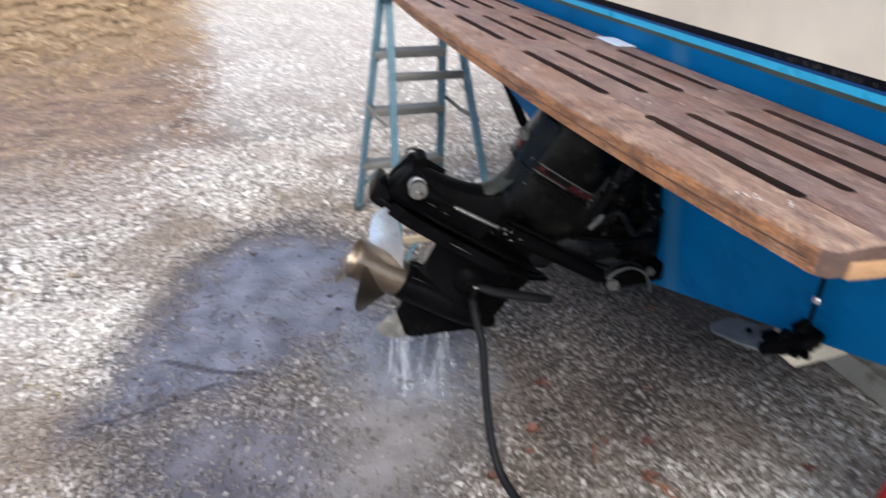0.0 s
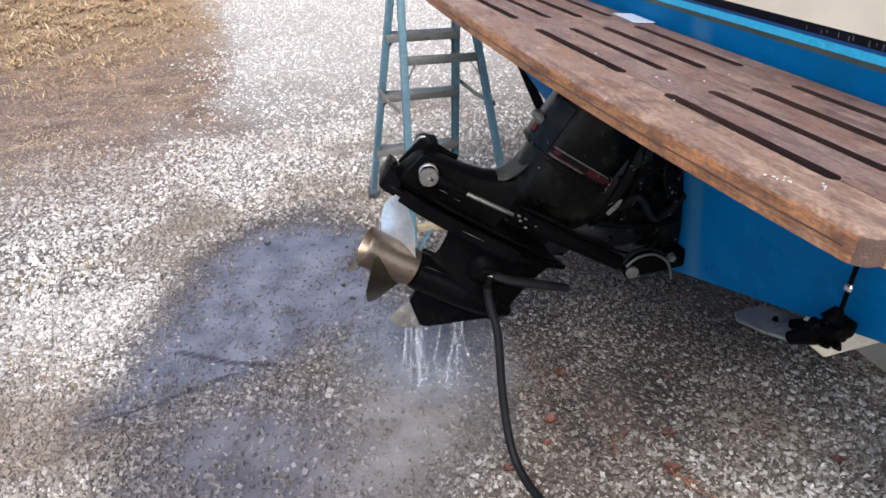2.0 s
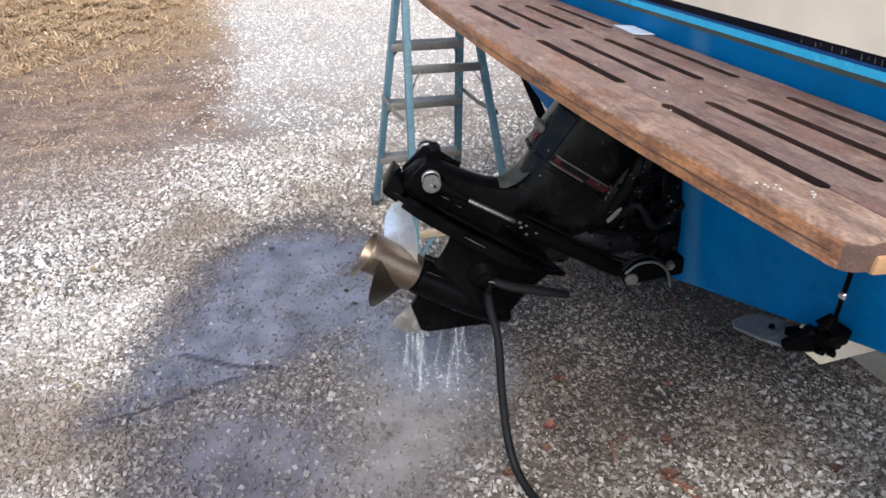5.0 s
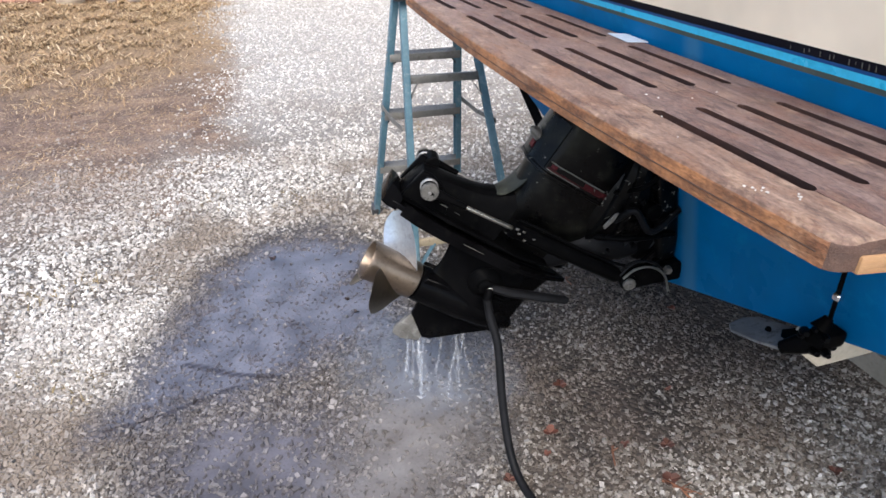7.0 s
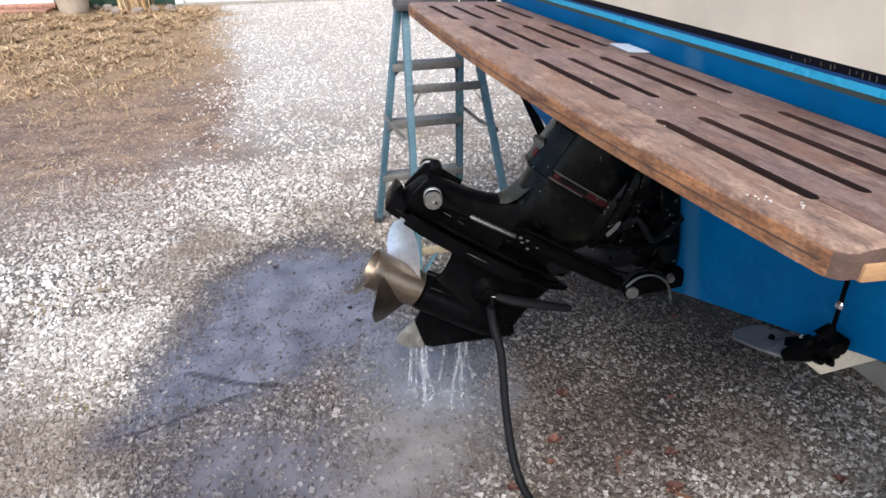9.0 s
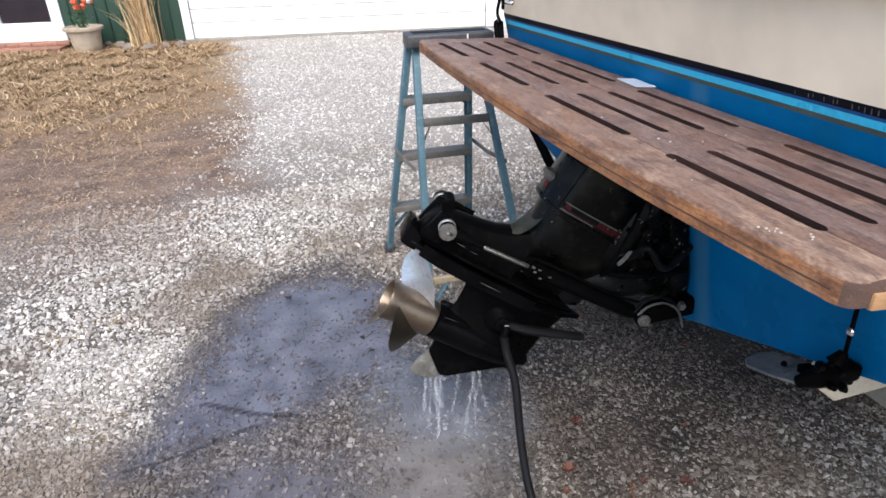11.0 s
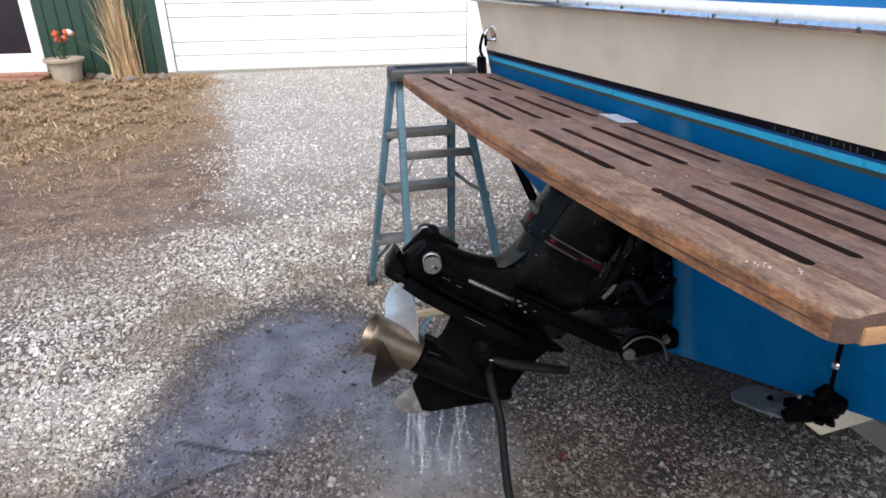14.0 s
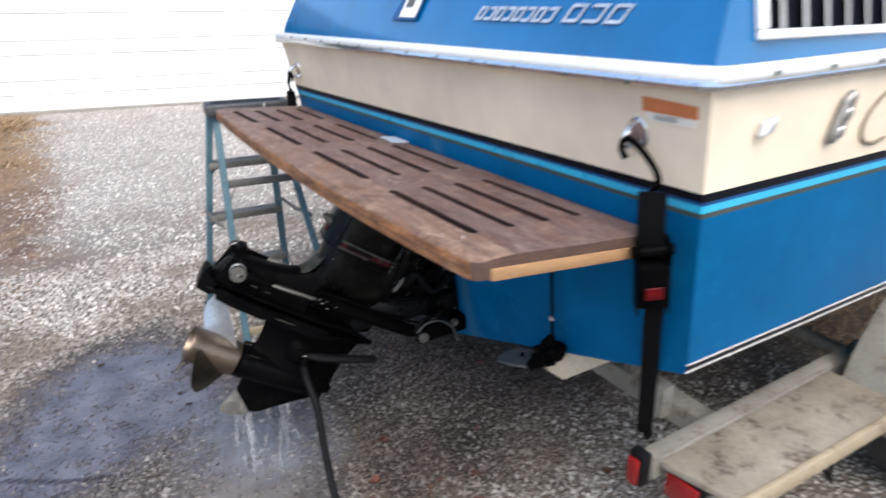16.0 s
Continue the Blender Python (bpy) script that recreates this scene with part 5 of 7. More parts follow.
def build_outdrive():
    od = thing("outdrive", (0.42, YC, 0.5), "scuffed black stern drive tilted up behind a boat, dripping water", "outdrive")
    AX = -0.234
    # upper housing, its flange and the cover above it
    up = part("gear_housing", loft([oval(*q) for q in ((0.262, 0.600, 0.050, 0.045), (0.268, 0.600, 0.058, 0.080), (0.284, 0.600, 0.074, 0.125), (0.294, 0.600, 0.092, 0.165), (0.296, 0.596, 0.098, 0.20),
                                                        (0.292, 0.590, 0.100, 0.245), (0.289, 0.585, 0.102, 0.284))]), M_OLIVE, od, "scuffed olive-black upper gear housing")
    part("flange", loft([cover_ring(w, k, 0.0) for w, k in ((0.283, 0.99), (0.285, 1.012), (0.293, 1.012), (0.295, 0.99))]), M_OLIVE, up)
    cv = part("top_cover", loft([cover_ring(w, k, t) for w, k, t in ((0.2955, 1.0, 0.0), (0.36, 0.995, 0.0), (0.415, 0.985, 0.004), (0.438, 0.965, 0.007), (0.450, 0.90, 0.010), (0.455, 0.78, 0.010))]), M_OLIVE, od, "scuffed grey-black top cover")
    part("chamfer_strip", loft([[drive(u, -v, w) for u, v in ((0.2795, 0.0585), (0.2765, 0.0600), (0.3025, 0.0965), (0.3055, 0.0945))] for w in (0.300, 0.36, 0.43)]), M_OLIVE, cv, "worn grey chamfer of the cover")
    for u, v in ((0.300, -0.066), (0.335, -0.088), (0.39, -0.085), (0.46, -0.080)):
        part("cap_bolt", round_bar(drive(u, v, 0.444), drive(u, v, 0.462), 0.009, 6), M_BAREALLOY, cv)
    part("lug", loft([[drive(u + 0.012 * math.cos(a) * s, 0.030 * math.cos(a) * s, w + 0.017 * math.sin(a) * s) for a in np.linspace(0, 6.2832, 14, endpoint=False)] for u, w, s in
                      ((0.298, 0.348, 1.0), (0.275, 0.350, 0.95), (0.255, 0.354, 0.75), (0.243, 0.357, 0.35))]), M_SKEGTIP, cv, "pale worn lug on the cover's after face")
    part("red_mark", prism([(-0.024, 0.315), (0.004, 0.315), (0.004, 0.334), (-0.024, 0.334)], 0.0, 0.003, lambda a, b, c: drive(0.2715 - c, a, b)), M_REDMARK, cv, "faded red mark")
    # decal along the side of the cover
    def strip(w0, w1, e, u0, u1):
        return loft([[drive(u, -np.interp(u, (0.306, 0.33, 0.42, 0.50, 0.525), (0.094, 0.104, 0.106, 0.103, 0.088)) - q, w) for q, w in ((0.0, w0), (e, w0), (e, w1), (0.0, w1))] for u in np.linspace(u0, u1, 9)])
    part("decal", strip(0.300, 0.327, 0.0012, 0.309, 0.512), M_DECAL, cv, "worn dark decal strip")
    part("decal_line", strip(0.3005, 0.3035, 0.0022, 0.310, 0.42), M_BAREALLOY, cv, "thin pale decal line")
    part("decal_line", strip(0.3045, 0.308, 0.0020, 0.312, 0.51), M_DECALRED, cv, "faded red decal line")
    part("decal_line", strip(0.323, 0.3265, 0.0020, 0.312, 0.51), M_GREYHOSE, cv, "thin grey decal line")
    part("decal_end", strip(0.309, 0.321, 0.0019, 0.43, 0.508), M_DECALRED, cv, "faded red decal end")
    part("decal_end", strip(0.311, 0.322, 0.0019, 0.318, 0.335), M_DECALRED, cv, "faded red decal end")
    # leg behind the housing that carries the trim rams
    rows = ((0.020, 0.040, 0.040, 0.045), (0.032, 0.046, 0.044, 0.085), (0.046, 0.050, 0.046, 0.112), (0.10, 0.054, 0.046, 0.121), (0.17, 0.056, 0.048, 0.128), (0.225, 0.058, 0.050, 0.140), (0.27, 0.062, 0.052, 0.158), (0.30, 0.066, 0.055, 0.185), (0.325, 0.068, 0.058, 0.215))
    part("leg_tail", bevelled(loft([[drive(u, s * h, w) for s, h, w in ((-1, b, 0.012), (1, b, 0.012), (1, b, t * 0.72), (1, c * 0.86, t * 0.95), (1, c * 0.4, t), (-1, c * 0.4, t), (-1, c * 0.86, t * 0.95), (-1, b, t * 0.72))] for u, b, c, t in rows]), 0.003, 1, 40), M_BLACKPAINT, od)
    part("fillet", loft([[drive(u, 0.060 * k * math.cos(a), w + 0.012 * math.sin(a)) for a in np.linspace(0, 6.2832, 16, endpoint=False)] for u, w, k in
                         ((0.262, 0.150, 0.55), (0.279, 0.166, 0.75), (0.293, 0.194, 0.85), (0.302, 0.228, 0.9), (0.305, 0.262, 0.8))]), M_FILLET, od, "bare worn alloy fillet behind the housing")
    for s in (-1, 1):
        part("bracket", prism([(0.016, 0.028), (0.036, 0.120), (0.066, 0.122), (0.108, 0.104), (0.15, 0.055), (0.16, 0.030)], s * 0.047, s * 0.068, lambda a, b, c: drive(a, c, b), 0.004, 2), M_BLACKPAINT, od)
    part("tail_bumper", bevelled(loft([[drive(u, s * h, w) for s, w in ((-1, lo), (1, lo), (1, hi), (-1, hi))] for u, h, lo, hi in ((-0.022, 0.038, -0.012, 0.034), (-0.018, 0.048, -0.020, 0.042), (0.004, 0.054, -0.024, 0.036), (0.030, 0.056, -0.024, 0.018))]), 0.005, 2, 40), M_WETBLACK, od)

    # anti-ventilation plate, its lips and the spray plate above it
    def plate(w0, w1, u0, u1, half, aft=0.55):
        pts = []
        for t in np.linspace(0, 1, 30):
            h = half * min(1.0, aft + 1.9 * t) * (1.0 if t < 0.66 else max(0.03, 1 - ((t - 0.66) / 0.34) ** 1.5))
            pts.append((u0 + (u1 - u0) * t, h))
        return prism(pts + [(u, -h) for u, h in pts[::-1]], w0, w1, lambda a, b, c: drive(a, b, c), 0.003, 1)
    pl = part("ventilation_plate", plate(-0.016, 0.0, 0.004, 0.635, 0.098), M_WETBLACK, od)
    part("upper_plate", plate(0.024, 0.034, 0.03, 0.60, 0.090), M_BLACKPAINT, od)
    for s in (-1, 1):
        part("lip", loft([[drive(u, s * (h + a), w) for a, w in ((-0.006, -0.026), (0.004, -0.026), (0.004, 0.012), (-0.006, 0.012))] for u, h in ((0.045, 0.066), (0.10, 0.086), (0.18, 0.095), (0.34, 0.095), (0.43, 0.092))]), M_WETBLACK, pl)
        part("edge_scuff", tube([drive(u, s * 0.0997, -0.006) for u in (0.24, 0.27, 0.31)], [0.0006, 0.0013, 0.0006], 6), M_BAREALLOY, pl)
    # lower unit
    part("lower_leg", loft([oval(*q) for q in ((0.20, 0.600, 0.050, 0.004, 28, 2.2, 0.5), (0.232, 0.585, 0.043, -0.040, 28, 2.1, 0.55), (0.246, 0.572, 0.038, -0.09, 28, 2.0, 0.55), (0.250, 0.566, 0.036, -0.14, 28, 2.0, 0.55),
                                                (0.240, 0.566, 0.044, -0.185, 28, 2.0, 0.45), (0.225, 0.566, 0.050, -0.225, 28, 2.0, 0.45), (0.255, 0.560, 0.022, -0.285, 28, 2.0, 0.5))]), M_WETBLACK, od, "glossy black lower leg")
    part("torpedo", loft([[drive(u, r * math.cos(a), AX + r * math.sin(a)) for a in np.linspace(0, 6.2832, 28, endpoint=False)] for u, r in
                          ((0.218, 0.050), (0.222, 0.0585), (0.236, 0.060), (0.300, 0.0605), (0.38, 0.058), (0.46, 0.050), (0.53, 0.036), (0.572, 0.018), (0.582, 0.004))]), M_WETBLACK, od)
    for s in (-1, 1):
        part("bearing_web", prism([(0.226, AX + 0.03), (0.31, AX + 0.045), (0.31, AX + 0.058), (0.226, AX + 0.052)], s * 0.040, s * 0.052, lambda a, b, c: drive(a, c, b), 0.003, 1), M_WETBLACK, od)
    part("skeg", prism([(0.262, AX - 0.045), (0.268, -0.345), (0.345, -0.4115), (0.372, -0.405), (0.440, -0.350), (0.520, -0.288), (0.562, -0.250), (0.560, AX - 0.01), (0.40, AX - 0.03)], -0.009, 0.009, lambda a, b, c: drive(a, c, b), 0.004, 2), M_WETBLACK, od)
    part("skeg_tip", prism([(0.2675, -0.345), (0.256, -0.385), (0.246, -0.425), (0.252, -0.443), (0.290, -0.448), (0.340, -0.430), (0.3445, -0.4125)], -0.008, 0.008, lambda a, b, c: drive(a, c, b), 0.003, 2), M_SKEGTIP, od, "bare worn skeg tip")
    part("trim_fin", prism([(0.225, -0.020), (0.275, -0.020), (0.292, -0.105), (0.258, -0.085)], -0.007, 0.007, lambda a, b, c: drive(a, c, b), 0.002, 1), M_BLACKPAINT, od)
    for i in range(5):
        part("intake_slot", prism([(0.455, -0.112 - 0.012 * i), (0.490, -0.112 - 0.012 * i), (0.490, -0.105 - 0.012 * i), (0.455, -0.105 - 0.012 * i)], -0.040, -0.035, lambda a, b, c: drive(a, c, b)), M_BLACKPAINT, od)
    # propeller
    pr = part("propeller", loft([[drive(u, r * math.cos(a), AX + r * math.sin(a)) for a in np.linspace(0, 6.2832, 40, endpoint=False)] for u, r in
                                 ((0.14, 0.044), (0.060, 0.053), (0.050, 0.0575), (0.049, 0.0615), (0.056, 0.0632), (0.072, 0.0615), (0.10, 0.0605), (0.15, 0.0610), (0.19, 0.0610), (0.212, 0.0590), (0.216, 0.052))]), M_PROP, od, "bronze-toned steel propeller hub")
    # the first blade is coloured as lit by the sky
    for b in range(3):
        part("blade", propeller_blade(radians(81 + 120 * b), AX, 0.120), M_LITBLADE if b == 0 else M_PROPDARK, pr, "grey steel blade with skylight in its colour" if b == 0 else "", smooth=50)
    part("inner_hub", tube([drive(0.085, 0, AX), drive(0.15, 0, AX)], [0.024, 0.030], 18), M_PROPDARK, pr)
    # trim rams on both sides
    for s in (-1, 1):
        v = s * 0.118
        a = drive(0.064, v, 0.098)
        e = RAM_PIN if s < 0 else RAM_PIN + V_DIR * 0.199
        d = (e - a).normalized()
        m = a + d * 0.268
        ram = part("trim_ram", tube([m, m + d * 0.006, e - d * 0.045, e - d * 0.03], [0.018, 0.024, 0.024, 0.017], 18), M_BLACKPAINT, od, "black trim ram cylinder")
        part("rod", round_bar(m - d * 0.155, m + d * 0.004, 0.0062, 12), M_ROD, ram, "bright ram rod")
        part("rod_end", tube([a, a + d * 0.03, a + d * 0.075, a + d * 0.113], [0.016, 0.014, 0.010, 0.0085], 14), M_BLACKPAINT, ram)
        part("eye", round_bar(a - V_DIR * s * 0.046, a + V_DIR * s * 0.006, 0.0235, 20), M_BLACKPAINT, ram)
        part("sleeve", round_bar(a - V_DIR * s * 0.030, a - V_DIR * s * 0.012, 0.0252, 20), M_FITTING, ram, "scraped metal sleeve")
        part("eye_bolt", tube([a + V_DIR * s * 0.004, a + V_DIR * s * 0.009, a + V_DIR * s * 0.014, a + V_DIR * s * 0.0145], [0.0255, 0.0255, 0.023, 0.018], 24), M_BAREALLOY, ram, "worn bare bolt cap")
        part("bolt_centre", round_bar(a + V_DIR * s * 0.012, a + V_DIR * s * 0.0175, 0.005, 12), M_FITTING, ram)
        part("pivot", round_bar(e - V_DIR * s * 0.024, e + V_DIR * s * 0.022, 0.026, 20), M_BLACKPAINT, ram)
        part("pivot_nut", round_bar(e + V_DIR * s * 0.020, e + V_DIR * s * 0.032, 0.019, 20), M_BAREALLOY, ram, "bare ribbed pivot cap")
        part("nut_centre", round_bar(e + V_DIR * s * 0.030, e + V_DIR * s * 0.036, 0.007, 12), M_BAREALLOY, ram)
        part("collar", tube([m - d * 0.004, m + d * 0.014], 0.0262, 18), M_BLACKPAINT, ram)
        for k, (x, y, z, r) in enumerate(((0.0, 0.022, 0.012, 0.0045), (0.010, 0.025, 0.002, 0.0035), (0.021, 0.022, 0.012, 0.003), (0.036, 0.024, -0.010, 0.0035), (0.060, 0.022, 0.004, 0.003))):
            q = m + d * x + V_DIR * s * y + W_DIR * z
            part("fitting", tube([q, q + V_DIR * s * 0.006 + W_DIR * 0.002, q + V_DIR * s * 0.011 + W_DIR * 0.006], [r, r * 0.9, r * 0.5], 7), M_SKEGTIP if k % 2 else M_BAREALLOY, ram)
        part("fluid_line", tube(curve_points([m + W_DIR * 0.03, m + d * 0.10 + W_DIR * 0.036 + V_DIR * s * 0.012, m + d * 0.22 + W_DIR * 0.032 + V_DIR * s * 0.012, e + Vector((0.0, 0, 0.05)), e + Vector((0.09, -s * 0.01, 0.08))], 8), 0.005, 8), M_BLACKPAINT, ram)
        # anchor of the ram on the transom
        part("ram_anchor", hexa([e + V_DIR * s * y + Vector((x, 0, z)) for z in (-0.03, 0.035) for x, y in ((-0.012, -0.020), (0.19, -0.035), (0.19, 0.012), (-0.012, 0.016))], 0.008), M_BLACKPAINT, ram)
    part("trim_pin", round_bar(drive(0.064, -0.10, 0.098), drive(0.064, 0.10, 0.098), 0.013, 14), M_BLACKPAINT, od)
    part("trim_boss", round_bar(drive(0.076, 0.040, 0.112), drive(0.076, 0.105, 0.112), 0.023, 18), M_BLACKPAINT, od)

    # bell housing, bellows and gimbal
    rings = []
    c1 = on_transom(YC, 0.845, 0.10)
    for t, ru, rw in ((0.0, 0.094, 0.150), (0.25, 0.108, 0.168), (0.5, 0.112, 0.172), (0.75, 0.106, 0.170), (1.0, 0.098, 0.178)):
        c = drive(0.50, 0, 0.300).lerp(c1, t)
        side, high = V_DIR.lerp(Vector((0, 1, 0)), t).normalized(), W_DIR.lerp(Vector((0, 0, 1)), t).normalized()
        ring = []
        for a in np.linspace(0, 6.2832, 32, endpoint=False):
            ca, sa = math.cos(a), math.sin(a)
            ring.append(c + side * ru * math.copysign(abs(ca) ** 0.75, ca) + high * rw * math.copysign(abs(sa) ** 0.75, sa))
        rings.append(ring)
    bell = part("bell_housing", loft(rings), M_BELL, od)
    for t, w in ((0.30, 0.012), (0.62, 0.014)):
        c = drive(0.50, 0, 0.300).lerp(c1, t)
        side, high = V_DIR.lerp(Vector((0, 1, 0)), t).normalized(), W_DIR.lerp(Vector((0, 0, 1)), t).normalized()
        axis = (c1 - drive(0.50, 0, 0.300)).normalized()
        band = []
        for o, k in ((-w, 0.99), (-w * 0.7, 1.05), (w * 0.7, 1.05), (w, 0.99)):
            ring = []
            for a in np.linspace(0, 6.2832, 32, endpoint=False):
                ca, sa = math.cos(a), math.sin(a)
                ring.append(c + axis * o + side * 0.112 * k * math.copysign(abs(ca) ** 0.75, ca) + high * 0.172 * k * math.copysign(abs(sa) ** 0.75, sa))
            band.append(ring)
        part("clamp_band", loft(band), M_BELL, bell)
    c0, c2 = drive(0.56, 0, 0.17), Vector((0.46, YC, 0.62))
    rings = []
    for i in range(19):
        r = 0.074 + (0.014 if i % 2 else 0.0)
        c = c0.lerp(c2, i / 18)
        rings.append([c + V_DIR * r * math.cos(a) + W_DIR * r * math.sin(a) for a in np.linspace(0, 6.2832, 26, endpoint=False)])
    part("bellows", loft(rings), M_RUBBER, od)
    ring = []
    for a in np.linspace(0, 6.2832, 40, endpoint=False):
        ca, sa = math.cos(a), math.sin(a)
        ring.append((0.098 * math.copysign(abs(ca) ** 0.6, ca), 0.260 * math.copysign(abs(sa) ** 0.65, sa)))
    gm = part("gimbal_housing", prism(ring, 0.0, 0.075, lambda a, b, c: on_transom(YC + a, 0.800 + b, c), 0.016, 3), M_BELL, od, "black transom gimbal housing")
    part("gimbal_ring", prism([(0.86 * a, 0.82 * b) for a, b in ring], 0.07, 0.125, lambda a, b, c: on_transom(YC + a, 0.805 + b, c), 0.016, 3), M_BLACKPAINT, gm)
    part("steering_arm", box(0.22, 0.42, YC - 0.05, YC + 0.05, 0.985, 1.065, 0.018, 3), M_BLACKPAINT, od)
    part("hinge_pin", round_bar(on_transom(YC - 0.125, 0.80, 0.10), on_transom(YC + 0.125, 0.80, 0.10), 0.026, 16), M_BLACKPAINT, od)
    for y, z, r in ((-0.088, 0.60, 0.015), (-0.092, 0.70, 0.013), (-0.088, 0.94, 0.015), (-0.09, 0.86, 0.012)):
        part("bolt", round_bar(on_transom(YC + y, z, 0.07), on_transom(YC + y, z, 0.088), r, 6), M_BLACKPAINT, gm)
    part("corroded_nut", round_bar(on_transom(YC - 0.094, 0.575, 0.05), on_transom(YC - 0.120, 0.575, 0.055), 0.014, 6), M_BAREALLOY, gm, "corroded bare nut")
    part("exhaust_tube", tube(curve_points([drive(0.52, 0, 0.06), (0.20, YC - 0.01, 0.630), (0.32, YC - 0.01, 0.610), (0.47, YC, 0.64)], 8), 0.055, 16), M_RUBBER, od)
    part("shift_cable", tube(curve_points([drive(0.58, -0.10, 0.27), (0.27, YC - 0.135, 0.78), (0.34, YC - 0.13, 0.70), (0.46, YC - 0.09, 0.74)], 8), 0.010, 10), M_RUBBER, od)
    for a, b, c, r in (((0.55, -0.105, 0.36), (0.30, -0.14, 0.86), (0.42, -0.10, 0.93), 0.007), ((0.56, -0.10, 0.20), (0.27, -0.13, 0.69), (0.44, -0.10, 0.66), 0.009)):
        part("cable", tube(curve_points([drive(*a), Vector((b[0], YC + b[1], b[2])), Vector((c[0], YC + c[1], c[2]))], 10), r, 10), M_BLACKPAINT, od)
    for i, (dy, dz) in enumerate(((0.0, 0.0), (0.016, 0.010), (0.030, 0.004))):
        e = RAM_PIN
        part("hydraulic_hose", tube(curve_points([e + Vector((-0.035, dy - 0.03, 0.030)), e + Vector((0.0, dy - 0.035, 0.058 + dz)), e + Vector((0.055, dy - 0.035, 0.055 + dz)), e + Vector((0.110, dy - 0.030, 0.012 + dz)), e + Vector((0.140, dy - 0.025, -0.055 + dz))], 10), 0.0038, 8), M_GREYHOSE if i < 1 else M_RUBBER, od, "bare braided hydraulic hose")
    # clips, chips, worn edges and modelled glints
    rng = random.Random(5)
    part("chip", prism([(0.545, 0.245), (0.556, 0.240), (0.563, 0.275), (0.560, 0.300), (0.552, 0.292), (0.549, 0.262)], -0.1255, -0.119, lambda a, b, c: drive(a, c, b), 0.001, 1), M_SKEGTIP, od, "bare metal chip")
    for u, w in ((0.515, 0.345), (0.60, 0.36), (0.63, 0.30), (0.585, 0.225), (0.66, 0.24), (0.61, 0.19)):
        part("clip", round_bar(drive(u, -0.116, w), drive(u + rng.gauss(0, 0.004), -0.130, w), rng.uniform(0.005, 0.009), 7), M_BLACKPAINT, od)
    # tiny pale bars standing in for glints round the gimbal
    for k in range(12):
        u, w = rng.uniform(0.46, 0.70), rng.uniform(0.14, 0.40)
        c = drive(u, -0.112 - 0.012 * rng.random(), w)
        q = Vector((rng.gauss(0, 0.006), -0.003, rng.gauss(0, 0.006)))
        part("scuff", tube([c, c + q * 0.5, c + q], [0.0006, rng.uniform(0.001, 0.0028), 0.0006], 6), M_BAREALLOY, od)
    for k in range(9):
        u = rng.uniform(0.10, 0.34)
        c = drive(u, -0.0705 if u < 0.16 else -0.061, rng.uniform(0.045, 0.09))
        part("scuff", tube([c, c + U_DIR * 0.012, c + U_DIR * rng.uniform(0.02, 0.034)], [0.0004, rng.uniform(0.0008, 0.0018), 0.0004], 6), M_BAREALLOY, od)
    return od


build_outdrive()


# ---- flushing muff and its hose ----
def build_muff():
    mf = thing("flushing_muff", drive(0.41, 0, -0.13), "black rubber water muff clamped on the lower leg", "water muff")
    for s in (-1, 1):
        part("cup", loft([[drive(0.395 + r * math.cos(a), s * v, -0.115 + r * 0.95 * math.sin(a)) for a in np.linspace(0, 6.2832, 24, endpoint=False)] for r, v in
                          ((0.052, 0.034), (0.055, 0.040), (0.050, 0.046), (0.036, 0.056), (0.026, 0.062), (0.024, 0.072), (0.018, 0.075))]), M_BLACKPAINT, mf)
        end = 0.655 if s < 0 else 0.62
        pts = [drive(0.40, s * 0.066, -0.112), drive(0.47, s * 0.066, -0.098), drive(0.57, s * 0.062, -0.066), drive(end - 0.012, s * 0.058, -0.042), drive(end, s * 0.058, -0.038)]
        part("arm", tube(pts, [0.015, 0.018, 0.018, 0.017, 0.012], 12, flat=0.8), M_RUBBER, mf)
    part("connector", tube([drive(0.402, -0.070, -0.112), drive(0.404, -0.086, -0.113), drive(0.406, -0.094, -0.124), drive(0.407, -0.096, -0.138)], [0.010, 0.0125, 0.0125, 0.014], 14), M_BLACKPAINT, mf)
    part("connector_ring", round_bar(drive(0.4035, -0.080, -0.112), drive(0.404, -0.0875, -0.114), 0.0115, 14), M_LABEL, mf, "bright hose connector ring")


build_muff()
h0 = drive(0.4065, -0.0955, -0.134)
hose_line = curve_points([h0, h0 + Vector((0.004, -0.018, -0.055)), (-0.090, 0.790, 0.340), (-0.103, 0.705, 0.190), (-0.108, 0.615, 0.065), (-0.100, 0.525, 0.0165), (-0.075, 0.40, 0.0145), (-0.03, 0.20, 0.0145), (0.02, -0.10, 0.0145), (-0.05, -0.6, 0.0145), (-0.4, -1.2, 0.0145)], 14)
ob = part("garden_hose", tube(hose_line, 0.0130, 14), M_RUBBER)
tagged(ob, "black rubber garden hose hanging from the muff to the gravel", "hose")


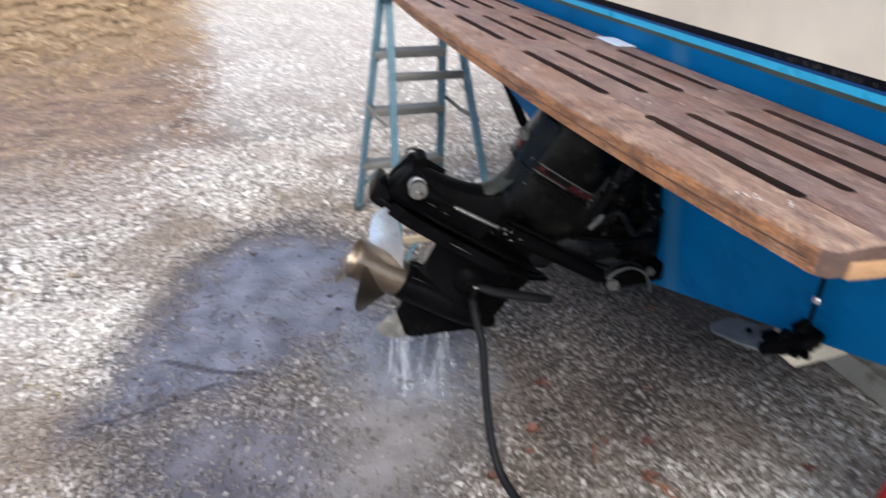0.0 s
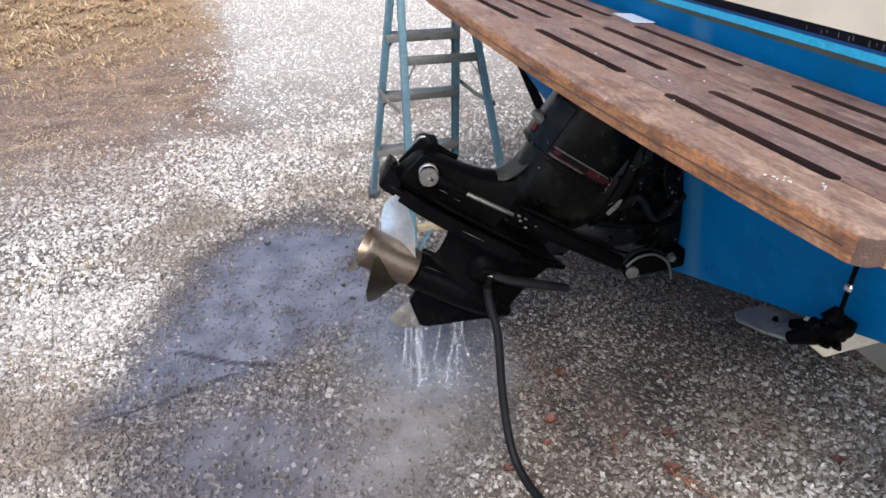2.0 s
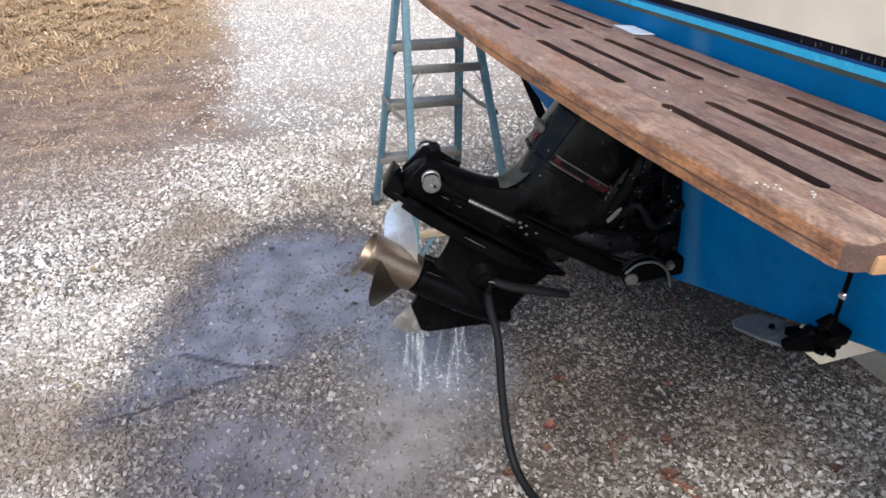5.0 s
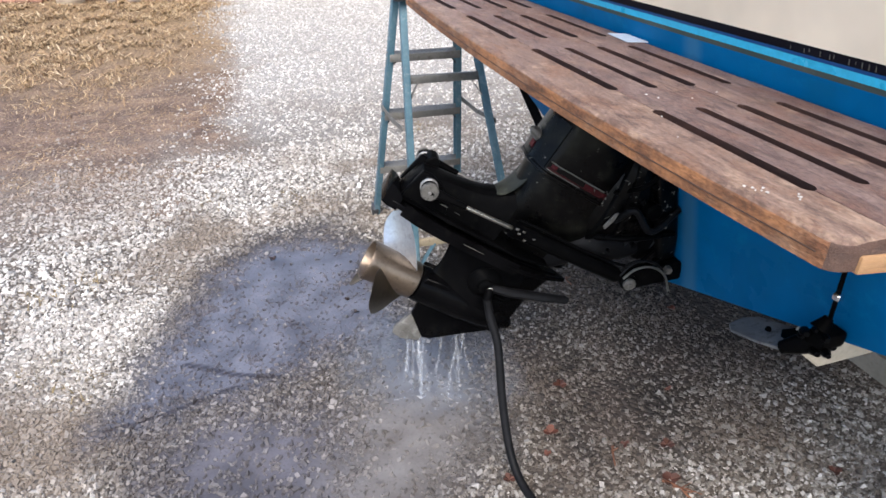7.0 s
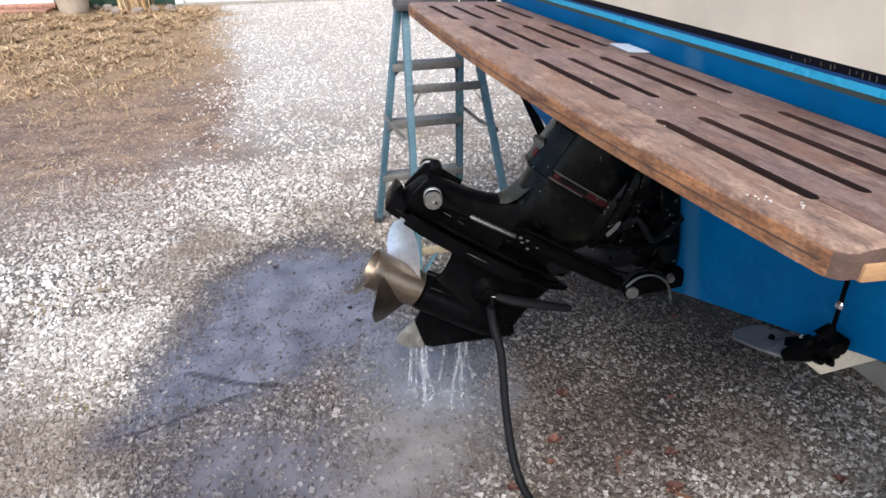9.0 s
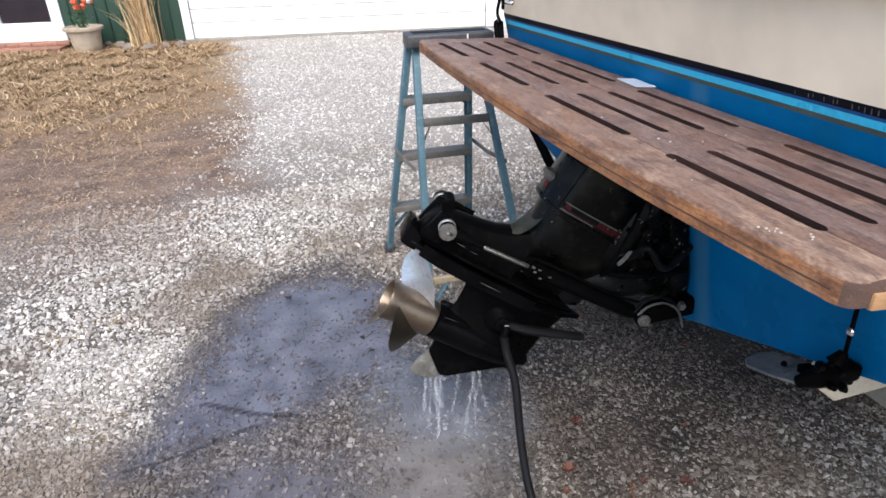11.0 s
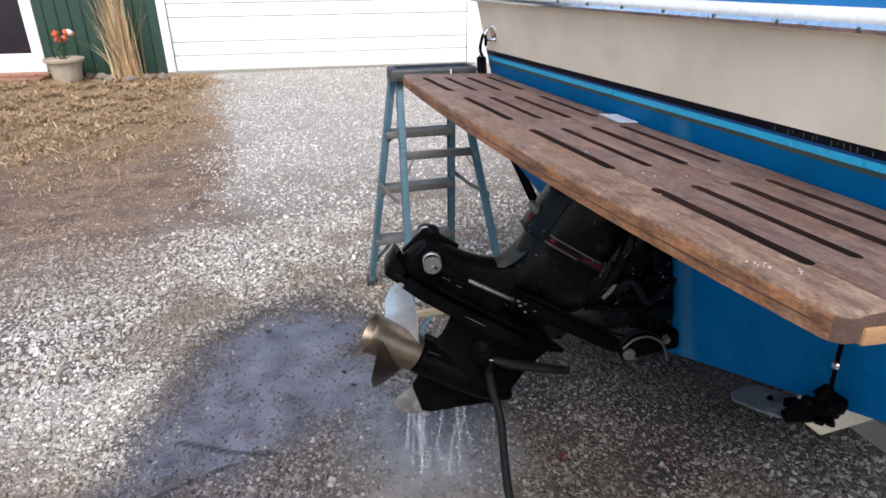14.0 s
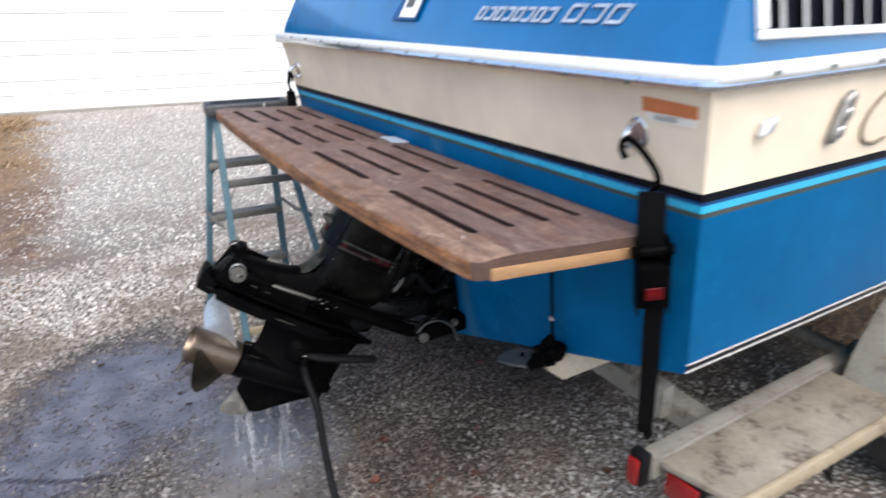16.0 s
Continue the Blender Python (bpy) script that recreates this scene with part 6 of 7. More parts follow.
# ---- water running off the drive ----
def build_streams():
    wt = thing("water_streams", (-0.22, 1.0, 0.0), "thin streams of clear water falling from the drive onto gravel", "water", kind="stuff")
    rng = random.Random(21)
    for i in range(26):
        u = rng.choice((rng.uniform(0.30, 0.36), rng.uniform(0.30, 0.36), rng.uniform(0.40, 0.46), rng.uniform(0.28, 0.54)))
        wv = np.interp(u, (0.25, 0.29, 0.345, 0.372, 0.44, 0.56), (-0.443, -0.447, -0.428, -0.404, -0.349, -0.25))
        top = drive(u, rng.uniform(-0.010, 0.010), wv + 0.004)
        r0 = rng.choice((0.002, 0.0035, 0.005, 0.0075))
        n, pts, rs = 22, [], []
        dx, dy = rng.gauss(-0.015, 0.028), rng.gauss(0, 0.02)
        bend = rng.gauss(0, 0.003)
        stop = 1.0 if rng.random() < 0.6 else rng.uniform(0.35, 0.8)
        for k in range(n):
            f = k / (n - 1) * stop
            pts.append(top + Vector((dx * f + bend * math.sin(7 * f) + rng.gauss(0, 0.0007), dy * f + rng.gauss(0, 0.0007), -(top.z - 0.004) * f)))
            rs.append(r0 * (0.35 + 0.65 * abs(math.sin(3.1 * f + i))) * rng.uniform(0.7, 1.2))
        part("stream", tube(pts, rs, 7, flat=0.35), M_WATER, wt, smooth=60)
    bm = bmesh.new()
    for i in range(220):
        c = Vector((rng.gauss(-0.24, 0.085), rng.gauss(1.0, 0.06), abs(rng.gauss(0.0, 0.03)) + 0.010))
        s = rng.uniform(0.0015, 0.0045)
        m = Matrix.Translation(c) @ Matrix.Diagonal((s, s, s * rng.uniform(0.6, 1.8), 1))
        bmesh.ops.create_icosphere(bm, subdivisions=1, radius=1.0, matrix=m)
    part("splash", bm, M_WATER, wt, smooth=60)
    for i in range(22):
        c = Vector((rng.gauss(-0.23, 0.080), rng.gauss(1.0, 0.055), 0.008))
        a0, r, h = rng.uniform(0, 6.28), rng.uniform(0.006, 0.024), rng.uniform(0.002, 0.014)
        arc = [c + Vector((r * math.cos(a0 + a) * 1.4, r * math.sin(a0 + a), h * math.sin(max(0.0, a) * 1.1))) for a in np.linspace(0, rng.uniform(0.9, 2.4), 9)]
        part("froth", tube(arc, [0.0004 + 0.0011 * math.sin(0.2 + 0.34 * k) for k in range(9)], 6), M_WATER, wt, smooth=60)


build_streams()


# ---- step ladder behind the platform, its steps on the far pair of rails ----
LADDER = {("front", -1): ((-0.140, 2.440), (-0.035, 2.200)), ("front", 1): ((0.345, 2.430), (0.255, 2.170)),
          ("rear", -1): ((-0.108, 1.725), (-0.029, 2.113)), ("rear", 1): ((0.400, 1.700), (0.262, 2.080))}


def ladder_rail(pair, s, z):
    """A place on one of the four rails, at a height."""
    (x0, y0), (x1, y1) = LADDER[pair, s]
    f = z / 1.15
    return Vector((x0 + (x1 - x0) * f, y0 + (y1 - y0) * f, z))


def beam(p, q, across, wide, deep, bevel=0.004):
    """A straight bar from p to q; across: the direction of its width."""
    p, q = Vector(p), Vector(q)
    d = (q - p).normalized()
    s = (Vector(across) - d * d.dot(Vector(across))).normalized()
    n = d.cross(s)
    return hexa([e + s * i * wide / 2 + n * j * deep / 2 for e in (p, q) for i, j in ((-1, -1), (1, -1), (1, 1), (-1, 1))], bevel)


def build_ladder():
    ld = thing("step_ladder", (0.11, 2.1, 0), "blue fibreglass step ladder with worn aluminium steps, open on gravel", "step ladder")
    ax, ay = Vector((0.995, -0.10, 0)), Vector((0.10, 0.995, 0))
    front, rear = (lambda s, z: ladder_rail("front", s, z)), (lambda s, z: ladder_rail("rear", s, z))
    for s in (-1, 1):
        # channel rails: web and two flanges, open to the inside
        for kind, at_, wide, lip in (("front_rail", front, 0.066, 0.024), ("rear_rail", rear, 0.044, 0.026)):
            rail = part(kind, beam(at_(s, 0.0), at_(s, 1.16), ay, wide, 0.006, 0.001), M_LADDER, ld)
            for o in (-wide / 2 + 0.003, wide / 2 - 0.003):
                part("flange", beam(at_(s, 0.0) + ay * o - ax * s * lip / 2, at_(s, 1.16) + ay * o - ax * s * lip / 2, ax, lip, 0.005, 0.001), M_LADDER, rail)
            part("foot", beam(at_(s, -0.002), at_(s, 0.045), ay, wide + 0.008, 0.034, 0.005), M_CAP, rail)
            for z in (0.29, 0.59, 0.88) if kind == "front_rail" else (0.17, 0.82):
                for o in (-0.014, 0.014):
                    part("rivet", tube([at_(s, z + o) + ax * s * 0.002, at_(s, z + o) + ax * s * 0.007], [0.006, 0.003], 8), M_ALU, rail)
        # folding spreader bars
        a, b = front(s, 0.635) + ax * s * 0.012, rear(s, 0.640) + ax * s * 0.012
        mid = a.lerp(b, 0.5) - Vector((0, 0, 0.012))
        sp = part("spreader", beam(a, mid, (0, 0, 1), 0.022, 0.004, 0.001), M_ALU, ld)
        part("link", beam(mid + ax * s * 0.004, b + ax * s * 0.004, (0, 0, 1), 0.022, 0.004, 0.001), M_ALU, sp)
        part("rivet", tube([mid - ax * s * 0.004, mid + ax * s * 0.010], [0.007, 0.005], 10), M_ALU, sp)
    for z in (0.298, 0.598, 0.888):
        l, r = front(-1, z), front(1, z)
        st = part("step", beam(l + ax * 0.004, r - ax * 0.004, ay, 0.078, 0.006, 0.002), M_ALU, ld, "worn aluminium ladder step")
        for o in (-0.037, 0.037):
            part("lip", beam(l + ay * o + ax * 0.004 - Vector((0, 0, 0.015)), r + ay * o - ax * 0.004 - Vector((0, 0, 0.015)), (0, 0, 1), 0.030, 0.004, 0.001), M_ALU, st)
        for o in (-0.024, -0.008, 0.008, 0.024):
            part("tread_rib", beam(l + ay * o + ax * 0.01 + Vector((0, 0, 0.0035)), r + ay * o - ax * 0.01 + Vector((0, 0, 0.0035)), ay, 0.005, 0.002, 0.0005), M_ALU, st)
        for s in (-1, 1):
            low = z < 0.4
            part("knee_brace", beam(front(s, z - (0.16 if low else 0.075)) - ax * s * 0.010, front(s, z) - ax * s * (0.11 if low else 0.055) - Vector((0, 0, 0.015)), ay, 0.036 if low else 0.020, 0.005, 0.001), M_LADDER if low else M_CAP, st)
    for z in (0.160, 0.832):
        part("rear_bar", beam(rear(-1, z), rear(1, z), (0, 0, 1), 0.036, 0.020, 0.004), M_ALU if z > 0.4 else M_TANIRON, ld)
        for s in (-1, 1):
            part("bar_brace", beam(rear(s, z - (0.10 if z > 0.4 else 0.12)) - ax * s * 0.012, rear(s, z) - ax * s * (0.060 if z > 0.4 else 0.10) - Vector((0, 0, 0.010)), ay, 0.020 if z > 0.4 else 0.034, 0.004, 0.001), M_ALU if z > 0.4 else M_LADDER, ld)
    c = Vector((0.128, 2.098, 0))
    at_cap = lambda a, b, z: c + ax * a + ay * b + Vector((0, 0, z))
    cap = part("top_cap", hexa([at_cap(a, b, z) for z in (1.140, 1.196) for a, b in ((-0.190, -0.070), (0.190, -0.070), (0.190, 0.070), (-0.190, 0.070))], 0.010, 3), M_CAP, ld, "dark plastic ladder top")
    part("tray", hexa([at_cap(a, b, z) for z in (1.1965, 1.1985) for a, b in ((-0.16, -0.03), (0.16, -0.03), (0.16, 0.04), (-0.16, 0.04))]), M_RUBBER, cap)
    part("joint", hexa([at_cap(a, b, z) for z in (1.150, 1.190) for a, b in ((0.068, -0.0735), (0.073, -0.0735), (0.073, -0.0705), (0.068, -0.0705))]), M_LABEL, cap)


build_ladder()


# ---- the trailer under the boat ----
def build_trailer():
    tr = thing("boat_trailer", (1.75, YC, 0.0), "dirty white boat trailer with step boards and red tail lights", "boat trailer")
    for s in (1, -1):
        yy = lambda y: YC - s * (YC - y)
        part("frame_rail", hexa([(x, yy(y), z) for z in (0.385, 0.464) for x, y in ((0.562, -0.088), (5.4, -0.088), (5.4, -0.037), (0.562, -0.037))], 0.006), M_TRAILER, tr)
        part("rail_lip", hexa([(x, yy(y), z) for z in (0.430, 0.468) for x, y in ((0.570, -0.095), (1.42, -0.095), (1.42, -0.0885), (0.570, -0.0885))], 0.003), M_TRAILER, tr)
        bd = part("step_board", hexa([(x, yy(y), z) for z in (0.433, 0.457) for x, y in ((0.617, -0.30), (1.42, -0.325), (1.42, -0.0955), (0.572, -0.0955))], 0.006), M_BOARD, tr, "dirty pale step board")
        part("angle_edge", hexa([(x, yy(y), z) for z in (0.410, 0.463) for x, y in ((0.617, -0.318), (1.42, -0.343), (1.42, -0.326), (0.617, -0.301))], 0.003), M_TANIRON, bd, "tan edge iron")
        lamp = part("tail_light", box(0.522, 0.560, min(yy(-0.080), yy(-0.028)), max(yy(-0.080), yy(-0.028)), 0.368, 0.476, 0.008), M_RUBBER, tr, "black-rimmed red tail light")
        part("lens", box(0.509, 0.5215, min(yy(-0.073), yy(-0.035)), max(yy(-0.073), yy(-0.035)), 0.376, 0.462, 0.006), M_RED, lamp)
        lamp = part("side_light", box(0.602, 0.630, min(yy(-0.215), yy(-0.103)), max(yy(-0.215), yy(-0.103)), 0.340, 0.428, 0.006), M_RUBBER, tr)
        part("lens", box(0.589, 0.6015, min(yy(-0.211), yy(-0.107)), max(yy(-0.211), yy(-0.107)), 0.344, 0.424, 0.008), M_RED, lamp, "red marker lens")
        # fender and wheel
        rings = []
        for y in (-0.44, -0.14):
            rings.append([(1.82 + r * math.cos(a), yy(y), 0.33 + r * math.sin(a) * 1.12) for r, angles in ((0.42, np.linspace(0, math.pi, 22)), (0.405, np.linspace(math.pi, 0, 22))) for a in angles])
        part("fender", loft(rings), M_TRAILER, tr)
        wh = part("wheel", loft([[(1.82 + r * math.cos(a), yy(y), 0.33 + r * math.sin(a)) for a in np.linspace(0, 6.2832, 36, endpoint=False)] for y, r in ((-0.40, 0.20), (-0.405, 0.30), (-0.385, 0.328), (-0.23, 0.328), (-0.21, 0.30), (-0.215, 0.20))]), M_TYRE, tr, "black trailer tyre")
        part("rim", loft([[(1.82 + r * math.cos(a), yy(y), 0.33 + r * math.sin(a)) for a in np.linspace(0, 6.2832, 28, endpoint=False)] for y, r in ((-0.395, 0.198), (-0.37, 0.19), (-0.36, 0.08), (-0.39, 0.05), (-0.395, 0.01))]), M_TRAILER, wh)
        # bunk along the hull's bottom
        part("bunk", prism([(0.476, 0.620), (0.480, 0.576), (0.547, 0.518), (3.6, 0.518), (3.6, 0.640), (0.485, 0.640)], yy(0.272), yy(0.312), lambda a, b, c: Vector((a, c, b)), 0.003, 1), M_CREAM, tr, "cream bunk board on edge against the hull")
        for x in (0.95, 2.6):
            part("bunk_post", box(x - 0.03, x + 0.03, min(yy(0.314), yy(0.36)), max(yy(0.314), yy(0.36)), 0.38, 0.61, 0.004), M_TRAILER, tr)
        part("hanger", box(0.80, 0.85, min(yy(0.085), yy(0.15)), max(yy(0.085), yy(0.15)), 0.386, 0.50, 0.004), M_TRAILER, tr)
        part("tail_wire", tube(curve_points([(0.64, yy(-0.14), 0.36), (0.75, yy(-0.20), 0.34), (0.95, yy(-0.22), 0.36), (1.15, yy(-0.16), 0.40)], 8), 0.006, 6), M_RUBBER, tr)
        part("wire_loop", tube(curve_points([(1.0, yy(-0.30), 0.42), (1.04, yy(-0.33), 0.34), (1.10, yy(-0.30), 0.33), (1.14, yy(-0.28), 0.42)], 8), 0.006, 6), M_RUBBER, tr)
    for x in (0.95, 2.6, 4.2):
        part("cross_member", box(x - 0.04, x + 0.04, -0.038, 2 * YC + 0.038, 0.305, 0.384, 0.006), M_TRAILER, tr)
    part("axle", tube([(1.82, -0.3, 0.33), (1.82, 2 * YC + 0.3, 0.33)], 0.03, 12), M_TRAILER, tr)
    part("drawbar", box(4.2, 7.4, YC - 0.05, YC + 0.05, 0.315, 0.395, 0.006), M_TRAILER, tr)
    for s in (1, -1):
        part("brace", beam((5.38, YC - s * (YC + 0.018), 0.355), (6.3, YC - s * 0.06, 0.355), (0, 0, 1), 0.07, 0.05), M_TRAILER, tr)
    part("jack_stand", tube([(7.2, YC, 0.0), (7.2, YC, 0.315)], 0.035, 12), M_TRAILER, tr)


build_trailer()


# ---- tie-down straps from the stern eyes to the trailer ----
def ribbon(pts, wide, thick, across):
    pts = [Vector(p) for p in pts]
    rings = []
    for i, p in enumerate(pts):
        d = (pts[min(i + 1, len(pts) - 1)] - pts[max(i - 1, 0)]).normalized()
        s = (Vector(across) - d * d.dot(Vector(across))).normalized()
        n = d.cross(s)
        rings.append([p + s * a * wide / 2 + n * b * thick / 2 for a, b in ((-1, -1), (1, -1), (1, 1), (-1, 1))])
    return loft(rings)


def build_strap(ye, ze, foot, ratchet):
    st = thing("tie_down_strap", foot, "black ratchet tie-down strap with red-marked buckle hooked to the stern", "strap", "tie-down straps")
    g = 1 if ye < YC else -1
    eye = on_transom(ye, ze - 0.012, 0.036)
    hook = [eye + Vector((-0.002, -g * 0.004, -0.026)), eye + Vector((-0.006, g * 0.006, -0.006)), eye + Vector((-0.006, -0.004 * g, 0.014)), eye + Vector((-0.006, -g * 0.028, 0.008)), eye + Vector((0.0, -g * 0.052, -0.012)),
            eye + Vector((0.004, -g * 0.076, -0.038)), eye + Vector((0.008, -g * 0.080, -0.062)), eye + Vector((0.012, -g * 0.066, -0.080)), eye + Vector((0.012, -g * 0.078, -0.092))]
    part("hook", tube(curve_points(hook, 6), 0.0065, 10), M_BLACKPAINT, st, "black coated steel hook")
    top = eye + Vector((0.010, -g * 0.078, -0.082))
    foot = Vector(foot)
    lip = Vector((0.414, YC - g * 0.996, 0.845))
    mid = top.lerp(lip, 0.42) + Vector((-0.020, -g * 0.028, 0))
    up = curve_points([top, top.lerp(mid, 0.4) + Vector((-0.006, 0, 0)), mid, mid.lerp(lip, 0.5) + Vector((-0.004, 0, 0)), lip, lip.lerp(foot, 0.5), foot], 6)
    part("lower_hook", tube(curve_points([foot + Vector((-0.006, -0.02, 0.01)), foot + Vector((0.004, 0, -0.012)), foot + Vector((0.022, 0.004, -0.03)), foot + Vector((0.04, 0.006, -0.02))], 6), 0.006, 8), M_BLACKPAINT, st)
    part("webbing", ribbon(up, 0.040, 0.005, (-0.5, 0.85, 0) if g > 0 else (0.9, -0.4, 0)), M_STRAP, st)
    part("fold", ribbon([top + Vector((-0.008, 0.004, 0.004)), top.lerp(mid, 0.5) + Vector((-0.016, 0.003, 0)), mid + Vector((-0.012, 0, 0.02))], 0.052, 0.006, (-0.5, 0.85 * g, 0.1)), M_STRAP, st)
    if ratchet:
        d = (lip - top).normalized()
        m = Matrix.Translation(mid + Vector((-0.018, 0, 0))) @ d.to_track_quat("-Z", "X").to_matrix().to_4x4() @ pose(0, 0, 0, 0, 0, 30 * g)
        body = part("ratchet", box(-0.026, 0.016, -0.031, 0.031, -0.050, 0.056, 0.008, 2, m), M_BLACKPAINT, st, "black ratchet buckle")
        for o in (-0.032, 0.029):
            part("side_plate", box(-0.022, 0.022, o, o + 0.003, -0.07, 0.105, 0.001, 1, m), M_BLACKPAINT, body)
        part("red_mark", box(-0.031, -0.0265, -0.018, 0.018, -0.022, 0.010, 0.002, 1, m), M_REDMARK, body, "red worn grip mark")
        part("spool", tube([m @ Vector((0, -0.04, 0.08)), m @ Vector((0, 0.04, 0.08))], 0.012, 12), M_BLACKPAINT, body)
        part("lower_bar", tube([m @ Vector((-0.004, -0.031, -0.058)), m @ Vector((-0.004, 0.031, -0.058))], 0.005, 10), M_ROD, body)


build_strap(-0.118, 1.405, (0.545, -0.052, 0.535), True)
build_strap(1.86, 1.385, (0.545, 2 * YC + 0.052, 0.535), True)


# ---- dead leaves, twigs, weeds on the yard ----
rng = random.Random(17)
for x, y, s in ((0.20, 0.89, 0.042), (0.07, 0.70, 0.044), (0.40, 0.54, 0.040), (0.33, 0.42, 0.048), (0.82, 0.29, 0.034), (-0.13, 0.57, 0.034), (0.27, 0.58, 0.026), (0.85, 1.16, 0.034), (-0.71, 2.10, 0.030), (-0.41, 1.55, 0.024), (0.52, 1.50, 0.022), (-0.43, 1.65, 0.018), (0.02, 0.62, 0.020), (1.05, 1.30, 0.03), (0.55, 0.75, 0.022)):
    bm = bmesh.new()
    a0 = rng.uniform(0, 6.28)
    ring = []
    for k in range(12):
        a = a0 + 2 * math.pi * k / 12
        r = 0.68 * s * (0.55 + 0.45 * abs(math.cos(1.5 * (a - a0)))) * rng.uniform(0.85, 1.1)
        ring.append(bm.verts.new((x + r * math.cos(a), y + 0.8 * r * math.sin(a), 0.014 + 0.012 * rng.random())))
    low = [bm.verts.new(v.co - Vector((0, 0, 0.0012))) for v in ring]
    c, c2 = bm.verts.new((x, y, 0.010)), bm.verts.new((x, y, 0.0088))
    for k in range(12):
        bm.faces.new((c, ring[k], ring[(k + 1) % 12]))
        bm.faces.new((c2, low[(k + 1) % 12], low[k]))
        bm.faces.new((ring[k], low[k], low[(k + 1) % 12], ring[(k + 1) % 12]))
    tagged(part("dead_leaf", bm, M_LEAFDARK if y > 1.45 else M_LEAFRED), "curled dark wet leaf on the damp gravel" if y > 1.45 else "curled red-brown dead leaf on the gravel", "leaf", "dead leaves")


def twig(pts, r, rng):
    line = curve_points([(x, y, 0.012 + z) for x, y, z in pts], 5)
    bm = tube(line, [r * (1.1 - 0.7 * i / len(line)) * rng.uniform(0.8, 1.2) for i in range(len(line))], 6)
    a, b = Vector(line[len(line) // 3]), Vector(line[len(line) // 2])
    join_bm(bm, tube([a, a.lerp(b, 0.6) + Vector((0.010, 0.004, 0.006)), b + Vector((0.022, 0.008, 0.012))], [r * 0.7, r * 0.5, r * 0.2], 5))
    tagged(part("twig", bm, M_TWIG), "dry orange-brown twig lying on the gravel", "twig", "dry twigs")


twig(((0.305, 0.425, 0.0), (0.335, 0.385, 0.006), (0.345, 0.345, 0.002), (0.372, 0.312, 0.006), (0.395, 0.275, 0.0)), 0.0042, rng)
twig(((0.318, 0.395, 0.004), (0.350, 0.372, 0.008), (0.385, 0.345, 0.002)), 0.003, rng)
twig(((0.232, 0.585, 0.0), (0.214, 0.555, 0.006), (0.200, 0.515, 0.0)), 0.0045, rng)
twig(((0.545, 1.515, 0.0), (0.530, 1.480, 0.008), (0.540, 1.450, 0.0)), 0.004, rng)


def blades(name, n, where, height, material, label, seed, tufts=False, reach=1.0):
    """Thin dry blades over an area."""
    g = np.random.default_rng(seed)
    xy = where(g, n)
    n = len(xy)
    big = np.clip((xy[:, 1] - 3.0) / 2.6, 0.5, 1.9) * np.exp(g.normal(0, 0.35, n)) if tufts else np.ones(n)
    h = g.uniform(*height, n) * np.sqrt(big)
    a = g.uniform(0, 2 * math.pi, n)
    lean = g.uniform(0.6, 3.2, n) * h * np.sqrt(big) * reach
    w = g.uniform(0.0016, 0.004, n) * big
    v = np.zeros((n, 4, 3))
    d = np.stack([np.cos(a), np.sin(a)], 1)
    s = np.stack([-np.sin(a), np.cos(a)], 1) * w[:, None]
    v[:, 0, :2], v[:, 1, :2] = xy - s, xy + s
    v[:, 2, :2], v[:, 3, :2] = xy + d * lean[:, None] + s * 0.3, xy + d * lean[:, None] - s * 0.3
    v[:, 2:, 2] = h[:, None]
    v[:, :2, 2] = -0.002
    f = np.arange(4 * n).reshape(n, 4)
    pieces(name, v.reshape(-1, 3), f, material, label, "grass")


def lawn(g, n):
    xy = np.stack([g.uniform(-6.5, -0.7, n), g.uniform(3.4, 11.6, n)], 1)
    edge = -1.12 + 0.22 * np.sin(xy[:, 1] * 2.1) + g.normal(0, 0.2, n)
    px, py = xy[:, 0], xy[:, 1]
    clump = 0.5 + sum(0.34 * np.sin(a * px + b * py + c) for a, b, c in ((2.3, 1.1, 0.4), (-4.1, 3.2, 1.9), (6.7, -2.4, 2.7), (3.4, 7.9, 0.2), (-9.2, 6.1, 4.0), (12.3, 9.4, 5.1), (-15.1, 11.7, 1.3)))
    thin = np.clip((py - 3.9) / 3.2, 0.16, 1) * np.clip((edge - px) / 0.5, 0, 1) * np.clip(clump * 0.9 + 0.05, 0.06, 1)
    return xy[(g.uniform(0, 1, n) < thin)]


blades("dry_grass", 230000, lawn, (0.006, 0.030), M_BLADES, "dry matted straw-coloured turf", 5, True)


def bare_patch(g, n):
    xy = np.stack([g.uniform(-4.6, -0.75, n), g.uniform(3.3, 6.6, n)], 1)
    return xy[(xy[:, 0] < -0.95 + 0.22 * np.sin(xy[:, 1] * 2.1) + g.normal(0, 0.15, n)) & (np.sin(2.3 * xy[:, 0] + 1.1) * np.sin(3.7 * xy[:, 1]) + g.normal(0.2, 0.4, n) > 0)]


blades("straw_litter", 9000, bare_patch, (0.003, 0.009), M_BLADES, "dry straw bits lying on bare brown soil", 15, False, 6.5)


def weeds(g, n):
    c = np.array(((-1.70, 2.10), (-1.52, 2.18), (-1.42, 1.42), (-1.60, 1.55), (-0.55, 2.75), (-1.0, 2.9), (0.45, 3.6), (-1.75, 1.15)))
    return c[g.integers(0, len(c), n)] + g.normal(0, 0.07, (n, 2))


blades("dead_weeds", 700, weeds, (0.004, 0.02), M_WEED, "sparse dead brown weeds in the gravel", 6)


def under_trailer(g, n):
    return np.stack([g.uniform(2.3, 4.6, n), 0.15 + g.uniform(0, 1.3, n) ** 1.2], 1)


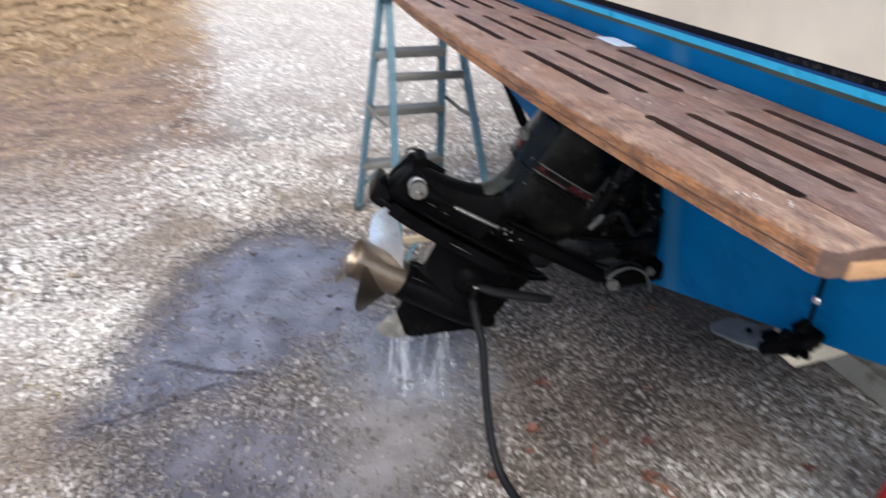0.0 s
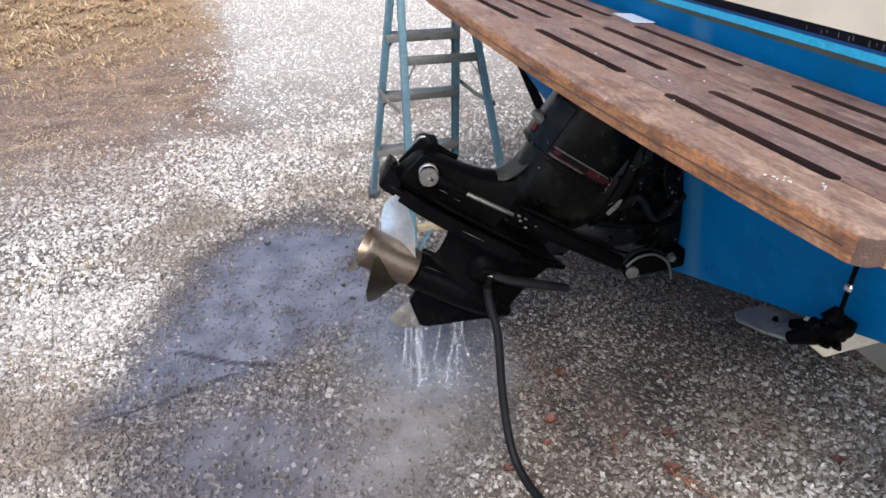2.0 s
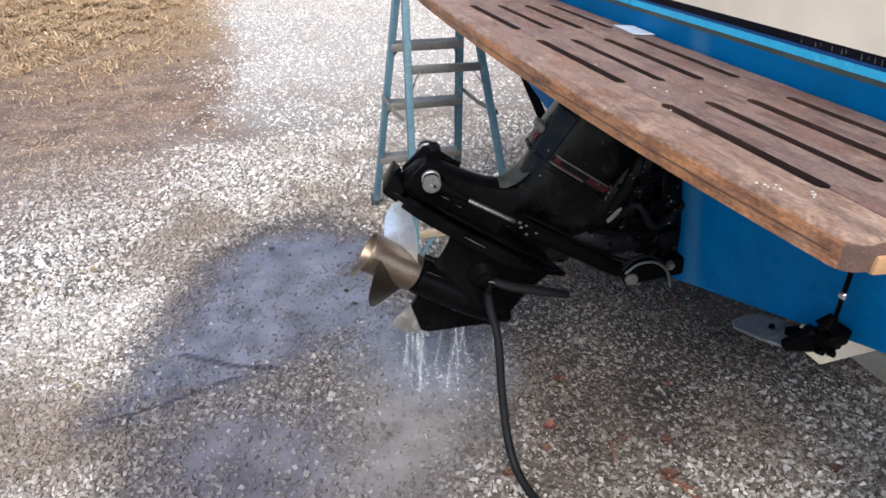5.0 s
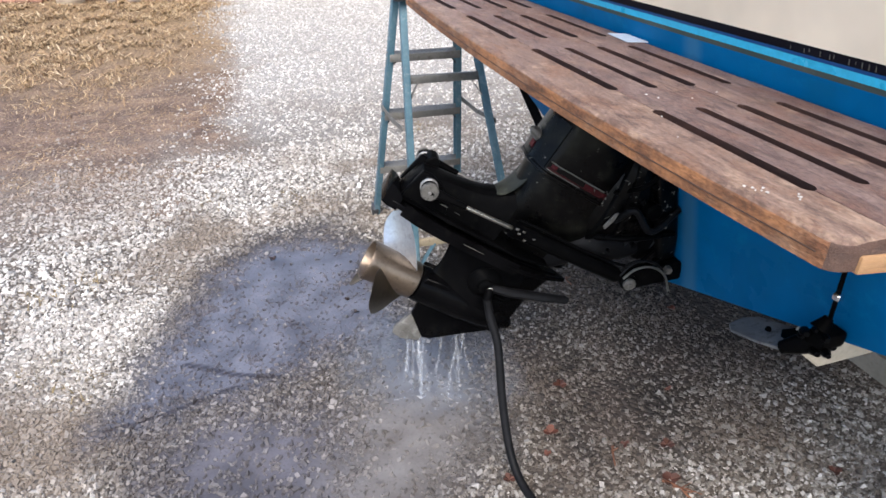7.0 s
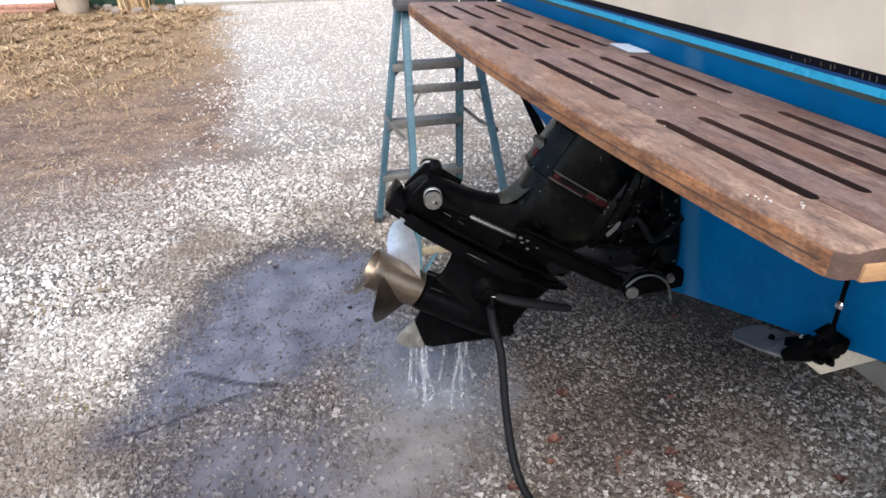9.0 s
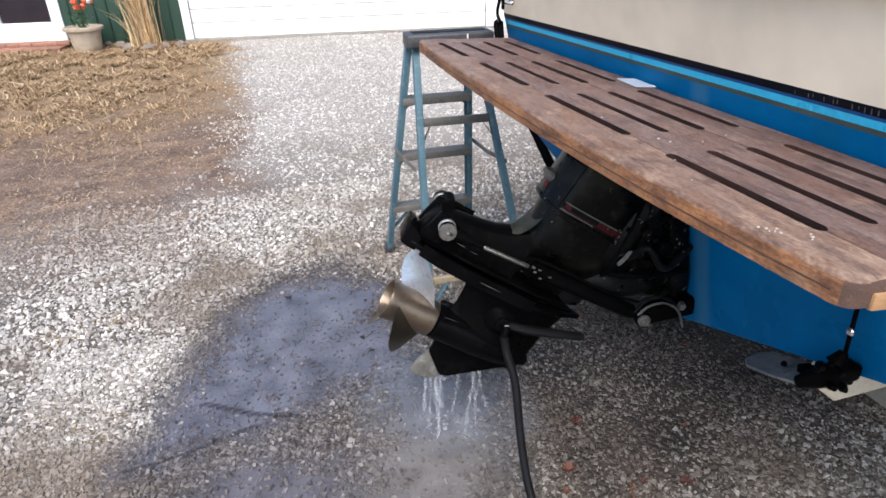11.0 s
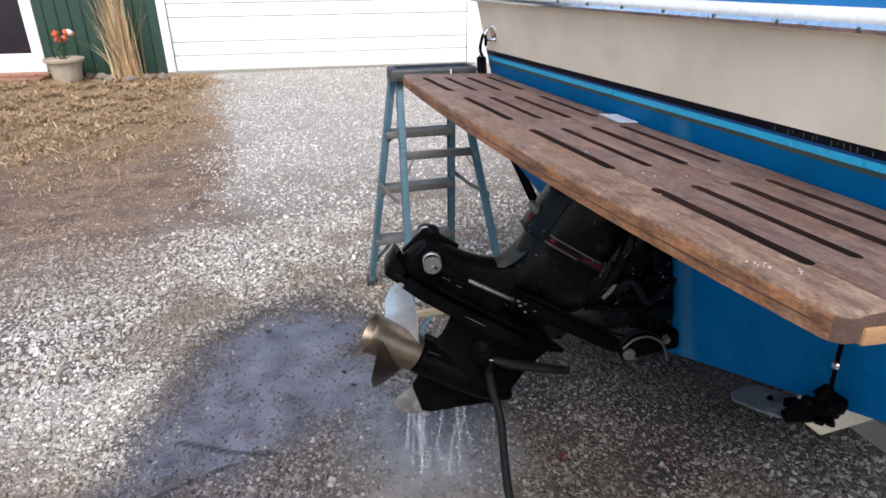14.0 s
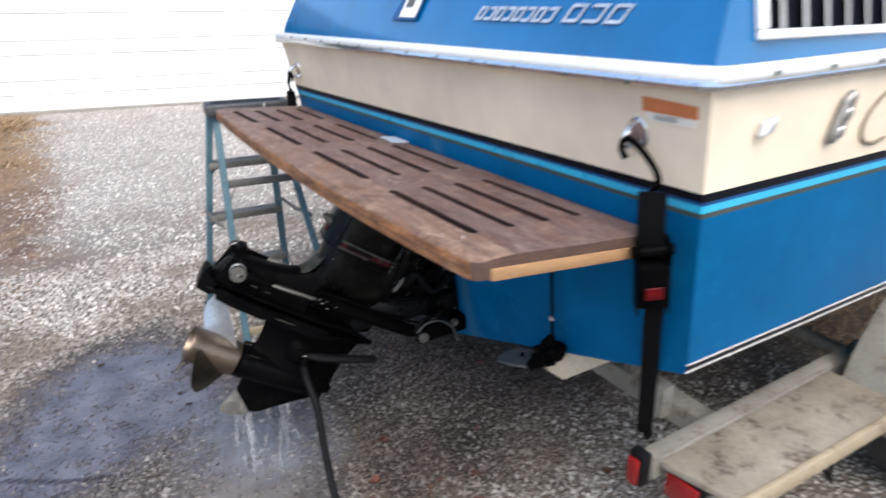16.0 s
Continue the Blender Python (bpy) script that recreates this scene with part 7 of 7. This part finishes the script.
blades("brown_weeds", 5000, under_trailer, (0.02, 0.10), M_BLADES, "dry brown weeds in the shade under the trailer", 9)


# ---- limestone chips ----
CUBE = np.array([(x, y, z) for z in (-0.7, 0.7) for x, y in ((-0.75, -0.75), (0.75, -0.75), (0.75, 0.75), (-0.75, 0.75))])
CUBE_F = np.array([(0, 2, 1), (0, 3, 2), (4, 5, 6), (4, 6, 7), (0, 1, 5), (0, 5, 4), (1, 2, 6), (1, 6, 5), (2, 3, 7), (2, 7, 6), (3, 0, 4), (3, 4, 7)])


def within(xy, outline, soft):
    """How deep each place lies in a convex outline with a ragged rim."""
    px, py = xy[:, 0], xy[:, 1]
    far = np.max([nx * px + ny * py - d for nx, ny, d in edges_of(outline)], axis=0)
    far = far + 0.040 * np.sin(9 * px + 5 * py) * np.sin(8 * py - 3 * px + 1) + 0.030 * np.sin(23 * px - 9 * py) * np.sin(21 * py + 7 * px) + 0.018 * np.sin(57 * px + 31 * py) * np.sin(49 * py - 37 * px)
    return np.clip(0.5 - far / (2 * soft), 0, 1)


def chips(n, x0, x1, y0, y1, size, seed, name, material, hole=None):
    g = np.random.default_rng(seed)
    base, tri = CUBE, CUBE_F
    k = len(base)
    xy = np.stack([g.uniform(x0, x1, n), g.uniform(y0, y1, n)], 1)
    if hole:
        xy = xy[~((xy[:, 0] > hole[0]) & (xy[:, 0] < hole[1]) & (xy[:, 1] > hole[2]) & (xy[:, 1] < hole[3]))]
    n = len(xy)
    wet, seep, silt, soil = within(xy, POOL, 0.17), within(xy, SEEP, 0.20), within(xy, RUN, 0.17), within(xy, SOIL, 0.25)
    dirt_shade, film, verge = within(xy, DIRT_SHADE, 0.30), within(xy, FILM, 0.14), within(xy, VERGE, 0.45)
    px, py = xy[:, 0], xy[:, 1]
    patch = np.clip(0.62 + 0.55 * np.sin(4.1 * px + 2.2) * np.sin(5.3 * py + 1.0) + 0.35 * np.sin(11 * px - 3 * py) * np.sin(9 * py + 4 * px), 0.25, 1)
    clump = np.clip(np.sin(13 * px + 4 * np.sin(9 * py)) * np.sin(15 * py + 3 * np.sin(11 * px)), 0, 1)
    bare = np.maximum.reduce([np.clip(wet * 1.0 - 0.40 * clump, 0, 0.86), film * 0.90, verge * 0.5, np.clip(seep * 0.98 - 0.35 * clump, 0, 0.82), silt * 0.93, soil * np.clip(0.62 + 0.34 * patch, 0, 0.95), dirt_shade * (0.38 + 0.40 * patch)])
    turf = (xy[:, 0] < -0.86 + 0.2 * np.sin(2.1 * xy[:, 1]) + 0.12 * np.sin(5.3 * xy[:, 1] + 1) + g.normal(0, 0.22, n)) & (xy[:, 1] > 3.75 + 0.35 * np.sin(2.3 * xy[:, 0]) + 0.22 * np.sin(6.1 * px + 2.0 * py) + g.normal(0, 0.38, n))
    rim = np.clip((xy[:, 0] + 2.3) / 0.5, 0, 1) * np.clip((xy[:, 1] - 0.1) / 0.12, 0, 1)
    keep = (g.uniform(0, 1, n) > bare) & ~turf & (g.uniform(0, 1, n) < rim)
    xy, wet, soil, dirt_shade = xy[keep], wet[keep], soil[keep], dirt_shade[keep]
    n = len(xy)
    r = size * np.exp(np.clip(g.normal(-0.08, 0.46, n), -1.1, 0.72)) * (1 - 0.22 * wet) * (1 - 0.16 * np.maximum(soil, dirt_shade))
    v = base[None] * g.uniform(0.58, 1.30, (n, k, 1)) * g.uniform(0.74, 1.24, (n, k, 3))
    v = v * (r[:, None] * np.stack([g.uniform(0.95, 1.5, n), g.uniform(0.65, 1.05, n), g.uniform(0.5, 0.95, n)], 1))[:, None, :]
    # lying mostly flat: any turn about the upright, a small tip
    q = np.stack([np.ones(n), g.normal(0, 0.28, n), g.normal(0, 0.28, n), np.zeros(n)], 1)
    a = g.uniform(0, math.pi, n)
    ca, sa = np.cos(a), np.sin(a)
    q = np.stack([q[:, 0] * ca, q[:, 1] * ca + q[:, 2] * sa, q[:, 2] * ca - q[:, 1] * sa, sa], 1)
    q /= np.linalg.norm(q, axis=1)[:, None]
    w, x, y, z = q.T
    rot = np.stack([np.stack([1 - 2 * (y * y + z * z), 2 * (x * y - z * w), 2 * (x * z + y * w)], 1), np.stack([2 * (x * y + z * w), 1 - 2 * (x * x + z * z), 2 * (y * z - x * w)], 1),
                    np.stack([2 * (x * z - y * w), 2 * (y * z + x * w), 1 - 2 * (x * x + y * y)], 1)], 1)
    v = np.einsum("nij,nkj->nki", rot, v)
    out = v + np.stack([xy[:, 0], xy[:, 1], r * (0.24 - 0.34 * wet)], 1)[:, None, :]
    f = (tri[None] + k * np.arange(n)[:, None, None]).reshape(-1, 3)
    pieces(name, out.reshape(-1, 3), f, material, "pale crushed limestone chips", "gravel", smooth=False)


NEAR = (-1.75, 1.55, 0.10, 1.95)
chips(140000, *NEAR, 0.0050, 31, "gravel", M_STONE)
chips(92000, -2.3, 2.3, 0.15, 3.6, 0.0064, 33, "gravel", M_STONE, NEAR)
chips(82000, -2.3, 4.0, 3.6, 10.6, 0.0064, 32, "gravel", M_STONE)


# ---- larger stones lying loose among the chips, the stretch beside the drive ----
def loose_stones(n, seed):
    rng = random.Random(seed)
    shapes = []
    for k in range(14):
        bm = bmesh.new()
        bmesh.ops.create_icosphere(bm, subdivisions=1, radius=1.0)
        sx, sy, sz = rng.uniform(1.0, 1.4), rng.uniform(0.7, 1.0), rng.uniform(0.5, 0.75)
        for v in bm.verts:
            q = rng.uniform(0.74, 1.14)
            v.co = Vector((v.co.x * sx * q, v.co.y * sy * q, max(-0.45, v.co.z * sz * q)))
        me = finish(bm, M_LOOSE)
        me.name = "stone"
        shapes.append(me)
    ground = bpy.data.objects["ground"]
    spots = []
    while len(spots) < n:
        x, y = rng.uniform(-1.65, 1.25), 0.25 + 1.6 * rng.random() ** 1.3
        at_ = np.array(((x, y),))
        bare = max(float(within(at_, o, 0.10)[0]) for o in (POOL, SEEP, RUN, FILM))
        if bare > 0.75 or rng.random() < 0.9 * bare or any((x - a) ** 2 + (y - b) ** 2 < 0.03 ** 2 for a, b in spots):
            continue
        spots.append((x, y))
        r = rng.uniform(0.0075, 0.0125)
        ob = new("stone", shapes[len(spots) % 14])
        ob.parent = ground
        ob.matrix_basis = pose(x, y, 0.35 * r, rng.gauss(0, 8), rng.gauss(0, 8), rng.uniform(0, 360)) @ Matrix.Diagonal((r, r, r, 1))


loose_stones(290, 12)
